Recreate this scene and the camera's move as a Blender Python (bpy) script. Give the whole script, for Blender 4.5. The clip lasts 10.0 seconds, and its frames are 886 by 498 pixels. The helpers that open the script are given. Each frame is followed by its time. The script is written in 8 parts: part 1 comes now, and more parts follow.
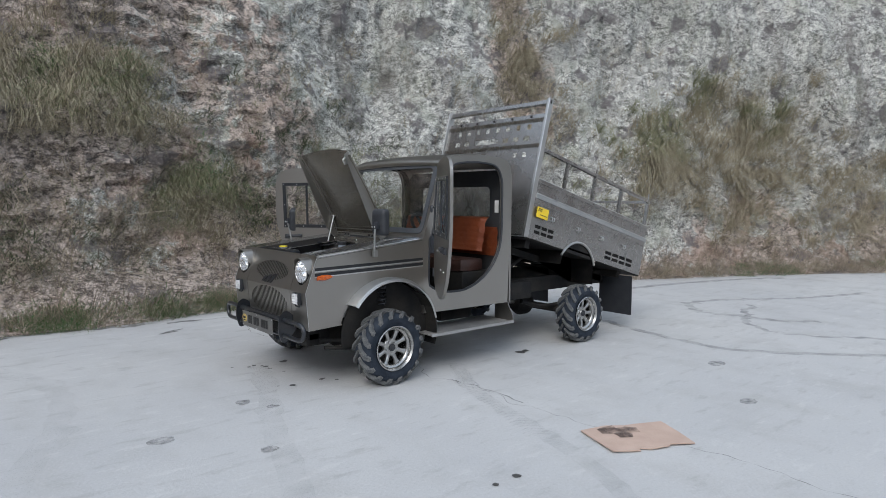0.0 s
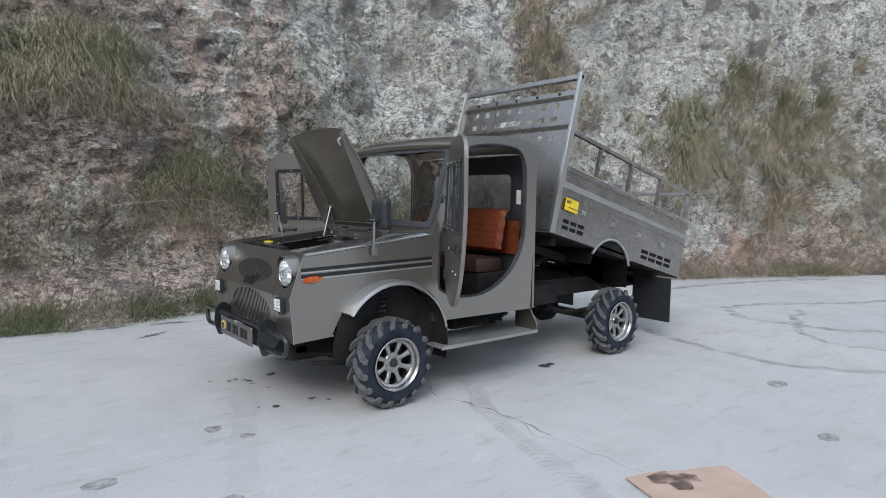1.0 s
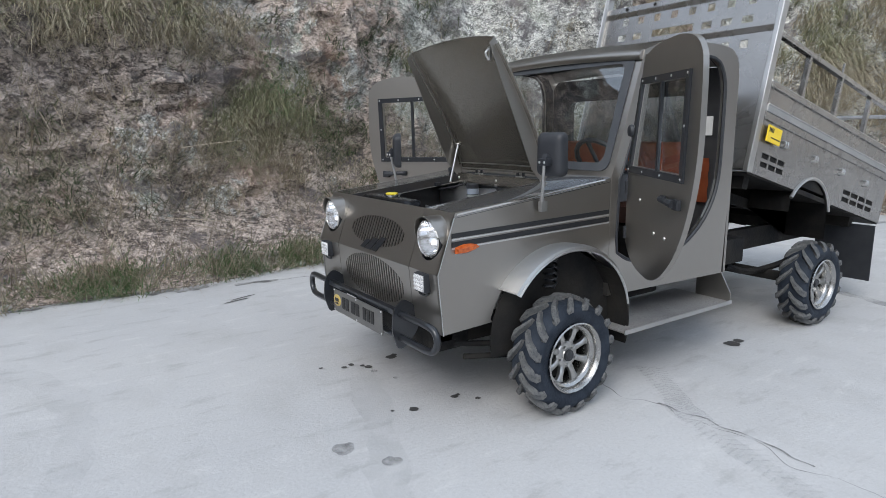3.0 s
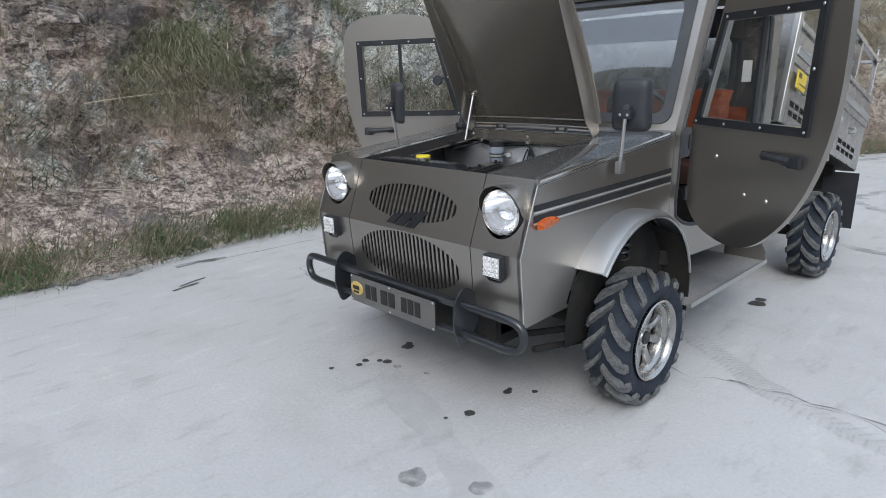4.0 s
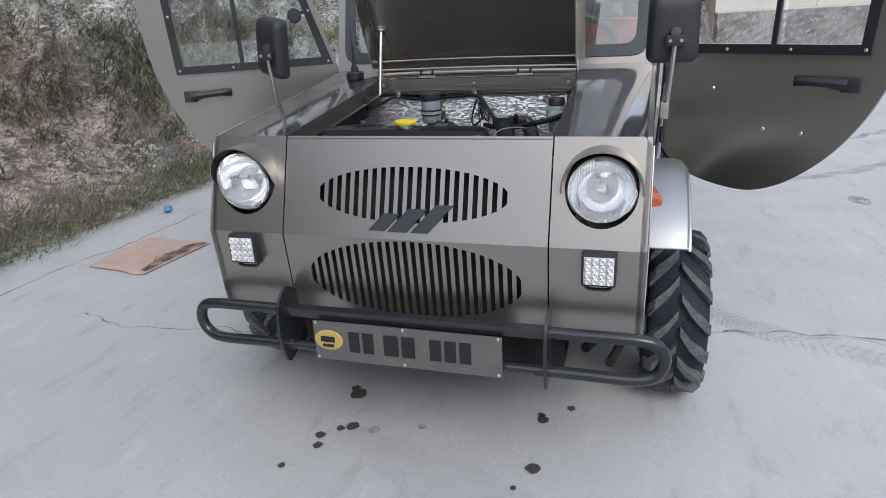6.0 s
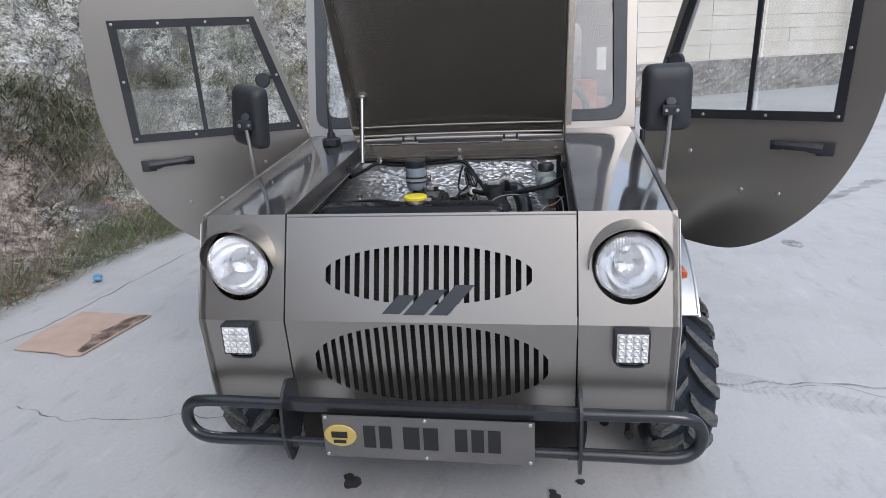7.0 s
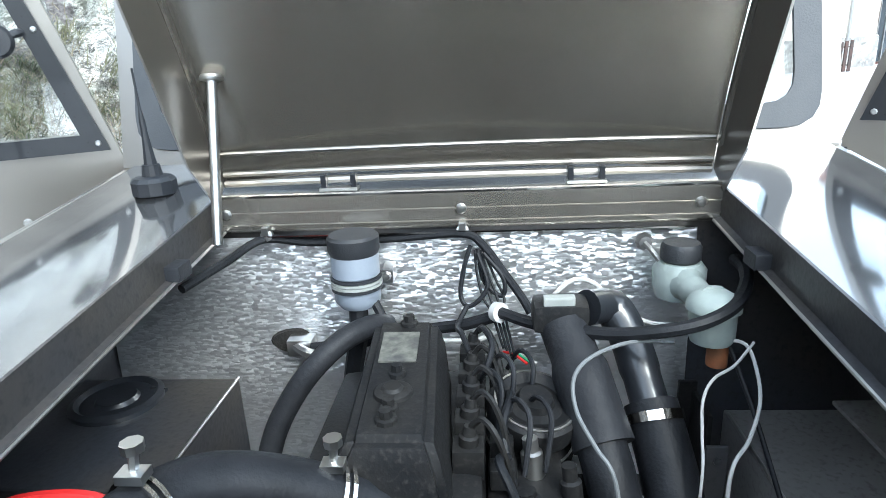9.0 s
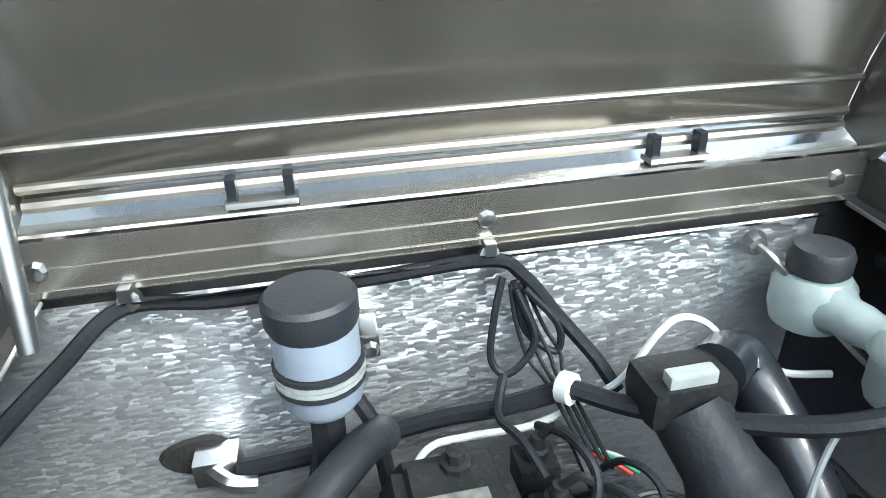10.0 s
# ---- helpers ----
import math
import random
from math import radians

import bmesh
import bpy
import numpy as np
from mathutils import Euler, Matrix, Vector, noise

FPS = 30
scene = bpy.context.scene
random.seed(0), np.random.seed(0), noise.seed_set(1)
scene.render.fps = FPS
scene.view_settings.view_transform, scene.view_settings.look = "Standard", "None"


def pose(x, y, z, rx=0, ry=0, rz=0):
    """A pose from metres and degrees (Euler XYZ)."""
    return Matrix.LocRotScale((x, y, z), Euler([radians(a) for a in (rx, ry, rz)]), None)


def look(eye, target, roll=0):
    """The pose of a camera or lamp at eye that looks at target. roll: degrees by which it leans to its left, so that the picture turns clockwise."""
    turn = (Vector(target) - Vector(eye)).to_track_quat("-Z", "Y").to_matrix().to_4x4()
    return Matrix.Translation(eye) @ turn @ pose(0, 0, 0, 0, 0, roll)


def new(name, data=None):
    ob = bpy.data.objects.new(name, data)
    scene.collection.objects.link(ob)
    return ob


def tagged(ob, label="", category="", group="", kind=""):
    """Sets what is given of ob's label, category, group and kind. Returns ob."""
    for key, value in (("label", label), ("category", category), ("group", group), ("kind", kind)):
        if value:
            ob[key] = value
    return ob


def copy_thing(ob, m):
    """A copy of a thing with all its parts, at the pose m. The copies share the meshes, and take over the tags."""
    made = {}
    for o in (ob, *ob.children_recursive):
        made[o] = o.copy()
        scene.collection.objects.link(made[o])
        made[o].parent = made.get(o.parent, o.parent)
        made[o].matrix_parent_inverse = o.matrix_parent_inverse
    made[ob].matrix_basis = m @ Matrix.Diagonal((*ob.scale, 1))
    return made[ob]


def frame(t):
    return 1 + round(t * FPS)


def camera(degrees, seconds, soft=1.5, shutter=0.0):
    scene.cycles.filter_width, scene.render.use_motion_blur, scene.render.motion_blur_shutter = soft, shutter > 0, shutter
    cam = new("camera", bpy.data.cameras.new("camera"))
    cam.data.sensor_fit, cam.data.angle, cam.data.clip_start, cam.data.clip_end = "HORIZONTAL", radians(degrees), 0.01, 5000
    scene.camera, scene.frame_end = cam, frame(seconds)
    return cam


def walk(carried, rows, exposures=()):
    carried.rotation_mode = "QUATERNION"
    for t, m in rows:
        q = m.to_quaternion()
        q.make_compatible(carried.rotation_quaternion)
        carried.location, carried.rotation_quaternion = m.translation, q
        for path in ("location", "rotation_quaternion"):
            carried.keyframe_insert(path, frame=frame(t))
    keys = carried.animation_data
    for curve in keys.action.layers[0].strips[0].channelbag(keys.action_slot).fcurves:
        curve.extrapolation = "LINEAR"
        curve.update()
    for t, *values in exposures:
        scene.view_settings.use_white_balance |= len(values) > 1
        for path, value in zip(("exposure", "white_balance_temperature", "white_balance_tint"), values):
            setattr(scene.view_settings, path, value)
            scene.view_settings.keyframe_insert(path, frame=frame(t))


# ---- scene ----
cam = camera(71.3, 10.0, soft=0.5)
PATH = [
    (0, (-2.597, -4.332, 1.322), (-1.296, -2.82, 1.171), 0.3),
    (0.5, (-2.333, -4.104, 1.317), (-1.098, -2.54, 1.15), 1.0),
    (1, (-2.111, -3.795, 1.286), (-0.85, -2.253, 1.117), 0.7),
    (1.5, (-1.902, -3.515, 1.277), (-0.883, -1.804, 1.092), 0.1),
    (2, (-1.823, -3.284, 1.301), (-0.933, -1.516, 1.013), 2.8),
    (2.5, (-1.924, -2.974, 1.298), (-0.917, -1.274, 0.988), 0.9),
    (2.7, (-1.944, -2.848, 1.29), (-0.903, -1.172, 0.964), 0.3),
    (3.8, (-2.113, -1.998, 1.315), (-0.815, -0.578, 0.769), -1.9),
    (4, (-2.159, -1.826, 1.287), (-0.815, -0.444, 0.752), -1.2),
    (4.5, (-2.137, -1.402, 1.25), (-0.689, -0.147, 0.676), -1.9),
    (5, (-2.159, -1.029, 1.253), (-0.537, -0.06, 0.598), -4.0),
    (5.2, (-2.152, -0.908, 1.249), (-0.471, -0.042, 0.599), -2.9),
    (6.3, (-1.995, -0.424, 1.233), (-0.174, 0.004, 0.526), -3.4),
    (6.5, (-2.01, -0.364, 1.251), (-0.164, -0.012, 0.566), -3.2),
    (7, (-1.965, -0.27, 1.304), (-0.074, 0.033, 0.727), -2.8),
    (7.5, (-1.679, -0.228, 1.304), (0.251, 0.028, 0.846), -2.3),
    (8, (-1.335, -0.188, 1.284), (0.589, -0.039, 0.756), -2.4),
    (8.2, (-1.169, -0.154, 1.249), (0.766, -0.069, 0.751), -2.7),
    (8.5, (-0.972, -0.111, 1.265), (0.945, -0.087, 0.695), -2.8),
    (8.7, (-0.860, -0.073, 1.234), (1.062, -0.026, 0.683), -2.8),
    (9, (-0.671, -0.043, 1.224), (1.227, 0.116, 0.612), -2.8),
    (9.2, (-0.55, -0.032, 1.212), (1.301, 0.149, 0.477), -3.3),
    (9.5, (-0.418, -0.019, 1.213), (1.383, -0.12, 0.349), -1.8),
    (9.8, (-0.328, 0.045, 1.219), (1.453, -0.204, 0.343), -2.3),
    (10, (-0.27, 0.122, 1.22), (1.485, -0.201, 0.316), -2.3),
]
walk(cam, [(t, look(eye, target, roll)) for t, eye, target, roll in PATH],
     exposures=[(t, e, k, g) for t, e, k, g in ((0, 0.16, 6150, 9), (2.5, 0.36, 6150, 9.5), (4.5, 0.36, 6150, 9.5), (6.5, 0.22, 6150, 13), (7.5, 0.36, 6050, 13), (8, 0.46, 5970, 13), (8.5, 1.05, 5845, 10), (9, 1.84, 5744, 1.8), (9.5, 2.18, 5730, 1.5), (10, 2.05, 5810, -0.5))])

# ---- world and light: an overcast, bright winter day ----
world = bpy.data.worlds.new("sky")
scene.world = world
world.use_nodes = True
wn = world.node_tree.nodes
wl = world.node_tree.links
sky = wn.new("ShaderNodeTexSky")
sky.sky_type = "NISHITA"
sky.sun_disc = False
sky.sun_elevation = radians(42)
sky.sun_rotation = radians(250)
sky.air_density, sky.dust_density, sky.ozone_density = 1.0, 4.0, 1.0
haze = wn.new("ShaderNodeMix")
haze.data_type = "RGBA"
haze.inputs["Factor"].default_value = 0.72
haze.inputs["B"].default_value = (5.9, 6.5, 7.3, 1)
wl.new(sky.outputs["Color"], haze.inputs["A"])
wl.new(haze.outputs["Result"], wn["Background"].inputs["Color"])
wn["Background"].inputs["Strength"].default_value = 0.15
sun = new("sun", bpy.data.lights.new("sun", "SUN"))
sun.data.energy, sun.data.angle, sun.data.color = 1.15, radians(25), (1.0, 0.96, 0.9)
sun.matrix_world = look((-8, -6, 9), (0, 0, 0))

# ---- materials ----
def material(name, base, rough=0.6, metal=0.0, other=None, scale=6.0, bump=0.0, bump_scale=40.0,
             fine=None, coat=0.0, stretch=(1, 1, 1), spread=(0.35, 0.65)):
    """A surface with variation at two scales: base to other in patches, and a fine grain in the roughness and relief."""
    m = bpy.data.materials.new(name)
    m.use_nodes = True
    n, l = m.node_tree.nodes, m.node_tree.links
    b = n["Principled BSDF"]
    b.inputs["Metallic"].default_value = metal
    b.inputs["Coat Weight"].default_value = coat
    pos = n.new("ShaderNodeTexCoord")
    mp = n.new("ShaderNodeMapping")
    mp.inputs["Scale"].default_value = stretch
    l.new(pos.outputs["Object"], mp.inputs["Vector"])
    big = n.new("ShaderNodeTexNoise")
    big.inputs["Scale"].default_value = scale
    big.inputs["Detail"].default_value = 6
    l.new(mp.outputs["Vector"], big.inputs["Vector"])
    small = n.new("ShaderNodeTexNoise")
    small.inputs["Scale"].default_value = bump_scale
    small.inputs["Detail"].default_value = 5
    l.new(mp.outputs["Vector"], small.inputs["Vector"])
    if other is None:
        other = tuple(c * 0.82 for c in base)
    ramp = n.new("ShaderNodeMapRange")
    ramp.inputs["From Min"].default_value, ramp.inputs["From Max"].default_value = spread
    l.new(big.outputs["Fac"], ramp.inputs["Value"])
    mix = n.new("ShaderNodeMix")
    mix.data_type = "RGBA"
    mix.inputs["A"].default_value = (*base, 1)
    mix.inputs["B"].default_value = (*other, 1)
    l.new(ramp.outputs["Result"], mix.inputs["Factor"])
    out = mix.outputs["Result"]
    if fine:
        mix2 = n.new("ShaderNodeMix")
        mix2.data_type = "RGBA"
        mix2.inputs["B"].default_value = (*fine, 1)
        r2 = n.new("ShaderNodeMapRange")
        r2.inputs["From Min"].default_value, r2.inputs["From Max"].default_value = 0.52, 0.72
        l.new(small.outputs["Fac"], r2.inputs["Value"])
        l.new(r2.outputs["Result"], mix2.inputs["Factor"])
        l.new(out, mix2.inputs["A"])
        out = mix2.outputs["Result"]
    l.new(out, b.inputs["Base Color"])
    rr = n.new("ShaderNodeMapRange")
    rr.inputs["To Min"].default_value, rr.inputs["To Max"].default_value = rough * 0.8, min(1.0, rough * 1.2)
    l.new(small.outputs["Fac"], rr.inputs["Value"])
    l.new(rr.outputs["Result"], b.inputs["Roughness"])
    if bump:
        bp = n.new("ShaderNodeBump")
        bp.inputs["Strength"].default_value = bump
        bp.inputs["Distance"].default_value = 0.02
        l.new(small.outputs["Fac"], bp.inputs["Height"])
        l.new(bp.outputs["Normal"], b.inputs["Normal"])
    return m


def glass_material(name, tint=(0.9, 0.95, 0.95), rough=0.02, ior=1.5):
    """Thin glass: clear, with a mirror gloss that grows at grazing angles."""
    m = bpy.data.materials.new(name)
    m.use_nodes = True
    n, l = m.node_tree.nodes, m.node_tree.links
    n.remove(n["Principled BSDF"])
    clear = n.new("ShaderNodeBsdfTransparent")
    clear.inputs["Color"].default_value = (*tint, 1)
    gloss = n.new("ShaderNodeBsdfGlossy")
    gloss.inputs["Roughness"].default_value = rough
    edge = n.new("ShaderNodeLayerWeight")
    power = n.new("ShaderNodeMath")
    power.operation = "POWER"
    power.inputs[1].default_value = 4.0
    l.new(edge.outputs["Facing"], power.inputs[0])
    fres = n.new("ShaderNodeMapRange")
    base = ((ior - 1) / (ior + 1)) ** 2
    fres.inputs["To Min"].default_value, fres.inputs["To Max"].default_value = base, 1.0
    l.new(power.outputs["Value"], fres.inputs["Value"])
    mix = n.new("ShaderNodeMixShader")
    l.new(fres.outputs["Result"], mix.inputs["Fac"])
    l.new(clear.outputs["BSDF"], mix.inputs[1])
    l.new(gloss.outputs["BSDF"], mix.inputs[2])
    l.new(mix.outputs["Shader"], n["Material Output"].inputs["Surface"])
    return m


def wavy_sheet(m, depth=0.1, smears=0.2):
    """Hand-beaten sheet: a slow waviness in the gloss and wiped smears in the roughness."""
    n, l = m.node_tree.nodes, m.node_tree.links
    b = n["Principled BSDF"]
    slow = n.new("ShaderNodeTexNoise")
    slow.inputs["Scale"].default_value, slow.inputs["Detail"].default_value = 3.2, 1.5
    l.new(n["Texture Coordinate"].outputs["Object"], slow.inputs["Vector"])
    wave = n.new("ShaderNodeBump")
    wave.inputs["Strength"].default_value, wave.inputs["Distance"].default_value = depth, 0.06
    l.new(slow.outputs["Fac"], wave.inputs["Height"])
    for k in list(b.inputs["Normal"].links):
        l.new(k.from_socket, wave.inputs["Normal"])
    l.new(wave.outputs["Normal"], b.inputs["Normal"])
    smear = n.new("ShaderNodeTexNoise")
    smear.inputs["Scale"].default_value, smear.inputs["Detail"].default_value = 5.0, 2
    smear.inputs["Distortion"].default_value = 0.8
    l.new(n["Texture Coordinate"].outputs["Object"], smear.inputs["Vector"])
    span = n.new("ShaderNodeMapRange")
    span.inputs["From Min"].default_value, span.inputs["From Max"].default_value = 0.25, 0.75
    span.inputs["To Min"].default_value, span.inputs["To Max"].default_value = 1.0 - smears, 1.0 + smears
    l.new(smear.outputs["Fac"], span.inputs["Value"])
    times = n.new("ShaderNodeMath")
    times.operation = "MULTIPLY"
    for k in list(b.inputs["Roughness"].links):
        l.new(k.from_socket, times.inputs[0])
    l.new(span.outputs["Result"], times.inputs[1])
    l.new(times.outputs["Value"], b.inputs["Roughness"])


body_paint = material("body_paint", (0.346, 0.328, 0.302), 0.31, 0.92, (0.329, 0.312, 0.287), 2.5, 0.015, 300, coat=0.12)
body_paint.node_tree.nodes["Principled BSDF"].inputs["Coat Roughness"].default_value = 0.10
hood_under = material("hood_under", (0.400, 0.376, 0.336), 0.24, 0.85, (0.385, 0.362, 0.324), 1.2, 0.0, 60, stretch=(1, 1, 0.06), spread=(0.2, 0.8))
steel = material("brushed_steel", (0.50, 0.495, 0.48), 0.36, 0.95, (0.43, 0.425, 0.415), 5, 0.03, 250, stretch=(1, 3, 1))
bed_metal = material("bed_metal", (0.345, 0.335, 0.322), 0.27, 0.90, (0.300, 0.292, 0.281), 3, 0.02, 200)
wavy_sheet(bed_metal, 0.12)
black_paint = material("black_paint", (0.012, 0.014, 0.018), 0.30, 0.0, (0.018, 0.02, 0.024), 8, 0.03, 200, coat=0.4)
black_plastic = material("black_plastic", (0.018, 0.02, 0.025), 0.5, 0.0, (0.026, 0.028, 0.032), 12, 0.1, 400)
# Black underbody paint; also the shade behind slots, louvres and holes.
under_and_shade = material("underbody_and_shade", (0.014, 0.014, 0.015), 0.75, 0.0, (0.03, 0.028, 0.025), 6, 0.2, 60)
under_and_shade.node_tree.nodes["Principled BSDF"].inputs["Specular IOR Level"].default_value = 0.15
bay_paint = material("bay_paint", (0.030, 0.033, 0.041), 0.34, 0.0, (0.050, 0.045, 0.040), 5, 0.04, 120, fine=(0.022, 0.022, 0.024))
rubber = material("tyre_rubber", (0.014, 0.019, 0.028), 0.65, 0.0, (0.03, 0.038, 0.052), 14, 0.25, 90)
lug_dust = material("dusty_lug_rubber", (0.085, 0.088, 0.090), 0.8, 0.0, (0.15, 0.148, 0.142), 22, 0.3, 120, fine=(0.04, 0.045, 0.052))
cast_alloy = material("cast_alloy", (0.50, 0.495, 0.48), 0.30, 0.95, (0.36, 0.355, 0.345), 20, 0.05, 120)
chrome = material("chrome", (0.72, 0.70, 0.67), 0.14, 1.0, (0.62, 0.60, 0.57), 9, 0.0, 100)
bolt_metal = material("zinc_bolt", (0.65, 0.65, 0.64), 0.3, 1.0)
glass = glass_material("window_glass", (0.965, 0.98, 0.983), ior=1.95)
screen_glass = glass_material("screen_glass", (0.965, 0.985, 0.985), ior=2.15)
lens_glass = glass_material("lens_glass", (0.97, 0.98, 0.98), 0.08, 1.6)
deck_metal = material("lacquered_deck", (0.37, 0.375, 0.385), 0.105, 0.9, (0.355, 0.36, 0.37), 2.5, 0.0, 30)
wavy_sheet(deck_metal, 0.03, 0.5)
amber = material("amber_lens", (0.62, 0.13, 0.015), 0.18, 0.0, (0.42, 0.07, 0.01), 60, 0.3, 150, coat=0.6)
yellow_plastic = material("yellow_plastic", (0.70, 0.58, 0.02), 0.5, 0.0, (0.62, 0.48, 0.03), 30)
sign_yellow = material("yellow_enamel", (0.85, 0.62, 0.03), 0.4, 0.0, (0.8, 0.55, 0.02), 20)
gold_badge = material("gold_badge", (0.62, 0.46, 0.14), 0.4, 0.2)
white_plastic = material("milky_plastic", (0.36, 0.41, 0.39), 0.4, 0.0, (0.23, 0.27, 0.26), 15, 0.05, 90)
leather = material("tan_leather", (0.36, 0.092, 0.034), 0.5, 0.0, (0.28, 0.068, 0.025), 10, 0.2, 220)
dark_leather = material("dark_leather", (0.05, 0.022, 0.016), 0.5, 0.0, (0.035, 0.018, 0.014), 10, 0.2, 220)
foil = material("foil_insulation", (0.90, 0.905, 0.92), 0.36, 0.86, (0.82, 0.825, 0.84), 9, 0.0, 110)


def woven(m, tilt):
    """Embossed foil: small bricks of the weave, each turned a little, over soft wrinkles."""
    n, l = m.node_tree.nodes, m.node_tree.links
    wrinkle = n.new("ShaderNodeTexNoise")
    wrinkle.inputs["Scale"].default_value, wrinkle.inputs["Detail"].default_value = 14, 4
    l.new(n["Texture Coordinate"].outputs["Object"], wrinkle.inputs["Vector"])
    sway = n.new("ShaderNodeVectorMath")
    sway.operation = "MULTIPLY_ADD"
    sway.inputs[1].default_value = (0.0, 0.002, 0.002)
    l.new(wrinkle.outputs["Color"], sway.inputs[0])
    l.new(n["Texture Coordinate"].outputs["Object"], sway.inputs[2])
    cells = n.new("ShaderNodeMapping")
    cells.inputs["Scale"].default_value = (0.0, 105, 350)
    l.new(sway.outputs["Vector"], cells.inputs["Vector"])
    weave = n.new("ShaderNodeTexVoronoi")
    weave.distance = "CHEBYCHEV"
    weave.inputs["Scale"].default_value = 1.0
    weave.inputs["Randomness"].default_value = 0.7
    l.new(cells.outputs["Vector"], weave.inputs["Vector"])
    lean = n.new("ShaderNodeVectorMath")
    lean.operation = "MULTIPLY_ADD"
    lean.inputs[1].default_value = (tilt, tilt * 0.6, tilt * 2.0)
    lean.inputs[2].default_value = (-tilt / 2, -tilt * 0.3, -tilt * 0.95)
    l.new(weave.outputs["Color"], lean.inputs[0])
    folds = n.new("ShaderNodeBump")
    folds.inputs["Strength"].default_value, folds.inputs["Distance"].default_value = 0.14, 0.012
    l.new(wrinkle.outputs["Fac"], folds.inputs["Height"])
    quilt = n.new("ShaderNodeBump")
    quilt.inputs["Strength"].default_value, quilt.inputs["Distance"].default_value = 0.35, 0.0012
    quilt.invert = True
    l.new(weave.outputs["Distance"], quilt.inputs["Height"])
    l.new(folds.outputs["Normal"], quilt.inputs["Normal"])
    total = n.new("ShaderNodeVectorMath")
    l.new(quilt.outputs["Normal"], total.inputs[0])
    l.new(lean.outputs["Vector"], total.inputs[1])
    even = n.new("ShaderNodeVectorMath")
    even.operation = "NORMALIZE"
    l.new(total.outputs["Vector"], even.inputs[0])
    l.new(even.outputs["Vector"], n["Principled BSDF"].inputs["Normal"])


woven(foil, 0.32)
step_plate = material("step_plate", (0.36, 0.35, 0.335), 0.45, 0.35, (0.28, 0.27, 0.26), 6, 0.05, 120, fine=(0.22, 0.21, 0.2))
card = material("cardboard", (0.52, 0.385, 0.315), 0.85, 0.0, (0.46, 0.335, 0.27), 7, 0.2, 60)


# ---- shaping tools ----
def part(name, bm, mat, parent=None, label="", smooth=False):
    bmesh.ops.recalc_face_normals(bm, faces=bm.faces[:])
    me = bpy.data.meshes.new(name)
    if smooth:
        for f in bm.faces:
            f.smooth = True
    bm.to_mesh(me)
    bm.free()
    me.materials.append(mat)
    if smooth:
        me.set_sharp_from_angle(angle=radians(38))
    ob = new(name, me)
    if parent is not None:
        ob.parent = parent
    if label:
        tagged(ob, label)
    return ob


def box(bm, lo, hi, bevel=0.0, m=None):
    v = [bm.verts.new((x, y, z)) for x in (lo[0], hi[0]) for y in (lo[1], hi[1]) for z in (lo[2], hi[2])]
    f = [bm.faces.new([v[i] for i in q]) for q in ((0, 1, 3, 2), (4, 6, 7, 5), (0, 4, 5, 1), (2, 3, 7, 6), (0, 2, 6, 4), (1, 5, 7, 3))]
    bm.normal_update()
    new_v = v
    if bevel:
        e = list({e for q in f for e in q.edges})
        r = bmesh.ops.bevel(bm, geom=e, offset=bevel, segments=2, affect="EDGES", profile=0.7)
        new_v = list({q for q in r["verts"]} | {q for q in v if q.is_valid})
        new_v = [q for q in new_v if q.is_valid]
    if m is not None:
        bmesh.ops.transform(bm, matrix=m, verts=new_v)
    return bm


def sheet(bm, outer, holes, thick, m):
    """A flat panel with openings: outlines in (u, v), thickness along w, placed by m."""
    edges = []
    verts = []
    for loop in (outer, *holes):
        vs = [bm.verts.new((u, v, 0)) for u, v in loop]
        verts += vs
        edges += [bm.edges.new((vs[i], vs[(i + 1) % len(vs)])) for i in range(len(vs))]
    r = bmesh.ops.triangle_fill(bm, use_beauty=True, edges=edges, normal=(0, 0, 1))
    faces = [g for g in r["geom"] if isinstance(g, bmesh.types.BMFace)]
    ex = bmesh.ops.extrude_face_region(bm, geom=faces)
    top = [g for g in ex["geom"] if isinstance(g, bmesh.types.BMVert)]
    for v in top:
        v.co.z += thick
    bmesh.ops.transform(bm, matrix=m, verts=verts + top)
    return bm


def frame_axes(origin, u, v):
    """A placing matrix with u and v as its first two axes."""
    u, v = Vector(u).normalized(), Vector(v).normalized()
    w = u.cross(v).normalized()
    v = w.cross(u)
    m = Matrix((u, v, w)).transposed().to_4x4()
    m.translation = Vector(origin)
    return m


def round_poly(pts, r, n=4):
    """Rounds the corners of a polygon."""
    out = []
    k = len(pts)
    for i in range(k):
        a, b, c = Vector(pts[i - 1]), Vector(pts[i]), Vector(pts[(i + 1) % k])
        d = min(r, (a - b).length * 0.45, (c - b).length * 0.45)
        p, q = b + (a - b).normalized() * d, b + (c - b).normalized() * d
        for j in range(n + 1):
            t = j / n
            out.append(tuple((1 - t) ** 2 * p + 2 * t * (1 - t) * b + t * t * q))
    return out


def smooth_path(pts, n=6):
    """A Catmull-Rom curve through the points."""
    p = [Vector(q) for q in pts]
    p = [2 * p[0] - p[1]] + p + [2 * p[-1] - p[-2]]
    out = []
    for i in range(1, len(p) - 2):
        for j in range(n):
            t = j / n
            a, b, c, d = p[i - 1:i + 3]
            out.append(0.5 * (2 * b + (c - a) * t + (2 * a - 5 * b + 4 * c - d) * t * t + (3 * b - a - 3 * c + d) * t ** 3))
    return out + [p[-2]]


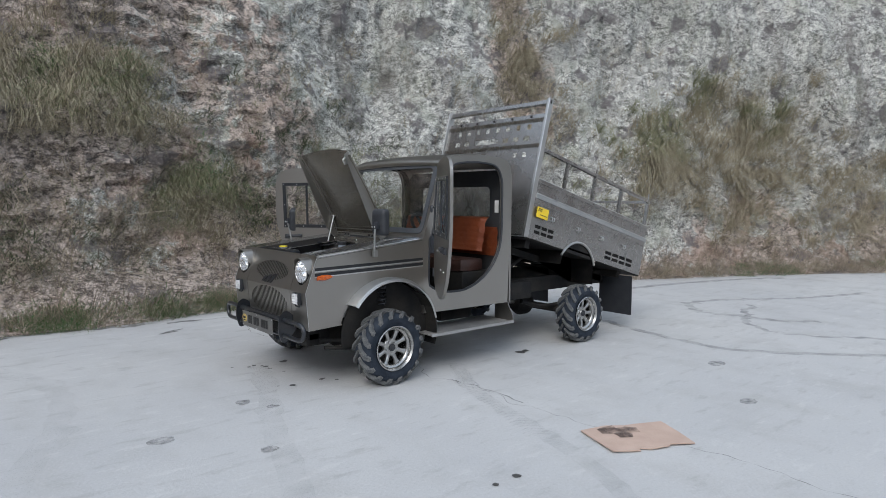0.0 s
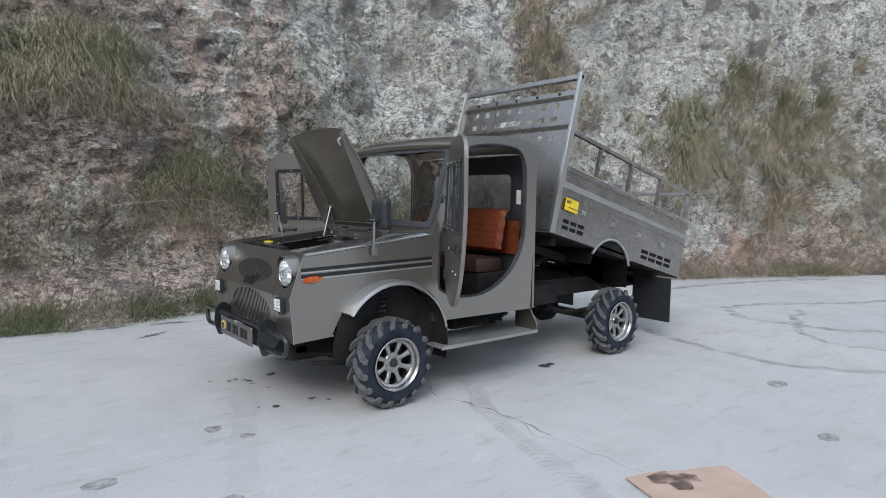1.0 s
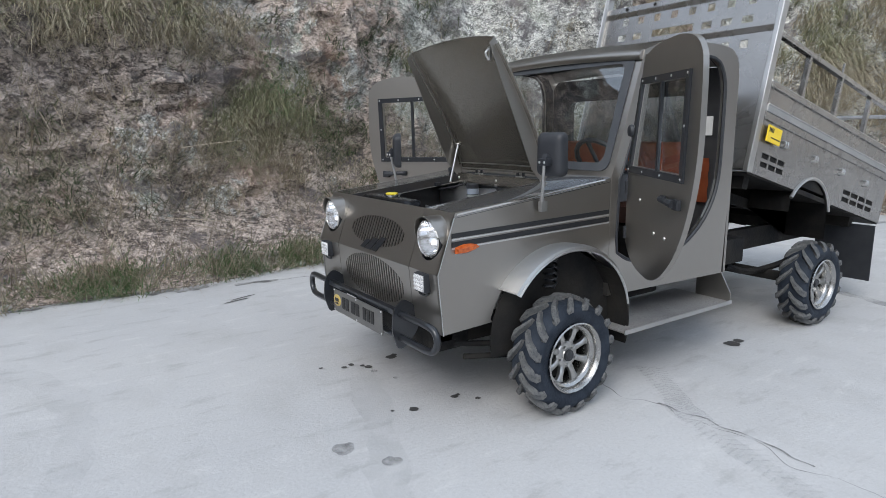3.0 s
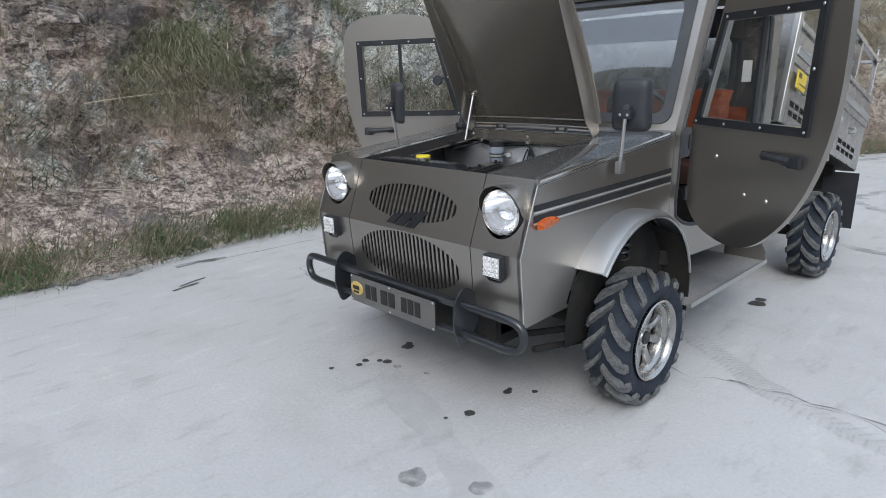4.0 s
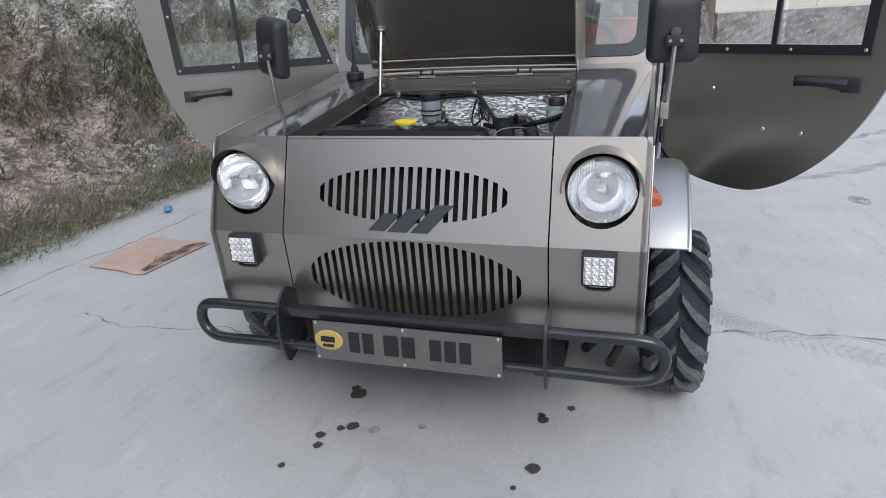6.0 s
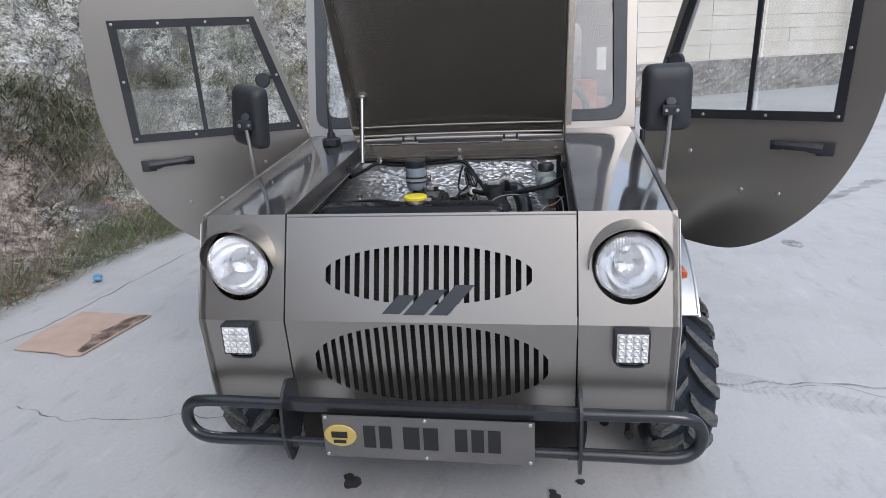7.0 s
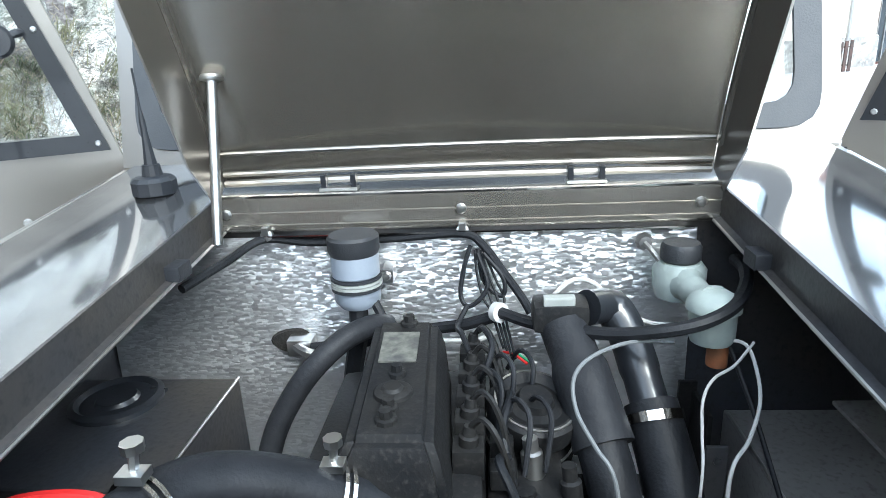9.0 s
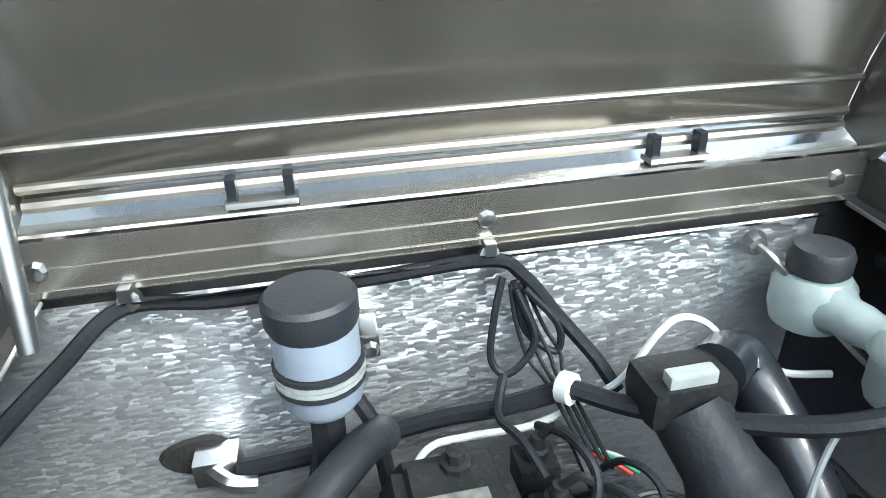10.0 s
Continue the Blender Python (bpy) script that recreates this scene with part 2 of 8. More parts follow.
def tube(bm, pts, r, seg=10, curve=6, closed=False, cap=True):
    path = smooth_path(pts, curve) if curve else [Vector(q) for q in pts]
    rings = []
    side = None
    n = len(path)
    for i, p in enumerate(path):
        a, b = (path[i - 1], path[(i + 1) % n]) if closed else (path[max(i - 1, 0)], path[min(i + 1, n - 1)])
        d = (b - a).normalized()
        if side is None:
            side = d.orthogonal().normalized()
        side = (side - d * side.dot(d)).normalized()
        up = d.cross(side)
        rr = r[i * (len(r) - 1) // max(n - 1, 1)] if isinstance(r, (list, tuple)) else r
        rings.append([bm.verts.new(p + rr * (math.cos(2 * math.pi * j / seg) * side + math.sin(2 * math.pi * j / seg) * up)) for j in range(seg)])
    for i in range(n if closed else n - 1):
        a, b = rings[i], rings[(i + 1) % n]
        for j in range(seg):
            bm.faces.new((a[j], a[(j + 1) % seg], b[(j + 1) % seg], b[j]))
    if cap and not closed:
        bm.faces.new(rings[0])
        bm.faces.new(rings[-1])
    return bm


def lathe(bm, profile, origin, axis, seg=32, close=False):
    """Turns (radius, height) pairs about an axis."""
    axis = Vector(axis).normalized()
    u = axis.orthogonal().normalized()
    w = axis.cross(u)
    o = Vector(origin)
    rings = []
    for r, h in profile:
        if r < 1e-6:
            rings.append([bm.verts.new(o + axis * h)])
        else:
            rings.append([bm.verts.new(o + axis * h + r * (math.cos(2 * math.pi * j / seg) * u + math.sin(2 * math.pi * j / seg) * w)) for j in range(seg)])
    k = len(rings)
    for i in range(k if close else k - 1):
        a, b = rings[i], rings[(i + 1) % k]
        for j in range(seg):
            q = (j + 1) % seg
            if len(a) == 1 and len(b) > 1:
                bm.faces.new((a[0], b[j], b[q]))
            elif len(b) == 1 and len(a) > 1:
                bm.faces.new((a[j], a[q], b[0]))
            elif len(a) > 1:
                bm.faces.new((a[j], a[q], b[q], b[j]))
    return bm


def bolt(bm, at, axis, r=0.008, h=0.005):
    lathe(bm, [(0, h), (r * 0.7, h * 0.9), (r, h * 0.3), (r, 0), (0, 0)], at, axis, 8)


# ---- ground, cliff, surroundings ----
# Below x = -2.6 the foot is unseen, curved in to darken the door's reflection.
EDGE = smooth_path([(-36, -9, 0), (-24, -4.0, 0), (-14, -0.6, 0), (-8, 0.9, 0), (-5.4, 1.75, 0), (-3.6, 2.58, 0), (-2.1, 2.95, 0), (-0.8, 2.90, 0), (0.1, 3.06, 0),
                    (1.3, 3.03, 0), (2.6, 2.98, 0), (5, 2.35, 0), (6.9, 1.62, 0), (8.8, 0.78, 0), (10.8, -0.26, 0), (13, -1.6, 0), (15.0, -2.9, 0), (16.2, -3.4, 0), (17.6, -3.2, 0), (20.5, -1.0, 0)], 14)


def along_edge():
    """Resamples the foot of the slope at even steps: place, way and outward side."""
    out, d = [], 0.0
    for a, b in zip(EDGE, EDGE[1:]):
        step = 0.05 if -5.5 < a.x < 13 else 0.16
        length = (b - a).length
        while d < length:
            p = a + (b - a) * (d / length)
            w = (b - a).normalized()
            out.append((p, w, Vector((-w.y, w.x, 0))))
            d += step
        d -= length
    return out


FOOT = along_edge()
PROFILE = [(-0.35, -0.05), (0.0, 0.015), (0.18, 0.05), (0.45, 0.12), (0.8, 0.28), (1.05, 0.5), (1.22, 0.8)]
PROFILE += [(1.22 + 0.045 * k, 0.8 + 0.2 * k) for k in range(1, 25)]
PROFILE = [q for a, b in zip(PROFILE, PROFILE[1:]) for q in ([(a[0] + (b[0] - a[0]) * j / 3, a[1] + (b[1] - a[1]) * j / 3) for j in range(3)] if b[1] <= 5.5 else [a])] + [PROFILE[-1], (2.9, 6.0), (4.2, 6.5), (7, 7.3), (14, 9.0), (30, 12.5), (70, 20)]


def fbm(p, octaves=4):
    return noise.fractal(p, 1.0, 2.0, octaves)


def cliff_point(i, k):
    p, w, n = FOOT[i]
    off, z = PROFILE[k]
    if z > 0.8:
        z = 0.8 + (z - 0.8) * min(1.0, max(0.36, 0.36 + 0.64 * (p.x + 8.5) / 5.5))
    if z > 3.0:
        z = 3.0 + (z - 3.0) * (1 + 1.8 * min(1.0, max(0.0, (p.x - 3.5) / 5)))
    q = p + n * off
    q.z = z
    s = min(1.0, max(0.0, (z - 0.05) / 0.9))
    rough = 0.42 * fbm(Vector((q.x * 0.35 + 3, q.y * 0.35, z * 0.3)), 3) + 0.17 * fbm(Vector((q.x * 1.3, q.y * 1.3 + 7, z * 0.7)), 3) \
        + 0.05 * abs(noise.noise(Vector((q.x * 3.1, q.y * 3.1, z * 2.6)))) + 0.09 * fbm(Vector((q.x * 6, q.y * 6, z * 4.5)), 3)
    d = noise.voronoi(Vector((q.x * 3.2, q.y * 3.2, z * 4.2)))[0]
    e = noise.voronoi(Vector((q.x * 7.0, q.y * 7.0, z * 9)))[0]
    earthy = min(1.0, max(0.0, (2.2 - q.x) / 1.4))
    rough += (0.06 + 0.12 * earthy) * min(0.6, d[1] - d[0]) + 0.06 * min(0.6, e[1] - e[0])
    rough += earthy * 0.10 * noise.noise(Vector((q.x * 0.8, q.y * 0.8, z * 5.5)))
    ledge = 0.25 * math.exp(-((z - 2.35) / 0.4) ** 2) * (1 if q.x < 1.5 else 0.3)
    q -= n * (rough * s + ledge * s * (0.5 + 0.5 * noise.noise(Vector((q.x * 0.8, 2.0, 0)))))
    q.z += s * 0.08 * noise.noise(Vector((q.x * 2, q.y * 2, z * 2 + 5)))
    return q


rock = bpy.data.materials.new("weathered_rock")
rock.use_nodes = True
n, l = rock.node_tree.nodes, rock.node_tree.links
pr = n["Principled BSDF"]
pr.inputs["Roughness"].default_value = 0.95
geo = n.new("ShaderNodeNewGeometry")


def tex(scale, detail=8, stretch=(1, 1, 1), kind="ShaderNodeTexNoise", nodes=n, links=l, source=None):
    t = nodes.new(kind)
    t.inputs["Scale"].default_value = scale
    if kind == "ShaderNodeTexNoise":
        t.inputs["Detail"].default_value = detail
        t.inputs["Roughness"].default_value = 0.62
    mp = nodes.new("ShaderNodeMapping")
    mp.inputs["Scale"].default_value = stretch
    links.new(source if source else geo.outputs["Position"], mp.inputs["Vector"])
    links.new(mp.outputs["Vector"], t.inputs["Vector"])
    return t


def span(value, lo, hi, nodes=n, links=l, t0=0.0, t1=1.0):
    r = nodes.new("ShaderNodeMapRange")
    r.inputs["From Min"].default_value, r.inputs["From Max"].default_value = lo, hi
    r.inputs["To Min"].default_value, r.inputs["To Max"].default_value = t0, t1
    links.new(value, r.inputs["Value"])
    return r.outputs["Result"]


def blend(fac, a, b, nodes=n, links=l, mode="MIX"):
    m = nodes.new("ShaderNodeMix")
    m.data_type = "RGBA"
    m.blend_type = mode
    for slot, value in (("Factor", fac), ("A", a), ("B", b)):
        if isinstance(value, (tuple, float)):
            m.inputs[slot].default_value = (*value, 1) if isinstance(value, tuple) else value
        else:
            links.new(value, m.inputs[slot])
    return m.outputs["Result"]


def calc(op, a, b, nodes=n, links=l):
    m = nodes.new("ShaderNodeMath")
    m.operation = op
    for i, v in enumerate((a, b)):
        if isinstance(v, (int, float)):
            m.inputs[i].default_value = v
        else:
            links.new(v, m.inputs[i])
    return m.outputs["Value"]


warp = tex(3.0, 6)
shift = n.new("ShaderNodeVectorMath")
shift.operation = "MULTIPLY_ADD"
shift.inputs[1].default_value = (0.5, 0.5, 0.36)
l.new(warp.outputs["Color"], shift.inputs[0])
l.new(geo.outputs["Position"], shift.inputs[2])
bent = shift.outputs["Vector"]


def flakes(scale, stretch, feature="F1"):
    v = tex(scale, stretch=stretch, kind="ShaderNodeTexVoronoi", source=bent)
    v.feature = feature
    if feature != "F1":
        return v.outputs["Distance"]
    sp = n.new("ShaderNodeSeparateColor")
    l.new(v.outputs["Color"], sp.inputs["Color"])
    return sp.outputs["Red"]


grain = tex(7, 12, (1, 1, 1.3))
patch = tex(0.55, 5, (1, 1, 0.45))
patch_b = tex(0.8, 6, (1.2, 1.2, 0.5))
streak = tex(1.4, 6, (1, 1, 0.13))
speck = tex(30, 6, (1, 1, 1.8))
flake_a = flakes(7.5, (1, 1, 1.9))
flake_b = flakes(24, (1, 1, 2.0))
flake_m = flakes(13, (1, 1, 1.6))
seam_a = flakes(7.5, (1, 1, 1.9), "DISTANCE_TO_EDGE")
tone = calc("ADD", calc("MULTIPLY", flake_a, 0.24), calc("ADD", calc("MULTIPLY", flake_b, 0.42), calc("MULTIPLY", flake_m, 0.38)))
tone = calc("ADD", tone, calc("MULTIPLY", calc("SUBTRACT", grain.outputs["Fac"], 0.5), 1.1))
tone = calc("ADD", tone, calc("MULTIPLY", calc("SUBTRACT", speck.outputs["Fac"], 0.5), 1.0))
stone = blend(span(tone, 0.30, 0.72), (0.14, 0.138, 0.127), (0.90, 0.89, 0.82))
vein = tex(10, 7, (1, 1, 1.5))
vein_b = tex(17, 7, (1.2, 1, 1.2))
ridge = calc("ABSOLUTE", calc("SUBTRACT", vein.outputs["Fac"], 0.52), 0.0)
ridge_b = calc("ABSOLUTE", calc("SUBTRACT", vein_b.outputs["Fac"], 0.5), 0.0)
stone = blend(span(ridge, 0.006, 0.03, t0=0.8, t1=0.0), stone, (0.92, 0.91, 0.86))
stone = blend(span(ridge_b, 0.004, 0.022, t0=0.7, t1=0.0), stone, (0.085, 0.08, 0.075))
vein_c = tex(30, 6, (1, 1, 1.6))
ridge_c = calc("ABSOLUTE", calc("SUBTRACT", vein_c.outputs["Fac"], 0.5), 0.0)
stone = blend(span(ridge_c, 0.008, 0.03, t0=0.75, t1=0.0), stone, (0.10, 0.095, 0.088))
stone = blend(span(vein_c.outputs["Fac"], 0.56, 0.64, t1=0.75), stone, (0.92, 0.91, 0.87))
stone = blend(span(patch_b.outputs["Fac"], 0.54, 0.64, t1=0.42), stone, (0.33, 0.32, 0.31))
stone = blend(span(patch.outputs["Fac"], 0.50, 0.62, t1=0.3), stone, (0.52, 0.53, 0.41))
earth = blend(span(tone, 0.28, 0.72), (0.115, 0.093, 0.083), (0.70, 0.59, 0.515))
earth = blend(span(ridge_b, 0.004, 0.022, t0=0.6, t1=0.0), earth, (0.055, 0.046, 0.042))
earth = blend(span(vein_c.outputs["Fac"], 0.57, 0.64, t1=0.6), earth, (0.58, 0.49, 0.41))
earth = blend(span(calc("ADD", flake_a, calc("MULTIPLY", speck.outputs["Fac"], 0.5)), 1.08, 1.2, t1=0.4), earth, (0.46, 0.40, 0.34))
red_patch = tex(1.1, 5, (1, 1, 0.9))
earth = blend(span(red_patch.outputs["Fac"], 0.52, 0.64, t1=0.5), earth, (0.40, 0.255, 0.19))
slate_patch = tex(1.9, 4, (1, 1, 1.2))
sep = n.new("ShaderNodeSeparateXYZ")
l.new(geo.outputs["Position"], sep.inputs["Vector"])
side_x = span(sep.outputs["X"], 1.2, 2.6)
band = span(calc("ABSOLUTE", calc("SUBTRACT", sep.outputs["X"], 6.35), 0.0), 0.2, 0.9, t0=0.75, t1=0.0)
band = calc("MULTIPLY", band, span(sep.outputs["Z"], 2.2, 3.0))
band = calc("ADD", band, calc("MULTIPLY", span(sep.outputs["X"], 9.0, 11.0, t1=0.6), span(sep.outputs["Z"], 1.6, 2.6, t0=1.0, t1=0.0)))
soil_amount = calc("SUBTRACT", span(patch.outputs["Fac"], 0.36, 0.62), calc("MULTIPLY", side_x, 0.62))
low = span(sep.outputs["Z"], 0.25, 1.75, t0=0.85, t1=0.0)
soil_amount = calc("ADD", calc("ADD", soil_amount, low), calc("ADD", band, span(sep.outputs["X"], 0.6, 2.0, t0=0.30, t1=0.0)))
soil_amount = calc("ADD", soil_amount, calc("MULTIPLY", calc("SUBTRACT", grain.outputs["Fac"], 0.5), 1.4))
bare = tex(1.5, 5, (1, 1, 0.6))
soil_amount = calc("SUBTRACT", soil_amount, span(bare.outputs["Fac"], 0.53, 0.66, t1=1.1))
soil_mask = span(soil_amount, 0.28, 0.60)
lichen = tex(1.7, 5, (1, 1, 0.8))
stone = blend(span(lichen.outputs["Fac"], 0.52, 0.66, t1=0.42), stone, (0.36, 0.385, 0.30))
colour = blend(soil_mask, stone, earth)
stain = calc("MULTIPLY", span(calc("ABSOLUTE", calc("SUBTRACT", sep.outputs["X"], 3.05), 0.0), 0.08, 0.36, t0=1.0, t1=0.0), span(sep.outputs["Z"], 2.1, 2.7))
stain = calc("MULTIPLY", stain, span(grain.outputs["Fac"], 0.34, 0.56))
colour = blend(calc("MULTIPLY", stain, 0.75), colour, (0.13, 0.12, 0.11))
colour = blend(span(slate_patch.outputs["Fac"], 0.57, 0.62, t1=0.75), colour, (0.155, 0.138, 0.142))
colour = blend(span(streak.outputs["Fac"], 0.56, 0.68, t1=0.62), colour, (0.15, 0.128, 0.115))
colour = blend(span(calc("MULTIPLY", seam_a, speck.outputs["Fac"]), 0.0, 0.02, t0=0.35, t1=0.0), colour, (0.085, 0.078, 0.07))
l.new(colour, pr.inputs["Base Color"])
bp = n.new("ShaderNodeBump")
bp.inputs["Strength"].default_value, bp.inputs["Distance"].default_value = 0.9, 0.045
relief = calc("ADD", calc("MULTIPLY", grain.outputs["Fac"], 0.7), calc("ADD", calc("MULTIPLY", speck.outputs["Fac"], 0.4), calc("MULTIPLY", flake_m, 0.4)))
relief = calc("ADD", relief, calc("ADD", calc("MULTIPLY", flake_b, 0.35), calc("MULTIPLY", span(seam_a, 0.0, 0.08), 0.3)))
l.new(relief, bp.inputs["Height"])
l.new(bp.outputs["Normal"], pr.inputs["Normal"])

bm = bmesh.new()
grid = [[bm.verts.new(cliff_point(i, k)) for k in range(len(PROFILE))] for i in range(len(FOOT))]
for i in range(len(FOOT) - 1):
    for k in range(len(PROFILE) - 1):
        bm.faces.new((grid[i][k], grid[i + 1][k], grid[i + 1][k + 1], grid[i][k + 1]))
grid_co = [[v.co.copy() for v in row] for row in grid]
cliff = part("cliff", bm, rock, smooth=True)
tagged(cliff, "weathered grey and brown rock cut with earth streaks", "cliff", kind="structure")

concrete = bpy.data.materials.new("yard_concrete")
concrete.use_nodes = True
n2, l2 = concrete.node_tree.nodes, concrete.node_tree.links
pr2 = n2["Principled BSDF"]
geo2 = n2.new("ShaderNodeNewGeometry")
src = geo2.outputs["Position"]
big = tex(0.35, 6, nodes=n2, links=l2, source=src)
mid = tex(2.2, 8, (1, 0.6, 1), nodes=n2, links=l2, source=src)
fine = tex(60, 6, nodes=n2, links=l2, source=src)
worn = tex(0.9, 7, (0.35, 1.6, 1), nodes=n2, links=l2, source=src)
c = blend(span(big.outputs["Fac"], 0.35, 0.65, n2, l2), (0.435, 0.437, 0.442), (0.50, 0.498, 0.493), n2, l2)
c = blend(span(mid.outputs["Fac"], 0.50, 0.72, n2, l2, t1=0.5), c, (0.375, 0.368, 0.356), n2, l2)
c = blend(span(worn.outputs["Fac"], 0.58, 0.72, n2, l2, t1=0.4), c, (0.345, 0.343, 0.342), n2, l2)
scour = tex(9, 9, (0.35, 1.0, 1), nodes=n2, links=l2, source=src)
c = blend(span(scour.outputs["Fac"], 0.56, 0.68, n2, l2, t1=0.55), c, (0.33, 0.325, 0.32), n2, l2)
c = blend(span(scour.outputs["Fac"], 0.42, 0.34, n2, l2, t1=0.3), c, (0.62, 0.615, 0.60), n2, l2)
c = blend(span(fine.outputs["Fac"], 0.54, 0.70, n2, l2, t1=0.28), c, (0.30, 0.30, 0.30), n2, l2)
c = blend(span(fine.outputs["Fac"], 0.44, 0.34, n2, l2, t1=0.2), c, (0.62, 0.62, 0.62), n2, l2)
l2.new(c, pr2.inputs["Base Color"])
l2.new(span(mid.outputs["Fac"], 0.3, 0.7, n2, l2, 0.62, 0.85), pr2.inputs["Roughness"])
b2 = n2.new("ShaderNodeBump")
b2.inputs["Strength"].default_value, b2.inputs["Distance"].default_value = 0.28, 0.010
l2.new(calc("ADD", fine.outputs["Fac"], mid.outputs["Fac"], n2, l2), b2.inputs["Height"])
l2.new(b2.outputs["Normal"], pr2.inputs["Normal"])
bm = bmesh.new()
R = [-900, -200, -60, -20, -8, 0, 8, 20, 60, 200, 900]
gv = [[bm.verts.new((x, y, 0)) for y in R] for x in R]
for i in range(len(R) - 1):
    for j in range(len(R) - 1):
        bm.faces.new((gv[i][j], gv[i + 1][j], gv[i + 1][j + 1], gv[i][j + 1]))
ground = part("ground", bm, concrete)
tagged(ground, "pale grey worn concrete yard", "ground", kind="structure")

# ---- plants on the cliff and along its foot ----
def growth_material(name, tones):
    m = bpy.data.materials.new(name)
    m.use_nodes = True
    nn, ll = m.node_tree.nodes, m.node_tree.links
    b = nn["Principled BSDF"]
    b.inputs["Roughness"].default_value = 0.8
    g = nn.new("ShaderNodeNewGeometry")
    r = nn.new("ShaderNodeValToRGB")
    while len(r.color_ramp.elements) < len(tones):
        r.color_ramp.elements.new(0.5)
    for i, (e, c) in enumerate(zip(r.color_ramp.elements, tones)):
        e.position = i / (len(tones) - 1)
        e.color = (*c, 1)
    ll.new(g.outputs["Random Per Island"], r.inputs["Fac"])
    ll.new(r.outputs["Color"], b.inputs["Base Color"])
    return m


dry_tones = growth_material("dry_grass", [(0.20, 0.165, 0.118), (0.45, 0.385, 0.265), (0.27, 0.235, 0.16), (0.58, 0.51, 0.375), (0.21, 0.175, 0.13)])
olive_tones = growth_material("olive_grass", [(0.15, 0.16, 0.085), (0.31, 0.31, 0.175), (0.20, 0.215, 0.11), (0.44, 0.41, 0.27), (0.13, 0.14, 0.075)])
green_tones = growth_material("green_grass", [(0.085, 0.175, 0.062), (0.135, 0.245, 0.10), (0.16, 0.21, 0.10), (0.29, 0.30, 0.17), (0.075, 0.145, 0.055)])
twig_tones = growth_material("dead_twigs", [(0.22, 0.17, 0.13), (0.42, 0.345, 0.26), (0.17, 0.13, 0.10), (0.56, 0.48, 0.37)])
leaf_tones = growth_material("leafy_growth", [(0.045, 0.07, 0.032), (0.10, 0.13, 0.06), (0.07, 0.06, 0.042), (0.13, 0.16, 0.075), (0.05, 0.05, 0.035)])
rng = np.random.default_rng(7)


def wall_at(x, z):
    """A place on the slope near plan x and height z, with its outward side."""
    i = int(np.argmin(np.abs(plan_x - x)))
    k = int(np.argmin(np.abs(heights[i] - z)))
    return grid_co[i][k], -FOOT[i][2]


plan_x = np.array([(p + w * 1.35).x for p, _, w in FOOT])
heights = np.array([[c.z for c in row] for row in grid_co])


def tuft(store, p, n, count, length, spread, droop, width):
    """Adds blades that rise from p, lean out and hang over."""
    side = Vector((-n.y, n.x, 0))
    for _ in range(count):
        a, b, c = rng.normal(0, spread, 3)
        root = p + side * rng.normal(0, 0.09) + Vector((0, 0, rng.normal(0, 0.06)))
        d = (n * (0.7 + a * 0.5) + side * b + Vector((0, 0, 0.8 + c * 0.5))).normalized()
        L = length * rng.uniform(0.45, 1.15)
        w = side * width * rng.uniform(0.6, 1.3)
        q = root
        pts = [q]
        for s in range(3):
            q = q + d * (L / 3)
            d = (d + Vector((0, 0, -droop * (0.5 + 0.5 * s)))).normalized()
            pts.append(q)
        store.append((pts, w))


def blades(name, store, mat, label):
    verts, faces = [], []
    for pts, w in store:
        b = len(verts)
        for k, q in enumerate(pts[:-1]):
            f = 1 - 0.25 * k
            verts += [q - w * f, q + w * f]
        verts.append(pts[-1])
        m = len(pts) - 1
        for k in range(m - 1):
            faces.append((b + 2 * k, b + 2 * k + 1, b + 2 * k + 3, b + 2 * k + 2))
        faces.append((b + 2 * m - 2, b + 2 * m - 1, b + 2 * m))
    me = bpy.data.meshes.new(name)
    me.from_pydata([tuple(v) for v in verts], [], faces)
    me.materials.append(mat)
    ob = new(name, me)
    return tagged(ob, label, "grass", kind="stuff")


dry, olive, green, twig, leafy = [], [], [], [], []


def patch_of(store, x0, x1, z0, z1, clumps, count, length, droop=0.75, width=0.0035, spread=0.45):
    wide = x1 - x0 > 3.5
    for _ in range(clumps):
        a, b = (rng.uniform(-0.5, 0.5, 2) if wide else np.clip(rng.normal(0, 0.30, 2), -0.75, 0.75))
        p, n = wall_at((x0 + x1) / 2 + (x1 - x0) * float(a), (z0 + z1) / 2 + (z1 - z0) * float(b))
        tuft(store, p, n, count, length, spread, droop, width)


# the overhanging mat on the left ledge
patch_of(dry, -4.8, 0.1, 2.1, 3.1, 150, 60, 0.46, 1.3, 0.0035, 0.8)
patch_of(olive, -4.6, -0.1, 2.2, 3.0, 70, 50, 0.42, 1.2, 0.0035, 0.8)
patch_of(dry, -3.5, 0.2, 3.0, 3.7, 30, 45, 0.3, 0.9)
# the yellow-green tussock
patch_of(olive, 0.05, 0.95, 1.1, 1.8, 40, 55, 0.36, 1.2, 0.0032, 0.8)
patch_of(dry, 0.0, 0.9, 0.8, 1.6, 26, 45, 0.34, 0.85)
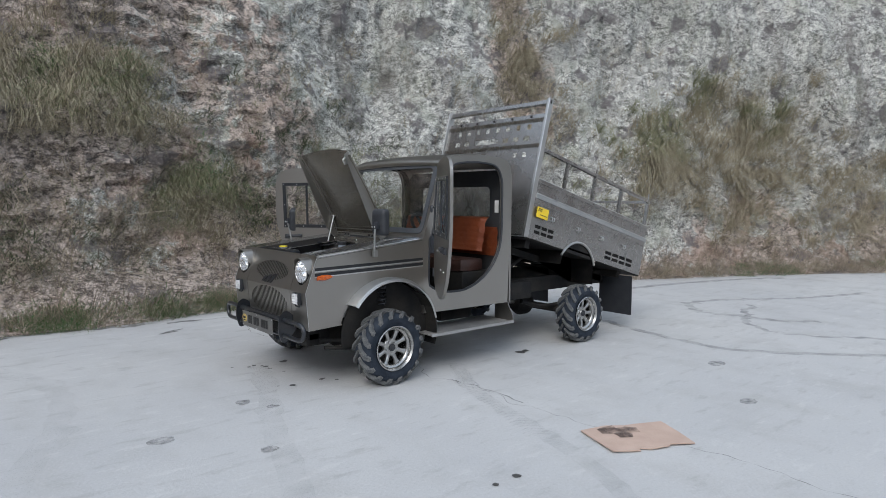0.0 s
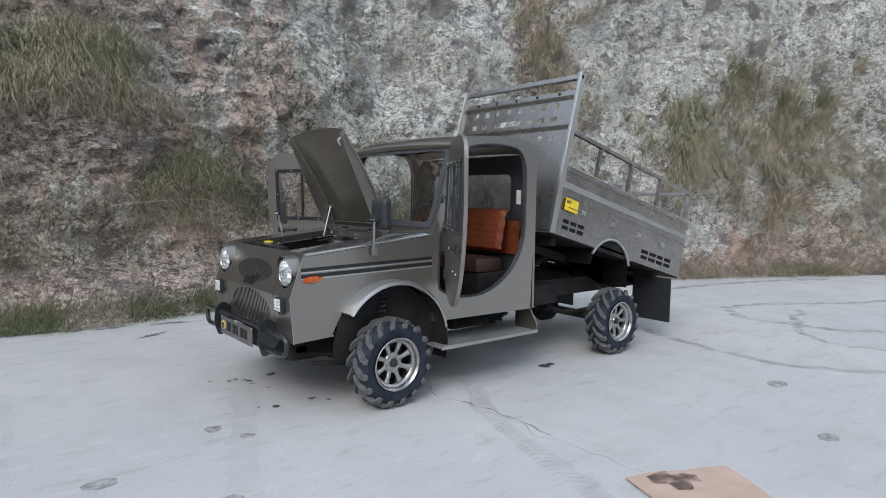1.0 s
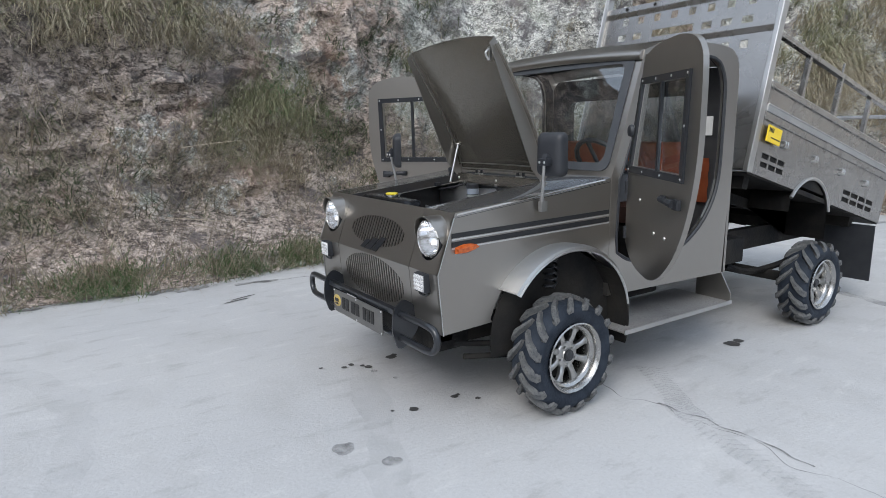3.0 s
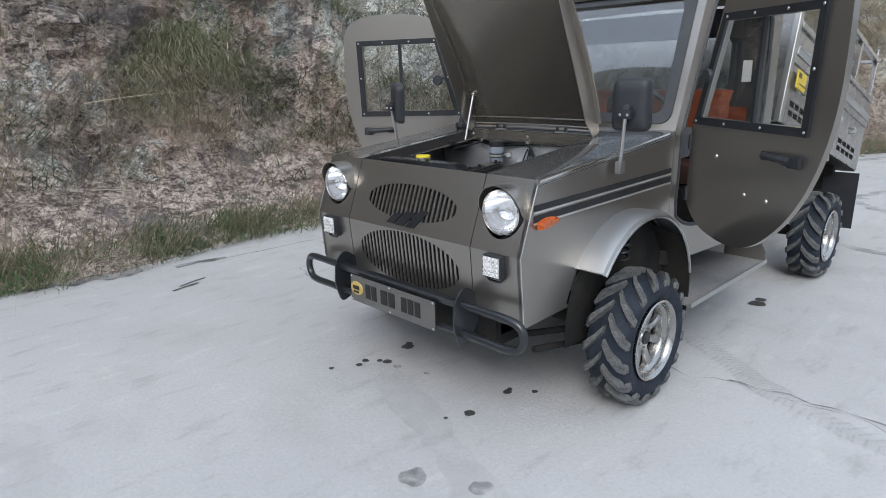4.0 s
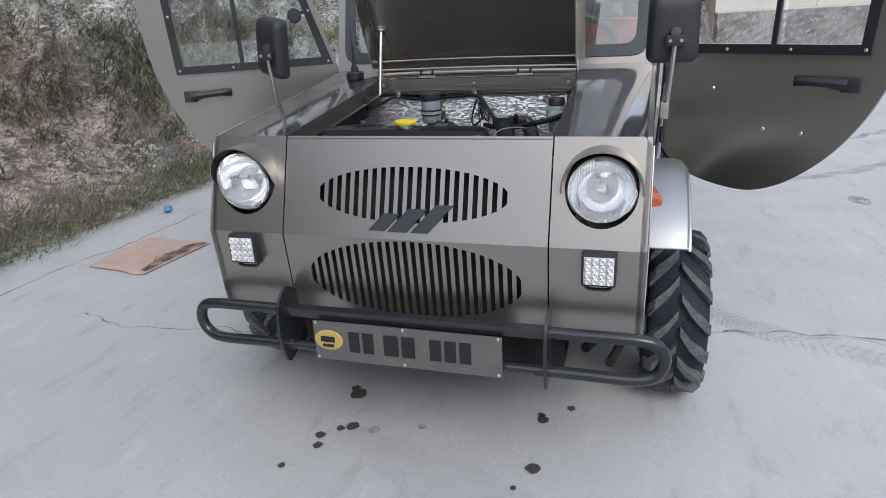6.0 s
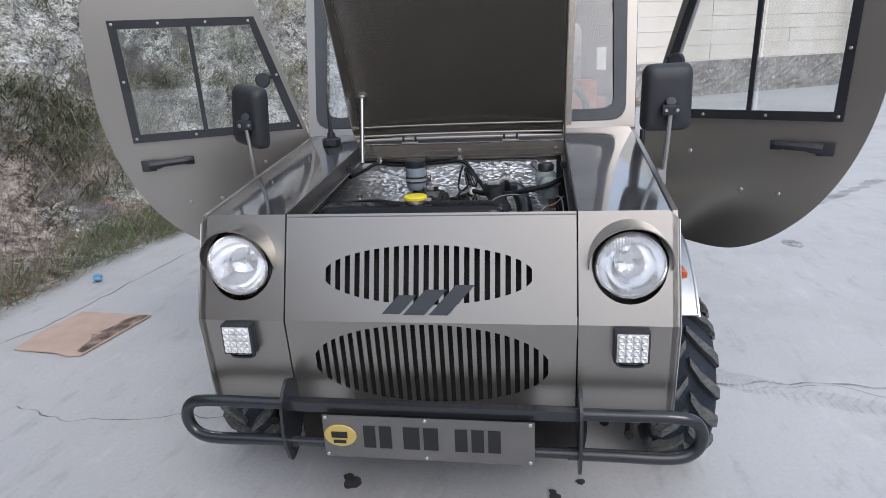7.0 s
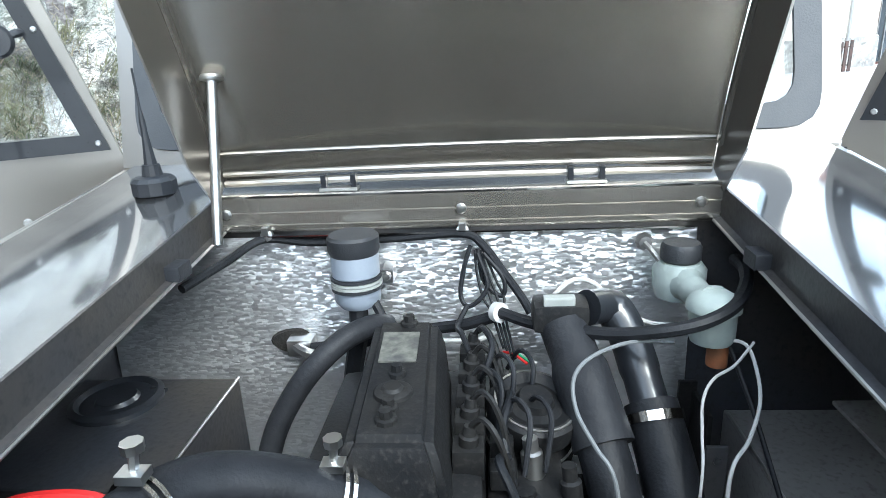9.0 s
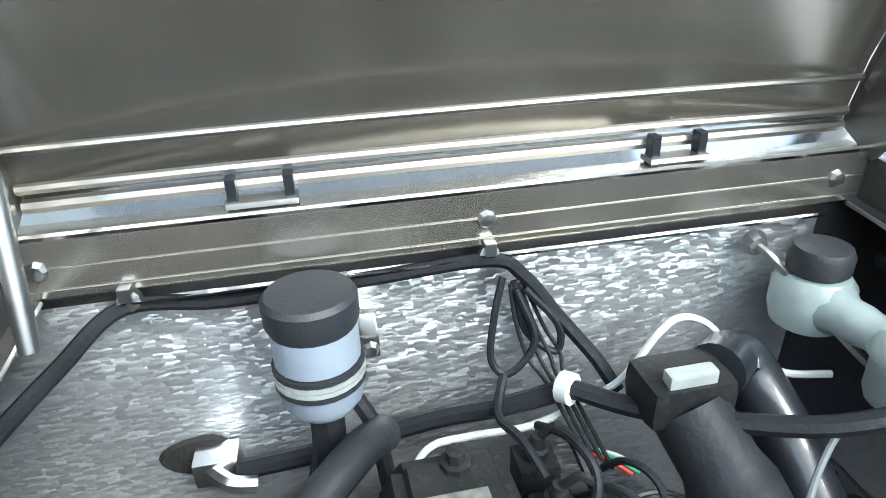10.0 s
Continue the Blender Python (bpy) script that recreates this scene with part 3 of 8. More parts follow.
# clumps on the right-hand face
patch_of(olive, 7.9, 9.2, 1.9, 2.95, 30, 40, 0.5, 1.2, 0.006, 0.7)
patch_of(dry, 8.0, 9.8, 1.1, 2.6, 60, 40, 0.6, 1.2, 0.006, 0.7)
patch_of(olive, 9.6, 10.1, 3.2, 3.8, 10, 35, 0.5, 0.8, 0.006)
patch_of(dry, 9.2, 12.4, 1.8, 3.6, 100, 36, 0.55, 1.1, 0.006, 0.7)
patch_of(olive, 10.7, 11.7, 2.6, 3.4, 14, 36, 0.55, 0.8, 0.007)
patch_of(dry, 9.6, 14.0, 0.4, 2.4, 150, 34, 0.55, 1.0, 0.006, 0.8)
patch_of(dry, 5.7, 7.0, 2.3, 5.6, 70, 40, 0.4, 1.1, 0.006, 0.7)
patch_of(olive, 2.2, 3.2, 1.2, 2.4, 14, 40, 0.35, 0.8)
patch_of(olive, 5.2, 7.6, 0.7, 1.7, 26, 40, 0.4, 0.8, 0.005)
# leafy green growth on the earthy part
patch_of(green, 0.35, 0.95, 1.3, 2.1, 9, 30, 0.16, 0.9, 0.007, 1.0)
patch_of(green, 0.9, 1.5, 1.0, 1.6, 8, 30, 0.16, 0.9, 0.007, 1.0)
patch_of(green, -4.2, -0.4, 2.5, 3.2, 40, 40, 0.26, 1.0, 0.004, 0.9)
# thin growth all over the earthy part
patch_of(dry, -4.5, 1.4, 0.6, 3.9, 330, 16, 0.24, 0.8, 0.003, 0.6)
patch_of(olive, -4.5, 2.2, 0.5, 3.6, 120, 14, 0.2, 0.8, 0.003, 0.6)
patch_of(dry, 1.4, 14.0, 0.5, 4.5, 260, 12, 0.26, 0.8, 0.0045, 0.6)
# long crossing dead stems on the lower left face
patch_of(twig, -4.6, 1.2, 0.3, 1.7, 150, 5, 0.95, 0.5, 0.0034, 1.1)
patch_of(dry, -4.6, 1.0, 0.3, 1.3, 120, 12, 0.55, 0.9, 0.0030, 0.8)
patch_of(dry, 1.0, 5.2, 0.35, 1.4, 60, 20, 0.42, 1.0, 0.0035, 0.8)
patch_of(leafy, -4.8, -1.3, 0.1, 1.2, 150, 30, 0.30, 0.9, 0.0045, 1.0)
patch_of(leafy, 1.0, 5.4, 0.15, 1.3, 95, 34, 0.26, 1.0, 0.006, 1.0)
patch_of(leafy, 0.6, 3.6, 1.3, 3.0, 30, 30, 0.24, 1.0, 0.006, 1.0)
patch_of(twig, 1.0, 5.5, 0.3, 1.3, 110, 5, 0.7, 0.5, 0.0034, 1.0)
patch_of(olive, 3.0, 4.6, 0.5, 1.3, 30, 36, 0.32, 1.0, 0.0035, 0.8)
for _ in range(26):
    p, nn_ = wall_at(float(rng.uniform(-4.0, 0.8)), float(rng.uniform(0.25, 1.2)))
    side = Vector((-nn_.y, nn_.x, 0))
    d = (side * float(rng.choice([-1, 1])) + Vector((0, 0, float(rng.uniform(-0.5, 0.6)))) + nn_ * 0.25).normalized()
    L = float(rng.uniform(0.5, 1.3))
    pts = [p + nn_ * 0.10 + d * L * k / 4 + Vector((0, 0, -0.10 * (k / 4) ** 2)) for k in range(5)]
    twig.append((pts, Vector((0, 0, 0.0045))))
# strip along the foot
foot_range = [i for i in range(len(FOOT)) if -6.0 < FOOT[i][0].x < 15.0]
for _ in range(1500):
    i = int(rng.choice(foot_range))
    x = FOOT[i][0].x
    k = int(rng.integers(1, 9))
    if noise.noise(Vector((x * 0.9, 4.0, 0))) + 0.5 * noise.noise(Vector((x * 3.1, k * 0.6, 2.0))) < -0.05:
        continue
    if x < -2.0 and rng.random() < 0.7:
        continue
    far = x > 5
    if far and not (8.9 < x < 10.6 or x > 11.8):
        continue
    tuft(green, grid_co[i][k] + FOOT[i][2] * rng.uniform(-0.06, 0.22), -FOOT[i][2], 22, 0.125 * rng.uniform(0.5, 1.5), 0.75, 0.6, 0.0035 if not far else 0.007)
for _ in range(620):
    i = int(rng.choice(foot_range))
    k = int(rng.integers(2, 8))
    tuft(dry, grid_co[i][k], -FOOT[i][2], 13, 0.34 * rng.uniform(0.5, 1.4), 0.7, 0.35, 0.0035)
for _ in range(1200):
    i = int(rng.choice(foot_range))
    k = int(rng.integers(2, 14))
    far = FOOT[i][0].x > 5
    tuft(twig, grid_co[i][k], -FOOT[i][2], 5, 0.62 * rng.uniform(0.5, 1.5), 0.9, 0.22, 0.0022 if not far else 0.005)
for _ in range(420):
    i = int(rng.choice([q for q in foot_range if -2.0 < FOOT[q][0].x < 0.6]))
    if noise.noise(Vector((FOOT[i][0].x * 1.7, 1.0, 0))) < 0.05:
        continue
    tuft(green, grid_co[i][int(rng.integers(2, 9))], -FOOT[i][2], 24, 0.13 * rng.uniform(0.6, 1.4), 0.6, 0.5, 0.0035)
# greener bank opposite the front of the truck
for _ in range(300):
    i = int(rng.choice([q for q in foot_range if 0.8 < FOOT[q][0].x < 4.5]))
    k = int(rng.integers(2, 9))
    tuft(green, grid_co[i][k], -FOOT[i][2], 20, 0.15 * rng.uniform(0.5, 1.4), 0.8, 0.6, 0.0035)
blades("dry_grass", dry, dry_tones, "dry straw-coloured grass hanging from the rock")
blades("olive_grass", olive, olive_tones, "yellow-green tussock grass on the rock")
blades("green_grass", green, green_tones, "short green grass along the cliff foot")
blades("leafy_growth", leafy, leaf_tones, "dark green and brown broad-leaved weeds on the bank")
blades("dead_twigs", twig, twig_tones, "grey-brown dead stems along the cliff foot")

# loose stones at the edge of the yard
stone_mat = material("loose_stone", (0.42, 0.41, 0.38), 0.9, 0.0, (0.28, 0.26, 0.23), 12, 0.5, 60)
for q in range(26):
    i = int(rng.choice([f for f in foot_range if FOOT[f][0].x < 6]))
    p = FOOT[i][0] - FOOT[i][2] * rng.uniform(-0.12, 0.10)
    r = rng.uniform(0.018, 0.05)
    bm = bmesh.new()
    bmesh.ops.create_icosphere(bm, subdivisions=2, radius=r)
    for v in bm.verts:
        v.co *= 1 + 0.35 * noise.noise(v.co * 30 + Vector((q, 0, 0)))
        v.co.z *= 0.65
    ob = part("stone", bm, stone_mat, smooth=True)
    ob.matrix_basis = pose(p.x, p.y, r * 0.45, 0, 0, rng.uniform(0, 360))
    tagged(ob, "small pale stone lying at the grass edge", "stone", "loose stones")

# ---- marks on the concrete ----
def mark_material(name, colour, cover, scale, rough=0.7):
    """A thin stain that breaks up into the ground under it."""
    m = bpy.data.materials.new(name)
    m.use_nodes = True
    nn, ll = m.node_tree.nodes, m.node_tree.links
    b = nn["Principled BSDF"]
    b.inputs["Base Color"].default_value = (*colour, 1)
    b.inputs["Roughness"].default_value = rough
    g = nn.new("ShaderNodeNewGeometry")
    t = nn.new("ShaderNodeTexNoise")
    t.inputs["Scale"].default_value = scale
    t.inputs["Detail"].default_value = 7
    ll.new(g.outputs["Position"], t.inputs["Vector"])
    r = nn.new("ShaderNodeMapRange")
    r.inputs["From Min"].default_value, r.inputs["From Max"].default_value = 0.30 - (0.2 if cover > 0.85 else 0), 0.70 - (0.3 if cover > 0.85 else 0)
    r.inputs["To Max"].default_value = cover
    ll.new(t.outputs["Fac"], r.inputs["Value"])
    ll.new(r.outputs["Result"], b.inputs["Alpha"])
    return m


oil = mark_material("oil_stain", (0.07, 0.068, 0.066), 0.95, 60, 0.5)
smudge = mark_material("grey_smudge", (0.19, 0.19, 0.19), 0.62, 22)
skid = mark_material("tyre_mark", (0.22, 0.22, 0.225), 0.42, 5)
crack_m = mark_material("crack", (0.16, 0.15, 0.145), 0.84, 9)
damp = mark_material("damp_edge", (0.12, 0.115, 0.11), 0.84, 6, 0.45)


def spot(x, y, r, mat, name="oil_spot", stretch=1.0, label="dark oil spot on the concrete"):
    bm = bmesh.new()
    ph = rng.uniform(0, 6)
    vs = [bm.verts.new((x + r * stretch * (1 + 0.3 * noise.noise(Vector((math.cos(a) * 1.6 + x * 9, math.sin(a) * 1.6 + y * 9, ph)))) * math.cos(a),
                        y + r * (1 + 0.3 * noise.noise(Vector((math.cos(a) * 1.6 + x * 9, math.sin(a) * 1.6 + y * 9, ph)))) * math.sin(a), 0.004)) for a in [2 * math.pi * k / 18 for k in range(18)]]
    bm.faces.new(vs)
    ob = part(name, bm, mat)
    return tagged(ob, label, "stain", "stains on the yard")


for x, y, r in ((-0.322, 0.328, 0.030), (-0.29, 0.352, 0.018), (-0.496, 0.275, 0.021), (-0.334, -0.322, 0.020), (-0.31, -0.315, 0.012), (-0.57, -0.324, 0.022), (-0.515, 0.31, 0.015), (-0.56, 0.36, 0.017),
                (-0.61, 0.345, 0.016), (-0.254, -0.404, 0.014), (0.25, -0.62, 0.02), (1.44, -0.70, 0.045), (1.52, -0.69, 0.03), (-0.43, -2.37, 0.022), (-0.575, -2.37, 0.016), (-0.72, 0.41, 0.012), (-0.66, -0.28, 0.009)):
    spot(x, y, r, oil)
for x, y, r, st in ((-1.61, -0.815, 0.05, 1.5), (-0.998, -0.468, 0.05, 1.0), (-0.885, -0.666, 0.035, 1.2), (-1.2, -1.3, 0.04, 1.3), (-0.50, 0.20, 0.02, 1.0), (-0.45, 0.05, 0.015, 1.0), (2.4, -2.0, 0.06, 1.6), (1.6, -2.6, 0.05, 1.4)):
    spot(x, y, r, smudge, "scuff_mark", st, "grey scuff on the concrete")


def strip(name, pts, width, mat, label, category, jitter=0.0):
    path = smooth_path([(x, y, 0.0035) for x, y in pts], 10)
    bm = bmesh.new()
    rows = []
    for i, p in enumerate(path):
        d = (path[min(i + 1, len(path) - 1)] - path[max(i - 1, 0)]).normalized()
        s = Vector((-d.y, d.x, 0))
        j = s * jitter * noise.noise(Vector((p.x * 9, p.y * 9, 1)))
        w = width * (0.7 + 0.6 * abs(noise.noise(Vector((p.x * 5, p.y * 5, 2)))))
        rows.append((bm.verts.new(p + s * w / 2 + j), bm.verts.new(p - s * w / 2 + j)))
    for a, b in zip(rows, rows[1:]):
        bm.faces.new((a[0], a[1], b[1], b[0]))
    return tagged(part(name, bm, mat), label, category, kind="structure")


strip("crack_1", [(0.49, -0.43), (0.32, -0.75), (0.39, -0.95), (0.37, -1.15), (0.40, -1.32), (0.42, -1.42), (0.36, -1.62), (0.41, -1.95), (0.412, -2.17), (0.563, -2.82), (0.60, -3.1), (0.568, -3.43), (0.75, -4.2), (0.7, -5.2)], 0.006, crack_m, "thin winding crack in the concrete", "crack", 0.05)
strip("crack_2", [(-0.4, 2.55), (0.5, 2.52), (1.04, 2.42), (1.9, 2.40), (2.8, 2.3), (4.0, 1.9)], 0.014, crack_m, "thin joint in the concrete by the grass", "crack", 0.03)
strip("crack_3", [(0.4, -0.95), (0.436, -1.303), (0.44, -1.41), (0.41, -1.65)], 0.014, crack_m, "spalled crack", "crack", 0.04)
strip("crack_4", [(0.05, 1.9), (-0.05, 1.5), (0.05, 1.1), (0.0, 0.7)], 0.008, crack_m, "hairline crack", "crack", 0.05)
strip("tyre_mark_1", [(8.2, -1.56), (6.97, -1.14), (6.12, -0.64), (5.45, -0.33), (5.02, -0.38), (4.66, -0.74), (4.80, -1.25), (4.84, -1.58), (5.1, -1.89)], 0.14, skid, "curved dark tyre mark", "tyre mark", 0.1)
strip("tyre_mark_2", [(5.69, -0.9), (4.95, -1.14), (4.32, -1.47), (4.12, -1.95), (4.63, -2.63), (5.2, -3.3)], 0.10, skid, "dark tyre mark", "tyre mark", 0.1)
strip("tyre_mark_3", [(3.3, -0.3), (3.17, -0.6), (3.04, -1.1), (2.97, -1.64), (3.13, -2.08), (3.81, -2.83), (4.6, -3.6)], 0.12, skid, "dark tyre mark behind the rear wheel", "tyre mark", 0.05)
strip("tyre_mark_4", [(0.74, -0.63), (0.54, -0.94), (0.40, -1.15), (0.2, -1.7), (0.0, -2.4), (-0.3, -3.0), (-0.8, -3.8)], 0.15, mark_material("faint_mark", (0.28, 0.28, 0.285), 0.12, 6), "faint tyre mark", "tyre mark", 0.02)
print_mark = mark_material("tread_print", (0.36, 0.36, 0.36), 0.12, 30)
bm = bmesh.new()
way = smooth_path([(0.74, -0.63, 0.0045), (0.54, -0.94, 0.0045), (0.40, -1.15, 0.0045), (0.24, -1.6, 0.0045), (0.05, -2.1, 0.0045)], 12)
for k, p in enumerate(way[:-1]):
    d = (way[k + 1] - p).normalized()
    e = Vector((-d.y, d.x, 0))
    for h in (-1, 1):
        q = p + d * (0.012 if h > 0 else 0)
        bm.faces.new([bm.verts.new(v) for v in (q, q + e * h * 0.075 + d * 0.03, q + e * h * 0.075 + d * 0.042, q + d * 0.012)])
tagged(part("tread_print", bm, print_mark), "faint chevron prints of a tyre", "tyre mark", kind="stuff")
strip("tyre_mark_5", [(-0.55, 0.3), (-0.75, -0.3), (-1.0, -0.9), (-1.3, -1.8), (-1.7, -2.8)], 0.18, mark_material("faint_mark_b", (0.28, 0.28, 0.285), 0.10, 6), "faint tyre mark", "tyre mark", 0.02)
strip("tyre_mark_6", [(-2.2, 1.5), (-1.9, 0.7), (-2.0, -0.2), (-2.4, -1.2)], 0.2, mark_material("faint_mark_c", (0.28, 0.28, 0.285), 0.08, 5), "faint tyre mark", "tyre mark", 0.06)
strip("tyre_mark_7", [(5.6, 1.05), (5.9, 0.99), (6.97, 0.82), (8.25, 0.46), (9.2, 0.0)], 0.2, skid, "dark tyre mark", "tyre mark", 0.06)
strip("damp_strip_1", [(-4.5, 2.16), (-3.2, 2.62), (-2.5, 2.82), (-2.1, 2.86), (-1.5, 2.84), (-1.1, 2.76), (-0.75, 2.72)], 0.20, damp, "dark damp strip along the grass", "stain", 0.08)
strip("damp_strip_2", [(-0.79, 2.08), (-0.70, 2.10), (-0.60, 2.12)], 0.026, oil, "short dark scrape", "stain", 0.01)
strip("damp_strip_3", [(-0.72, 2.13), (-0.62, 2.17), (-0.52, 2.20)], 0.022, oil, "short dark scrape", "stain", 0.01)
strip("damp_strip_4", [(-0.56, 2.60), (-0.36, 2.59), (-0.19, 2.575)], 0.08, damp, "damp patch", "stain", 0.03)

# sheets of cardboard
soaked = mark_material("soaked_patch", (0.12, 0.09, 0.078), 0.62, 14, 0.6)


def cardboard(pts, wet, label):
    ob = new("cardboard_sheet")
    bm = bmesh.new()
    sheet(bm, pts, [], 0.006, Matrix.Translation((0, 0, 0.004)))
    for v in bm.verts:
        v.co.z += 0.010 * abs(noise.noise(Vector((v.co.x * 5, v.co.y * 5, 0))))
    part("board", bm, card, ob, "brown corrugated cardboard")
    bm = bmesh.new()
    sheet(bm, wet, [], 0.002, Matrix.Translation((0, 0, 0.016)))
    part("wet_patch", bm, soaked, ob, "dark soaked patch")
    tagged(ob, label, "cardboard", "cardboard on the yard")


cardboard([(0.279, -2.217), (0.161, -2.514), (0.295, -2.599), (0.313, -2.574), (0.355, -2.624), (0.465, -2.669), (0.485, -2.654), (0.615, -2.734), (0.695, -2.594), (0.781, -2.434), (0.615, -2.354), (0.545, -2.334), (0.445, -2.264)],
          [(0.355, -2.274), (0.325, -2.334), (0.375, -2.374), (0.355, -2.434), (0.415, -2.474), (0.465, -2.434), (0.515, -2.454), (0.555, -2.404), (0.515, -2.354), (0.455, -2.334), (0.475, -2.294), (0.415, -2.279)], "torn flat brown cardboard with a soaked patch")
cardboard([(1.0, 1.90), (0.50, 1.955), (0.49, 2.02), (0.52, 2.12), (0.545, 2.37), (0.80, 2.40), (1.04, 2.36)],
          [(0.99, 1.905), (0.52, 1.96), (0.53, 2.0), (0.66, 2.02), (0.72, 2.06), (0.80, 2.02), (0.92, 2.01), (0.985, 1.96)], "flat brown cardboard lying by the grass, one edge soaked")
bm = bmesh.new()
box(bm, (0, 0, 0), (0.09, 0.05, 0.03), 0.012, pose(1.55, 2.62, 0.015, 10, 5, 30))
tagged(part("litter_wrapper", bm, material("blue_foil", (0.12, 0.35, 0.6), 0.4), smooth=True), "crumpled blue and white wrapper on the ground", "litter")

# ---- the far side of the yard and the hills round it ----
white_concrete = material("white_concrete", (0.76, 0.725, 0.655), 0.85, 0.0, (0.66, 0.62, 0.55), 0.6, 0.1, 30, fine=(0.6, 0.56, 0.5))
rubble = material("rubble_stone", (0.36, 0.35, 0.33), 0.9, 0.0, (0.22, 0.21, 0.20), 1.6, 0.6, 9, fine=(0.5, 0.49, 0.46))
A, B = Vector((16.6, -2.6, 0)), Vector((23.2, -13.6, 0))
along = (B - A).normalized()
out = Vector((-along.y, along.x, 0))
if out.x > 0:
    out = -out
length = (B - A).length
wallm = Matrix((along, out, (0, 0, 1))).transposed().to_4x4()
wallm.translation = A
retaining = new("retaining_wall")
tagged(retaining, "pale concrete retaining wall of slabs over a rubble base", "wall", kind="structure")
bm = bmesh.new()
box(bm, (0, -0.6, 0), (length, -0.06, 6.75), 0, wallm)
part("core", bm, white_concrete, retaining)
first_slab = None
for r in range(14):
    for cidx in range(4):
        w = length / 4
        if first_slab is None:
            bm = bmesh.new()
            box(bm, (0, -0.05, 0), (w - 0.012, 0.0, 0.398), 0.004)
            first_slab = part("slab", bm, white_concrete, retaining)
            ob = first_slab
        else:
            ob = new("slab", first_slab.data)
            ob.parent = retaining
        ob.matrix_basis = wallm @ pose(w * cidx, 0.004 * ((r * 7 + cidx * 3) % 5), 1.04 + 0.405 * r)
bm = bmesh.new()
rows = []
for i in range(90):
    rows.append([bm.verts.new(wallm @ Vector((length * i / 89, 0.12 + 0.10 * abs(noise.noise(Vector((i * 0.9, k * 0.9, 0)))), 1.0 * k / 11))) for k in range(12)])
for a, b in zip(rows, rows[1:]):
    for k in range(11):
        bm.faces.new((a[k], a[k + 1], b[k + 1], b[k]))
part("rubble_base", bm, rubble, retaining, "grey rubble stone base")
bm = bmesh.new()
box(bm, (0, -0.06, 0.98), (length, 0.10, 1.035), 0.01, wallm)
part("ledge", bm, white_concrete, retaining)

for k, (x, y, h) in enumerate(((20.6, -10.55, 7.1), (20.8, -10.85, 7.1), (20.9, -11.45, 8.5))):
    pole = new("flag_pole")
    bm = bmesh.new()
    tube(bm, [(x, y, 0), (x, y, h)], 0.035 if k < 2 else 0.06, 10, 0)
    part("pole", bm, steel, pole, smooth=True)
    if k < 2:
        bm = bmesh.new()
        rows = []
        for i in range(9):
            z = h - 3.6 - 0.16 * i
            rows.append([bm.verts.new((x - 0.05 - 0.05 * j, y - 0.04 * math.sin(j * 1.7 + i * 0.4), z - 0.03 * j)) for j in range(5)])
        for a, b in zip(rows, rows[1:]):
            for j in range(4):
                bm.faces.new((a[j], a[j + 1], b[j + 1], b[j]))
        part("flag", bm, material("red_flag" if k == 0 else "pale_flag", (0.34, 0.05, 0.04) if k == 0 else (0.65, 0.6, 0.55), 0.8), pole, "limp hanging cloth", smooth=True)
    tagged(pole, "slim metal flag pole with a limp flag" if k < 2 else "stout grey metal pole", "flag pole", "flag poles")
bar_paint = material("dark_bar_paint", (0.045, 0.036, 0.034), 0.6, 0.0, (0.09, 0.05, 0.04), 6)
fence = new("metal_fence")
for i in range(7):
    bm = bmesh.new()
    box(bm, (0, 0.17 * i, 0), (0.04, 0.17 * i + (0.10 if i < 2 else 0.045), 0.95 - 0.03 * (i % 3)), 0.004)
    part("bar", bm, bar_paint, fence)
for z in (0.18, 0.72):
    bm = bmesh.new()
    box(bm, (0.04, 0, z), (0.07, 1.07, z + 0.04), 0.004)
    part("rail", bm, bar_paint, fence)
fence.matrix_basis = pose(20.3, -11.35, 0, 0, 0, 10)
tagged(fence, "low dark metal bar fence beside the flag poles", "fence")

house = new("office_building")
tagged(house, "red-brown building with dark glazed windows", "building")
red_wall = material("red_plaster", (0.21, 0.105, 0.085), 0.85, 0.0, (0.17, 0.085, 0.07), 1.0, 0.1, 20)
dark_glass = material("dark_glazing", (0.03, 0.04, 0.05), 0.1, 0.0, (0.05, 0.06, 0.07), 1.0)
hm = pose(33.3, -28.2, 0, 0, 0, 123.5)
bm = bmesh.new()
box(bm, (0, -6, 0), (18.4, 0, 7.5), 0, hm)
part("wall", bm, red_wall, house)
bm = bmesh.new()
box(bm, (-0.3, -6.3, 7.5), (18.3, 0.3, 7.8), 0, hm)
part("roof", bm, white_concrete, house)
for i in range(6):
    for z0, z1 in ((0.1, 2.6), (3.4, 5.8)):
        w = new("window")
        w.parent = house
        bm = bmesh.new()
        x = 15.75 - 2.2 * i
        box(bm, (x, 0.02, z0), (x + 1.4, 0.06, z1), 0, hm)
        part("pane", bm, dark_glass, w)
        for u in (x - 0.05, x + 0.44, x + 0.90, x + 1.38):
            bm = bmesh.new()
            box(bm, (u, 0.02, z0 - 0.03), (u + 0.07, 0.11, z1 + 0.03), 0, hm)
            part("mullion", bm, steel, w)

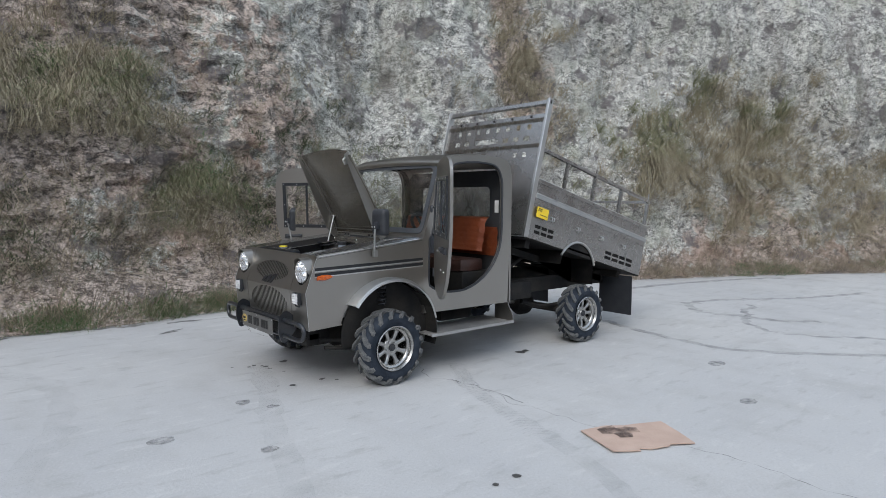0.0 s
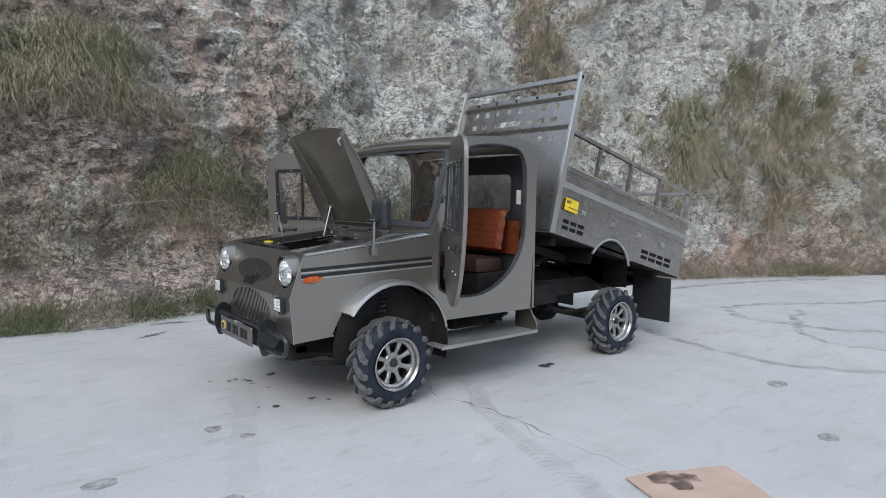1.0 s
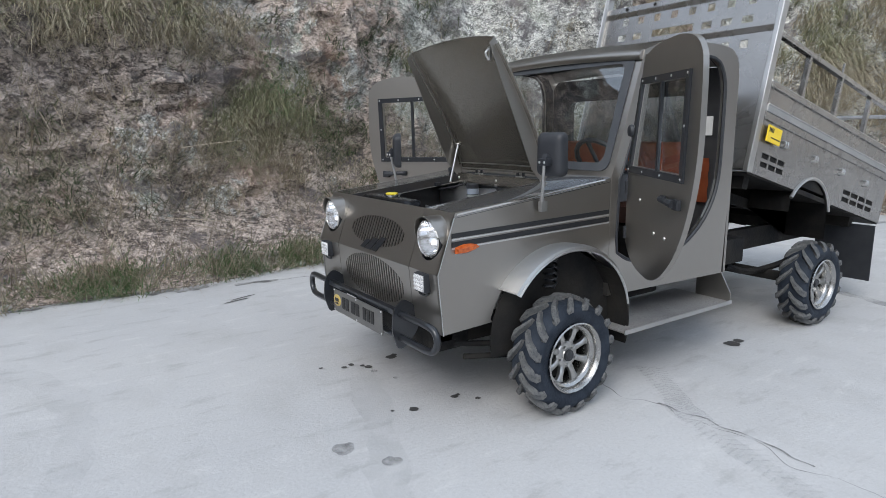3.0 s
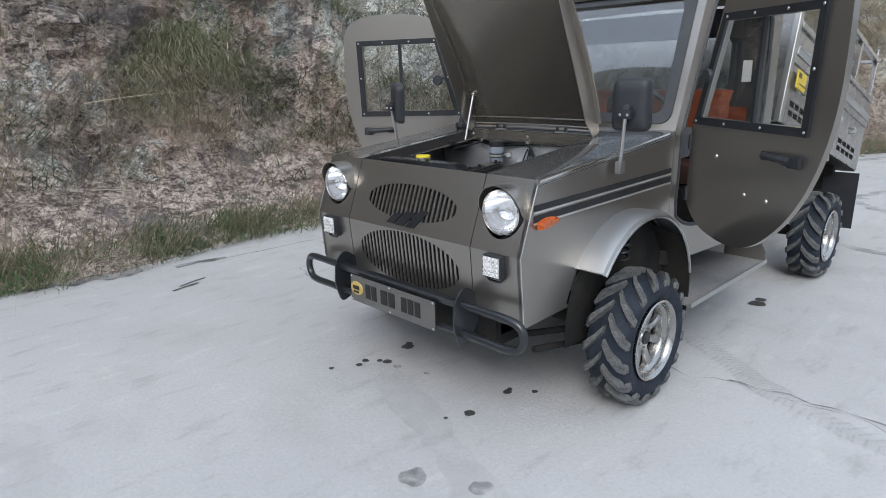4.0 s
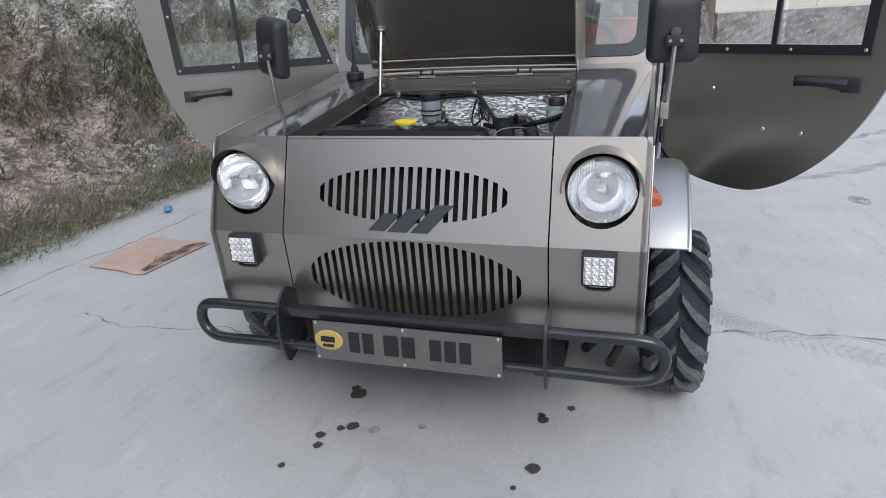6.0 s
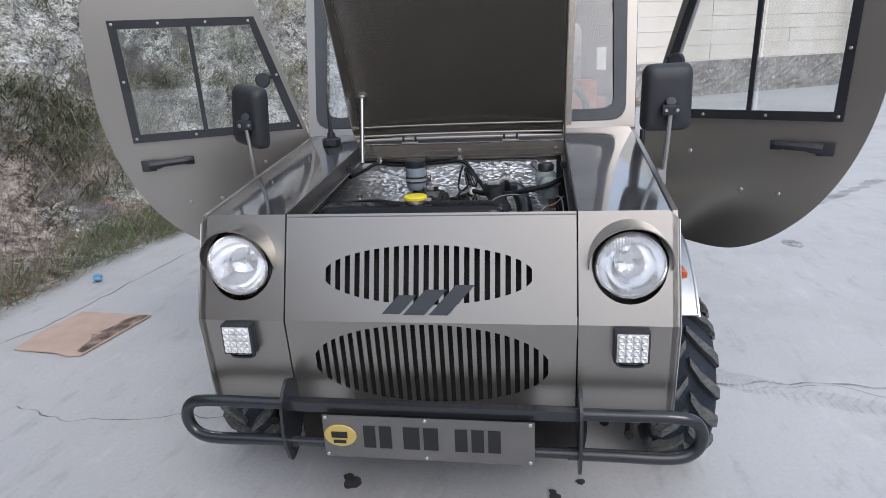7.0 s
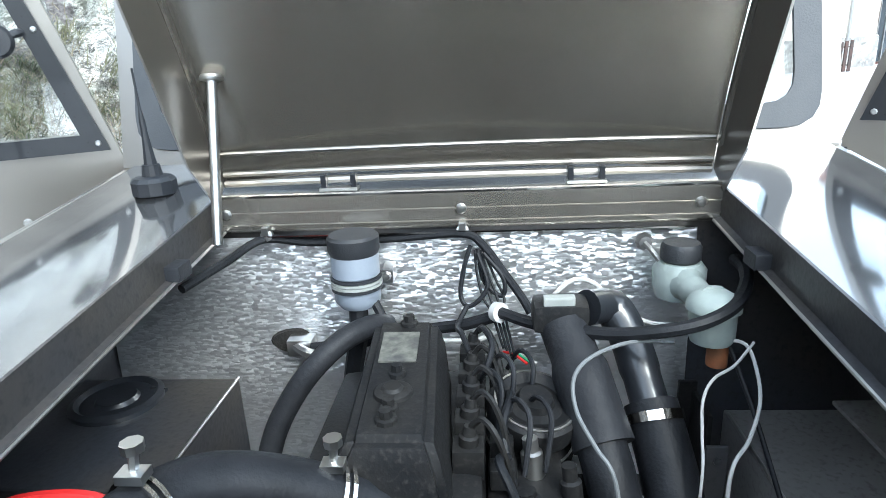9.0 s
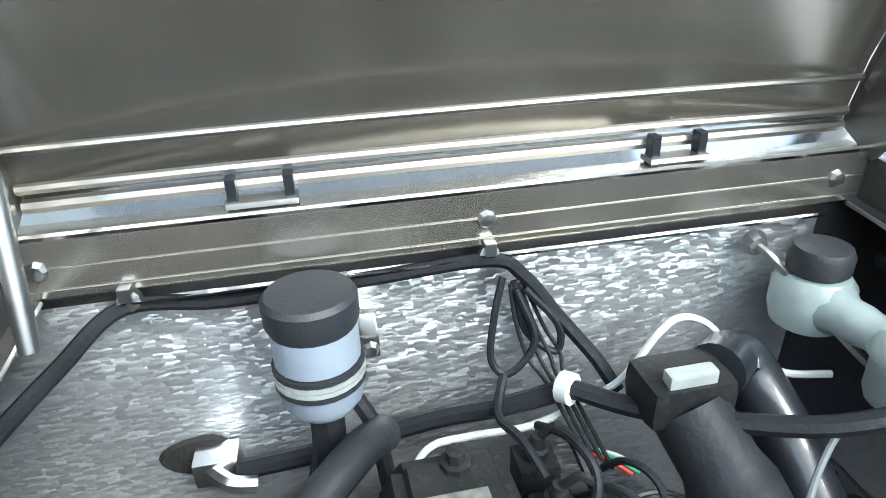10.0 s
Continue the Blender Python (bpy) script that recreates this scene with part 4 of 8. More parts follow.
hill_mat = material("wooded_hill", (0.055, 0.06, 0.04), 0.95, 0.0, (0.11, 0.095, 0.07), 0.09, 0.6, 0.8, fine=(0.03, 0.035, 0.022))
bm = bmesh.new()
rows = []
for i in range(121):
    a = radians(98 + 250 * i / 120)
    row = []
    for k in range(9):
        r = 70 + 14 * k
        h = (k / 8) ** 0.8 * (13 + 9 * noise.noise(Vector((math.cos(a) * 2.2, math.sin(a) * 2.2, 0.3))) + 3 * noise.noise(Vector((math.cos(a) * 14, math.sin(a) * 14, k))))
        # Unseen extra height at two bearings, added to darken side and front reflections.
        h *= 1 + 1.7 * math.exp(-((math.degrees(a) - 278) / 62) ** 4) + 1.5 * math.exp(-((math.degrees(a) - 178) / 38) ** 4)
        if k == 8:
            h *= 0.9
        row.append(bm.verts.new((r * math.cos(a), r * math.sin(a), h - 0.2 if k else -0.5)))
    rows.append(row)
for a, b in zip(rows, rows[1:]):
    for k in range(8):
        bm.faces.new((a[k], a[k + 1], b[k + 1], b[k]))
tagged(part("hills", bm, hill_mat, smooth=True), "dark wooded hills beyond the yard, raised out of view to darken reflections", "hill", kind="structure")

# ---- the tipper truck: x runs to its rear, its left side is at -y, the front axle stands at x = 0 ----
truck = new("tipper_truck")
tagged(truck, "brown-grey metallic tipper truck, bonnet and doors open, bed raised", "truck")


def side_y(x):
    """Half the width of the bonnet and cab at x."""
    return 0.591 + 0.032 * (min(x, 0.40) + 0.51)


def deck_z(x):
    return 0.953 + 0.107 * (x + 0.51)


# front face: an upper and a lower facet, each with an oval of slots in its middle
TOP, CREASE, FOOTLINE = (-0.51, 0.953), (-0.602, 0.700), (-0.578, 0.437)


def facet(a, b):
    """Placing for a facet that runs from a down to b: u to the truck's right, v up."""
    return frame_axes((b[0], 0, b[1]), (0, -1, 0), (a[0] - b[0], 0, a[1] - b[1])), math.hypot(a[0] - b[0], a[1] - b[1])


def slots(cv, hw, hh, count):
    out = []
    pitch = 2 * hw / count
    for i in range(count):
        u0, u1 = -hw + pitch * (i + 0.25), -hw + pitch * (i + 0.78)
        top = [(u, cv + hh * math.sqrt(max(0.02, 1 - (u / hw) ** 2))) for u in (u0, (u0 + u1) / 2, u1)]
        out.append([(u, 2 * cv - v) for u, v in top] + top[::-1])
    return out


for nm, a, b, cv, hw, hh, count in (("upper_grille", TOP, CREASE, 0.117, 0.262, 0.073, 21), ("lower_grille", CREASE, FOOTLINE, 0.146, 0.300, 0.113, 26)):
    m, h = facet(a, b)
    bm = bmesh.new()
    sheet(bm, [(-0.361, 0.0), (0.361, 0.0), (0.361, h), (-0.361, h)], slots(cv, hw, hh, count), -0.004, m)
    part(nm, bm, body_paint, truck, "brown-grey metallic grille panel with an oval of upright slots")
# Near-black sheets behind the slots stand in for the shade inside.
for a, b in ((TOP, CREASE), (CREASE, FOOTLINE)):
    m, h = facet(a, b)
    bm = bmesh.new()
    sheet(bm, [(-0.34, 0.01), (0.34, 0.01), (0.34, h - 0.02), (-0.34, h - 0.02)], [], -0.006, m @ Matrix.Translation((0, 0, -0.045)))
    part("grille_shade_sheet", bm, under_and_shade, truck)
bm = bmesh.new()
box(bm, (-0.513, -0.36, 0.925), (-0.506, 0.36, 0.948))
part("front_lip", bm, body_paint, truck)

for s in (1, -1):
    bm = bmesh.new()
    for a, b in ((TOP, CREASE), (CREASE, FOOTLINE)):
        m, h = facet(a, b)
        i0, i1 = 0.365, 0.593
        loop = [(i0 * -s, 0), (i1 * -s, 0), (i1 * -s, h), (i0 * -s, h)]
        if a is TOP:
            loop = [(i0 * -s, 0), (i1 * -s, 0), (i1 * -s, h - 0.02), ((i1 - 0.02) * -s, h), (i0 * -s, h)]
        hole = [(-s * 0.482 + 0.086 * math.cos(k * math.pi / 16), 0.1405 + 0.091 * math.sin(k * math.pi / 16)) for k in range(32)]
        sheet(bm, loop, [hole] if a is TOP else [], -0.006, m)
    part("front_cheek", bm, body_paint, truck)
    # Bright zinc tube puts the highlight on the bare panel edge.
    bm = bmesh.new()
    tube(bm, [(x - 0.001, s * 0.5945, z) for x, z in ((TOP[0] - 0.007, TOP[1] - 0.02), CREASE, FOOTLINE)], 0.0022, 6, 0)
    part("cheek_edge_highlight", bm, bolt_metal, truck, "bare edge of the front panel, its highlight a bright thin tube", smooth=True)

# bonnet sides: the deck beside the engine bay, the fender side with its wheel arch
def arc(cx, cz, r, a0, a1, n=14):
    return [(cx + r * math.cos(radians(a0 + (a1 - a0) * i / n)), cz + r * math.sin(radians(a0 + (a1 - a0) * i / n))) for i in range(n + 1)]


stripe_black = material("stripe_black", (0.012, 0.013, 0.015), 0.6, 0.0, (0.018, 0.019, 0.021), 10)
silver_tape = material("silver_tape", (0.62, 0.62, 0.61), 0.35, 0.6, (0.54, 0.54, 0.53), 8)
flare_metal = material("flare_metal", (0.47, 0.475, 0.475), 0.42, 0.9, (0.42, 0.425, 0.425), 4, 0.02, 200)
ARCH_C, ARCH_R = (0.055, 0.350), 0.402
for s in (1, -1):
    outline = [(-0.51, deck_z(-0.51)), CREASE, FOOTLINE, (-0.32, 0.452)]
    outline += arc(*ARCH_C, ARCH_R, 163, 20)
    outline += [(0.425, 0.466), (0.425, deck_z(0.37))]
    bm = bmesh.new()
    top = [bm.verts.new((x, s * side_y(x), z)) for x, z in outline]
    low = [bm.verts.new((x, s * (side_y(x) - 0.012), z)) for x, z in outline]
    k = len(outline)
    e = [bm.edges.new((top[i], top[(i + 1) % k])) for i in range(k)]
    bmesh.ops.triangle_fill(bm, use_beauty=True, edges=e)
    e = [bm.edges.new((low[i], low[(i + 1) % k])) for i in range(k)]
    bmesh.ops.triangle_fill(bm, use_beauty=True, edges=e)
    for i in range(k):
        bm.faces.new((top[i], top[(i + 1) % k], low[(i + 1) % k], low[i]))
    part("fender_side", bm, body_paint, truck)
    # deck
    bm = bmesh.new()
    xs = [-0.51, -0.3, -0.1, 0.1, 0.21, 0.42]
    for dz in (0, -0.006):
        rows = [[bm.verts.new((x, s * y, deck_z(x) + dz)) for y in (0.365, side_y(x) - 0.02, side_y(x) + 0.002)] for x in xs]
        for r in rows:
            r[2].co.z -= 0.016
        for a, b in zip(rows, rows[1:]):
            for j in range(2):
                bm.faces.new((a[j], a[j + 1], b[j + 1], b[j]))
    part("bonnet_deck", bm, deck_metal, truck, "satin steel deck beside the engine bay", smooth=True)
    # thin chrome tube added as the highlight along the deck edge
    bm = bmesh.new()
    tube(bm, [(x, s * (side_y(x) - 0.004), deck_z(x) - 0.009) for x in (-0.5, -0.1, 0.36)], 0.0055, 6, 3)
    part("edge_highlight", bm, chrome, truck, "bright chrome line standing for the deck edge highlight")
    # flare over the wheel
    bm = bmesh.new()
    pts = arc(ARCH_C[0], ARCH_C[1], 0.416, 144, 12, 22)
    ring = []
    for x, z in pts:
        d = Vector((x - ARCH_C[0], 0, z - ARCH_C[1])).normalized()
        y0, y1 = side_y(x) - 0.005, 0.722
        ring.append([bm.verts.new((x + d.x * q, s * y, z + d.z * q)) for q, y in ((0, y0), (0.004, y0 + 0.08), (-0.004, y1 - 0.01), (-0.022, y1), (-0.026, y1 - 0.004), (-0.012, y1 - 0.016), (-0.008, y0))])
    for a, b in zip(ring, ring[1:]):
        for j in range(7):
            bm.faces.new((a[j], a[(j + 1) % 7], b[(j + 1) % 7], b[j]))
    bm.faces.new(ring[0])
    bm.faces.new(ring[-1])
    part("wheel_arch_flare", bm, flare_metal, truck, "satin steel wheel arch flare", smooth=True)
    bm = bmesh.new()
    tube(bm, [(x - 0.02 * (x - ARCH_C[0]) / 0.416, s * 0.721, z - 0.02 * (z - ARCH_C[1]) / 0.416) for x, z in pts], 0.0045, 6, 0)
    part("flare_bead", bm, bolt_metal, truck, "bright rolled bead", smooth=True)
    bm = bmesh.new()
    tube(bm, [(pts[0][0] - 0.002, s * y, pts[0][1] + 0.002) for y in (side_y(pts[0][0]), 0.66, 0.718)], 0.0028, 6, 0)
    part("flare_end", bm, bolt_metal, truck, "bright cut end of the flare", smooth=True)
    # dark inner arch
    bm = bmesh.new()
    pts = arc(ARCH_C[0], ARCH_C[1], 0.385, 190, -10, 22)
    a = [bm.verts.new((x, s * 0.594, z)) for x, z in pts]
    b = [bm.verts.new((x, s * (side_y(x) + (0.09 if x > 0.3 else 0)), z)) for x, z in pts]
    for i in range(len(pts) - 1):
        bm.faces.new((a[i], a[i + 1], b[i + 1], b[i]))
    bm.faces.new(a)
    part("inner_arch", bm, under_and_shade, truck)
    # stripes along the side
    for z0, dz in ((0.872, 0.020), (0.836, 0.022)):
        bm = bmesh.new()
        v = []
        for x, t in ((-0.53, -0.004), (0.39, 0.022)):
            y = side_y(x) + 0.0025
            v += [bm.verts.new((x, s * y, z0 + t)), bm.verts.new((x, s * y, z0 + t - dz))]
        bm.faces.new((v[0], v[1], v[3], v[2]))
        ex = bmesh.ops.extrude_face_region(bm, geom=bm.faces[:])
        for q in ex["geom"]:
            if isinstance(q, bmesh.types.BMVert):
                q.co.y -= s * 0.0015
        part("side_stripe", bm, stripe_black, truck, "black pinstripe")
    for z0 in (0.849, 0.811):
        bm = bmesh.new()
        v = []
        for x, t in ((-0.53, -0.004), (0.39, 0.022)):
            y = side_y(x) + 0.0025
            v += [bm.verts.new((x, s * y, z0 + t)), bm.verts.new((x, s * y, z0 + t - 0.006))]
        bm.faces.new((v[0], v[1], v[3], v[2]))
        ex = bmesh.ops.extrude_face_region(bm, geom=bm.faces[:])
        for q in ex["geom"]:
            if isinstance(q, bmesh.types.BMVert):
                q.co.y -= s * 0.0015
        part("side_stripe", bm, silver_tape, truck, "thin silver pinstripe")
    bm = bmesh.new()
    tube(bm, [(0.0 + 0.028 * math.cos(k * 0.7), s * 0.627 + 0.028 * math.sin(k * 0.7), 0.56 + 0.0032 * k) for k in range(58)], 0.005, 6, 0)
    part("coil_spring", bm, black_paint, truck, "black coil spring", smooth=True)
    # indicator
    bm = bmesh.new()
    x0 = -0.515
    rows = []
    for k in range(9):
        t = k / 8
        x = x0 + 0.125 * t
        hh = 0.021 * (math.sin(math.pi * min(1, 0.16 + t * 0.84)) ** 0.7 if t < 1 else 0.02)
        y = side_y(x) + 0.002
        z = 0.795 + 0.008 * t
        rows.append([bm.verts.new((x, s * y, z - hh)), bm.verts.new((x, s * (y + 0.028 * (1 - t * 0.8)), z - hh * 0.5)), bm.verts.new((x, s * (y + 0.028 * (1 - t * 0.8)), z + hh * 0.5)), bm.verts.new((x, s * y, z + hh))])
    for a, b in zip(rows, rows[1:]):
        for j in range(4):
            bm.faces.new((a[j], a[(j + 1) % 4], b[(j + 1) % 4], b[j]))
    bm.faces.new(rows[0])
    bm.faces.new(rows[-1])
    part("indicator_lamp", bm, amber, truck, "amber side indicator lamp", smooth=True)

# headlamps and square work lamps
reflector = material("lamp_reflector", (0.93, 0.94, 0.95), 0.10, 1.0, (0.88, 0.89, 0.91), 14, 0.05, 30, stretch=(1, 1.6, 0.25))


def ribbed_lens():
    """Pressed glass: half clear, half silvered by its upright ribs."""
    m = bpy.data.materials.new("ribbed_lens")
    m.use_nodes = True
    n, l = m.node_tree.nodes, m.node_tree.links
    b = n["Principled BSDF"]
    b.inputs["Base Color"].default_value = (0.92, 0.93, 0.95, 1)
    b.inputs["Metallic"].default_value = 0.55
    b.inputs["Roughness"].default_value = 0.22
    pos = n.new("ShaderNodeTexCoord")
    wave = n.new("ShaderNodeTexWave")
    wave.bands_direction = "Y"
    wave.inputs["Scale"].default_value = 48
    wave.inputs["Distortion"].default_value = 0.6
    wave.inputs["Detail"].default_value = 1.0
    l.new(pos.outputs["Object"], wave.inputs["Vector"])
    bp = n.new("ShaderNodeBump")
    bp.inputs["Strength"].default_value, bp.inputs["Distance"].default_value = 0.5, 0.004
    l.new(wave.outputs["Fac"], bp.inputs["Height"])
    l.new(bp.outputs["Normal"], b.inputs["Normal"])
    clear = n.new("ShaderNodeBsdfTransparent")
    mix = n.new("ShaderNodeMixShader")
    mix.inputs["Fac"].default_value = 0.32
    l.new(clear.outputs["BSDF"], mix.inputs[1])
    l.new(b.outputs["BSDF"], mix.inputs[2])
    l.new(mix.outputs["Shader"], n["Material Output"].inputs["Surface"])
    return m


lens_ribbed = ribbed_lens()
led_white = material("led_face", (0.80, 0.80, 0.80), 0.25, 0.3, (0.6, 0.6, 0.6), 40)
for s in (1, -1):
    c = Vector((-0.535, s * 0.482, 0.838))
    lamp = new("headlamp")
    lamp.parent = truck
    bm = bmesh.new()
    lathe(bm, [(0.0835, 0.036), (0.0855, 0.032), (0.086, -0.01), (0.074, -0.01), (0.076, 0.018), (0.0815, 0.030)], c, (-1, 0, 0), 40, close=True)
    part("headlamp_ring", bm, black_paint, lamp, "black lamp bucket", smooth=True)
    # visor over the top
    bm = bmesh.new()
    rows = []
    for i in range(21):
        a = radians(-8 + 196 * i / 20)
        grow = math.sin(math.pi * i / 20) ** 0.6
        rows.append([bm.verts.new((c.x - q, c.y + r * math.cos(a), c.z + r * math.sin(a))) for q, r in ((-0.03, 0.0965), (0.030 + 0.036 * grow, 0.0965), (0.030 + 0.036 * grow, 0.0940), (-0.03, 0.0940))])
    for a, b in zip(rows, rows[1:]):
        for j in range(4):
            bm.faces.new((a[j], a[(j + 1) % 4], b[(j + 1) % 4], b[j]))
    bm.faces.new(rows[0])
    bm.faces.new(rows[-1])
    part("visor", bm, body_paint, lamp, "brown-grey visor over the lamp", smooth=True)
    bm = bmesh.new()
    lathe(bm, [(0.075, 0.034), (0.072, 0.018), (0.066, 0.0), (0.054, -0.020), (0.038, -0.035), (0.017, -0.042), (0.013, -0.042), (0.013, -0.006), (0.009, 0.0), (0, 0.001)], c, (-1, 0, 0), 36)
    part("reflector", bm, reflector, lamp, smooth=True)
    bm = bmesh.new()
    prof = [(0.076, 0.036), (0.074, 0.043), (0.062, 0.050), (0.043, 0.055), (0.022, 0.0585), (0, 0.059)]
    lathe(bm, prof, c, (-1, 0, 0), 44)
    part("lens", bm, lens_ribbed, lamp, "clear ribbed headlamp lens", smooth=True).visible_shadow = False
    bm = bmesh.new()
    lathe(bm, [(0.074, 0.038), (0.078, 0.045), (0.082, 0.040), (0.082, 0.022), (0.075, 0.022)], c, (-1, 0, 0), 40, close=True)
    part("bezel", bm, chrome, lamp, "chrome lamp bezel", smooth=True)
    fog = new("work_lamp")
    fog.parent = truck
    fx, fz = -0.586, 0.655
    yc = s * 0.485
    bm = bmesh.new()
    box(bm, (fx - 0.040, yc - 0.041, fz - 0.041), (fx - 0.008, yc + 0.041, fz + 0.041), 0.006)
    part("housing", bm, black_plastic, fog, smooth=True)
    bm = bmesh.new()
    box(bm, (fx - 0.043, yc - 0.035, fz - 0.035), (fx - 0.039, yc + 0.035, fz + 0.035), 0.001)
    part("led_plate", bm, led_white, fog)
    for i in range(4):
        for j in range(4):
            bm = bmesh.new()
            lathe(bm, [(0.0075, 0), (0.0085, 0.004), (0.006, 0.006), (0.0, 0.002)], (fx - 0.043, yc - 0.0255 + 0.017 * i, fz - 0.0255 + 0.017 * j), (-1, 0, 0), 10)
            part("led_optic", bm, led_white, fog, smooth=True)
    bm = bmesh.new()
    tube(bm, [(fx - 0.02, yc - 0.030, fz - 0.03), (fx - 0.02, yc - 0.028, fz - 0.052), (fx - 0.02, yc, fz - 0.056), (fx - 0.02, yc + 0.028, fz - 0.052), (fx - 0.02, yc + 0.030, fz - 0.03)], 0.005, 6, 4)
    part("bracket", bm, black_paint, fog)

# bumper of black tube
bump = new("bumper")
bump.parent = truck
bx = -0.665
bm = bmesh.new()
box(bm, (bx - 0.005, -0.37, 0.482), (bx + 0.025, 0.37, 0.509), 0.006)
part("crossbar", bm, black_paint, bump, smooth=True)
bm = bmesh.new()
tube(bm, [(bx + 0.012, -0.37, 0.385), (bx + 0.012, 0.37, 0.385)], 0.013, 12, 0)
part("lower_bar", bm, black_paint, bump, smooth=True)
for s in (1, -1):
    bm = bmesh.new()
    tube(bm, [(bx + 0.012, s * 0.34, 0.495), (bx + 0.012, s * 0.46, 0.495), (bx + 0.012, s * 0.58, 0.495), (bx + 0.018, s * 0.630, 0.480), (bx + 0.02, s * 0.648, 0.44),
              (bx + 0.018, s * 0.630, 0.40), (bx + 0.012, s * 0.58, 0.385), (bx + 0.012, s * 0.46, 0.385), (bx + 0.012, s * 0.34, 0.385)], 0.0155, 12, 4)
    part("side_loop", bm, black_paint, bump, "black tube loop", smooth=True)
    bm = bmesh.new()
    fin = round_poly([(-0.575, 0.52), (-0.64, 0.565), (-0.69, 0.52), (-0.70, 0.42), (-0.67, 0.33), (-0.62, 0.345), (-0.56, 0.42)], 0.03)
    sheet(bm, fin, [], 0.008, frame_axes((0, s * 0.365, 0), (1, 0, 0), (0, 0, 1)))
    part("bracket_plate", bm, black_paint, bump)
plate = new("number_plate")
plate.parent = truck
plate_metal = material("plate_steel", (0.20, 0.195, 0.185), 0.42, 0.7, (0.17, 0.165, 0.16), 12, 0.03, 200)
plate_ink = material("plate_ink", (0.012, 0.012, 0.012), 0.5)
px = -0.688
bm = bmesh.new()
box(bm, (px, -0.262, 0.371), (px + 0.004, 0.258, 0.487), 0.001)
part("plate", bm, plate_metal, plate, "brushed steel plate with dark bars")
for y0, w in ((0.155, 0.030), (0.115, 0.030), (0.055, 0.040), (0.005, 0.036), (-0.072, 0.030), (-0.112, 0.030), (-0.152, 0.030)):
    bm = bmesh.new()
    box(bm, (px - 0.0025, y0 - w, 0.402), (px - 0.0005, y0, 0.462), 0.0)
    part("bar", bm, plate_ink, plate)
bm = bmesh.new()
lathe(bm, [(0.0, 0.003), (0.04, 0.0028), (0.042, 0), (0, 0)], (px, 0.215, 0.432), (-1, 0, 0), 28)
for v in bm.verts:
    v.co.z = 0.432 + (v.co.z - 0.432) * 0.72
part("badge", bm, gold_badge, plate, "gold oval badge")
bm = bmesh.new()
box(bm, (px - 0.0055, 0.196, 0.428), (px - 0.003, 0.236, 0.444), 0.0)
box(bm, (px - 0.0055, 0.200, 0.413), (px - 0.003, 0.232, 0.421), 0.0)
part("badge_mark", bm, plate_ink, plate)
for y in (0.0, 0.25, -0.252):
    for z in (0.378, 0.481):
        bm = bmesh.new()
        bolt(bm, (px, y, z), (-1, 0, 0), 0.005, 0.003)
        part("screw", bm, bolt_metal, plate)

# emblem over the grille: plain dark slanted bars
m, h = facet(TOP, CREASE)
place = m @ Matrix.Translation((-0.002, 0.050, 0.002))


def slanted_bar(u, v, length, height, lean=0.35):
    k = lean * height / 2
    return [(u - length / 2 - k, v - height / 2), (u + length / 2 - k, v - height / 2), (u + length / 2 + k, v + height / 2), (u - length / 2 + k, v + height / 2)]


bm = bmesh.new()
sheet(bm, slanted_bar(0, 0, 0.052, 0.062, 0.9), [], 0.004, place)
emblem = part("emblem", bm, black_paint, truck, "dark cut-out emblem of plain slanted bars")
for u, v, length, height in ((0.066, 0.006, 0.046, 0.074), (-0.064, -0.006, 0.044, 0.046)):
    bm = bmesh.new()
    sheet(bm, slanted_bar(u, v, length, height, 0.9), [], 0.0036, place)
    part("emblem_bar", bm, black_paint, emblem)

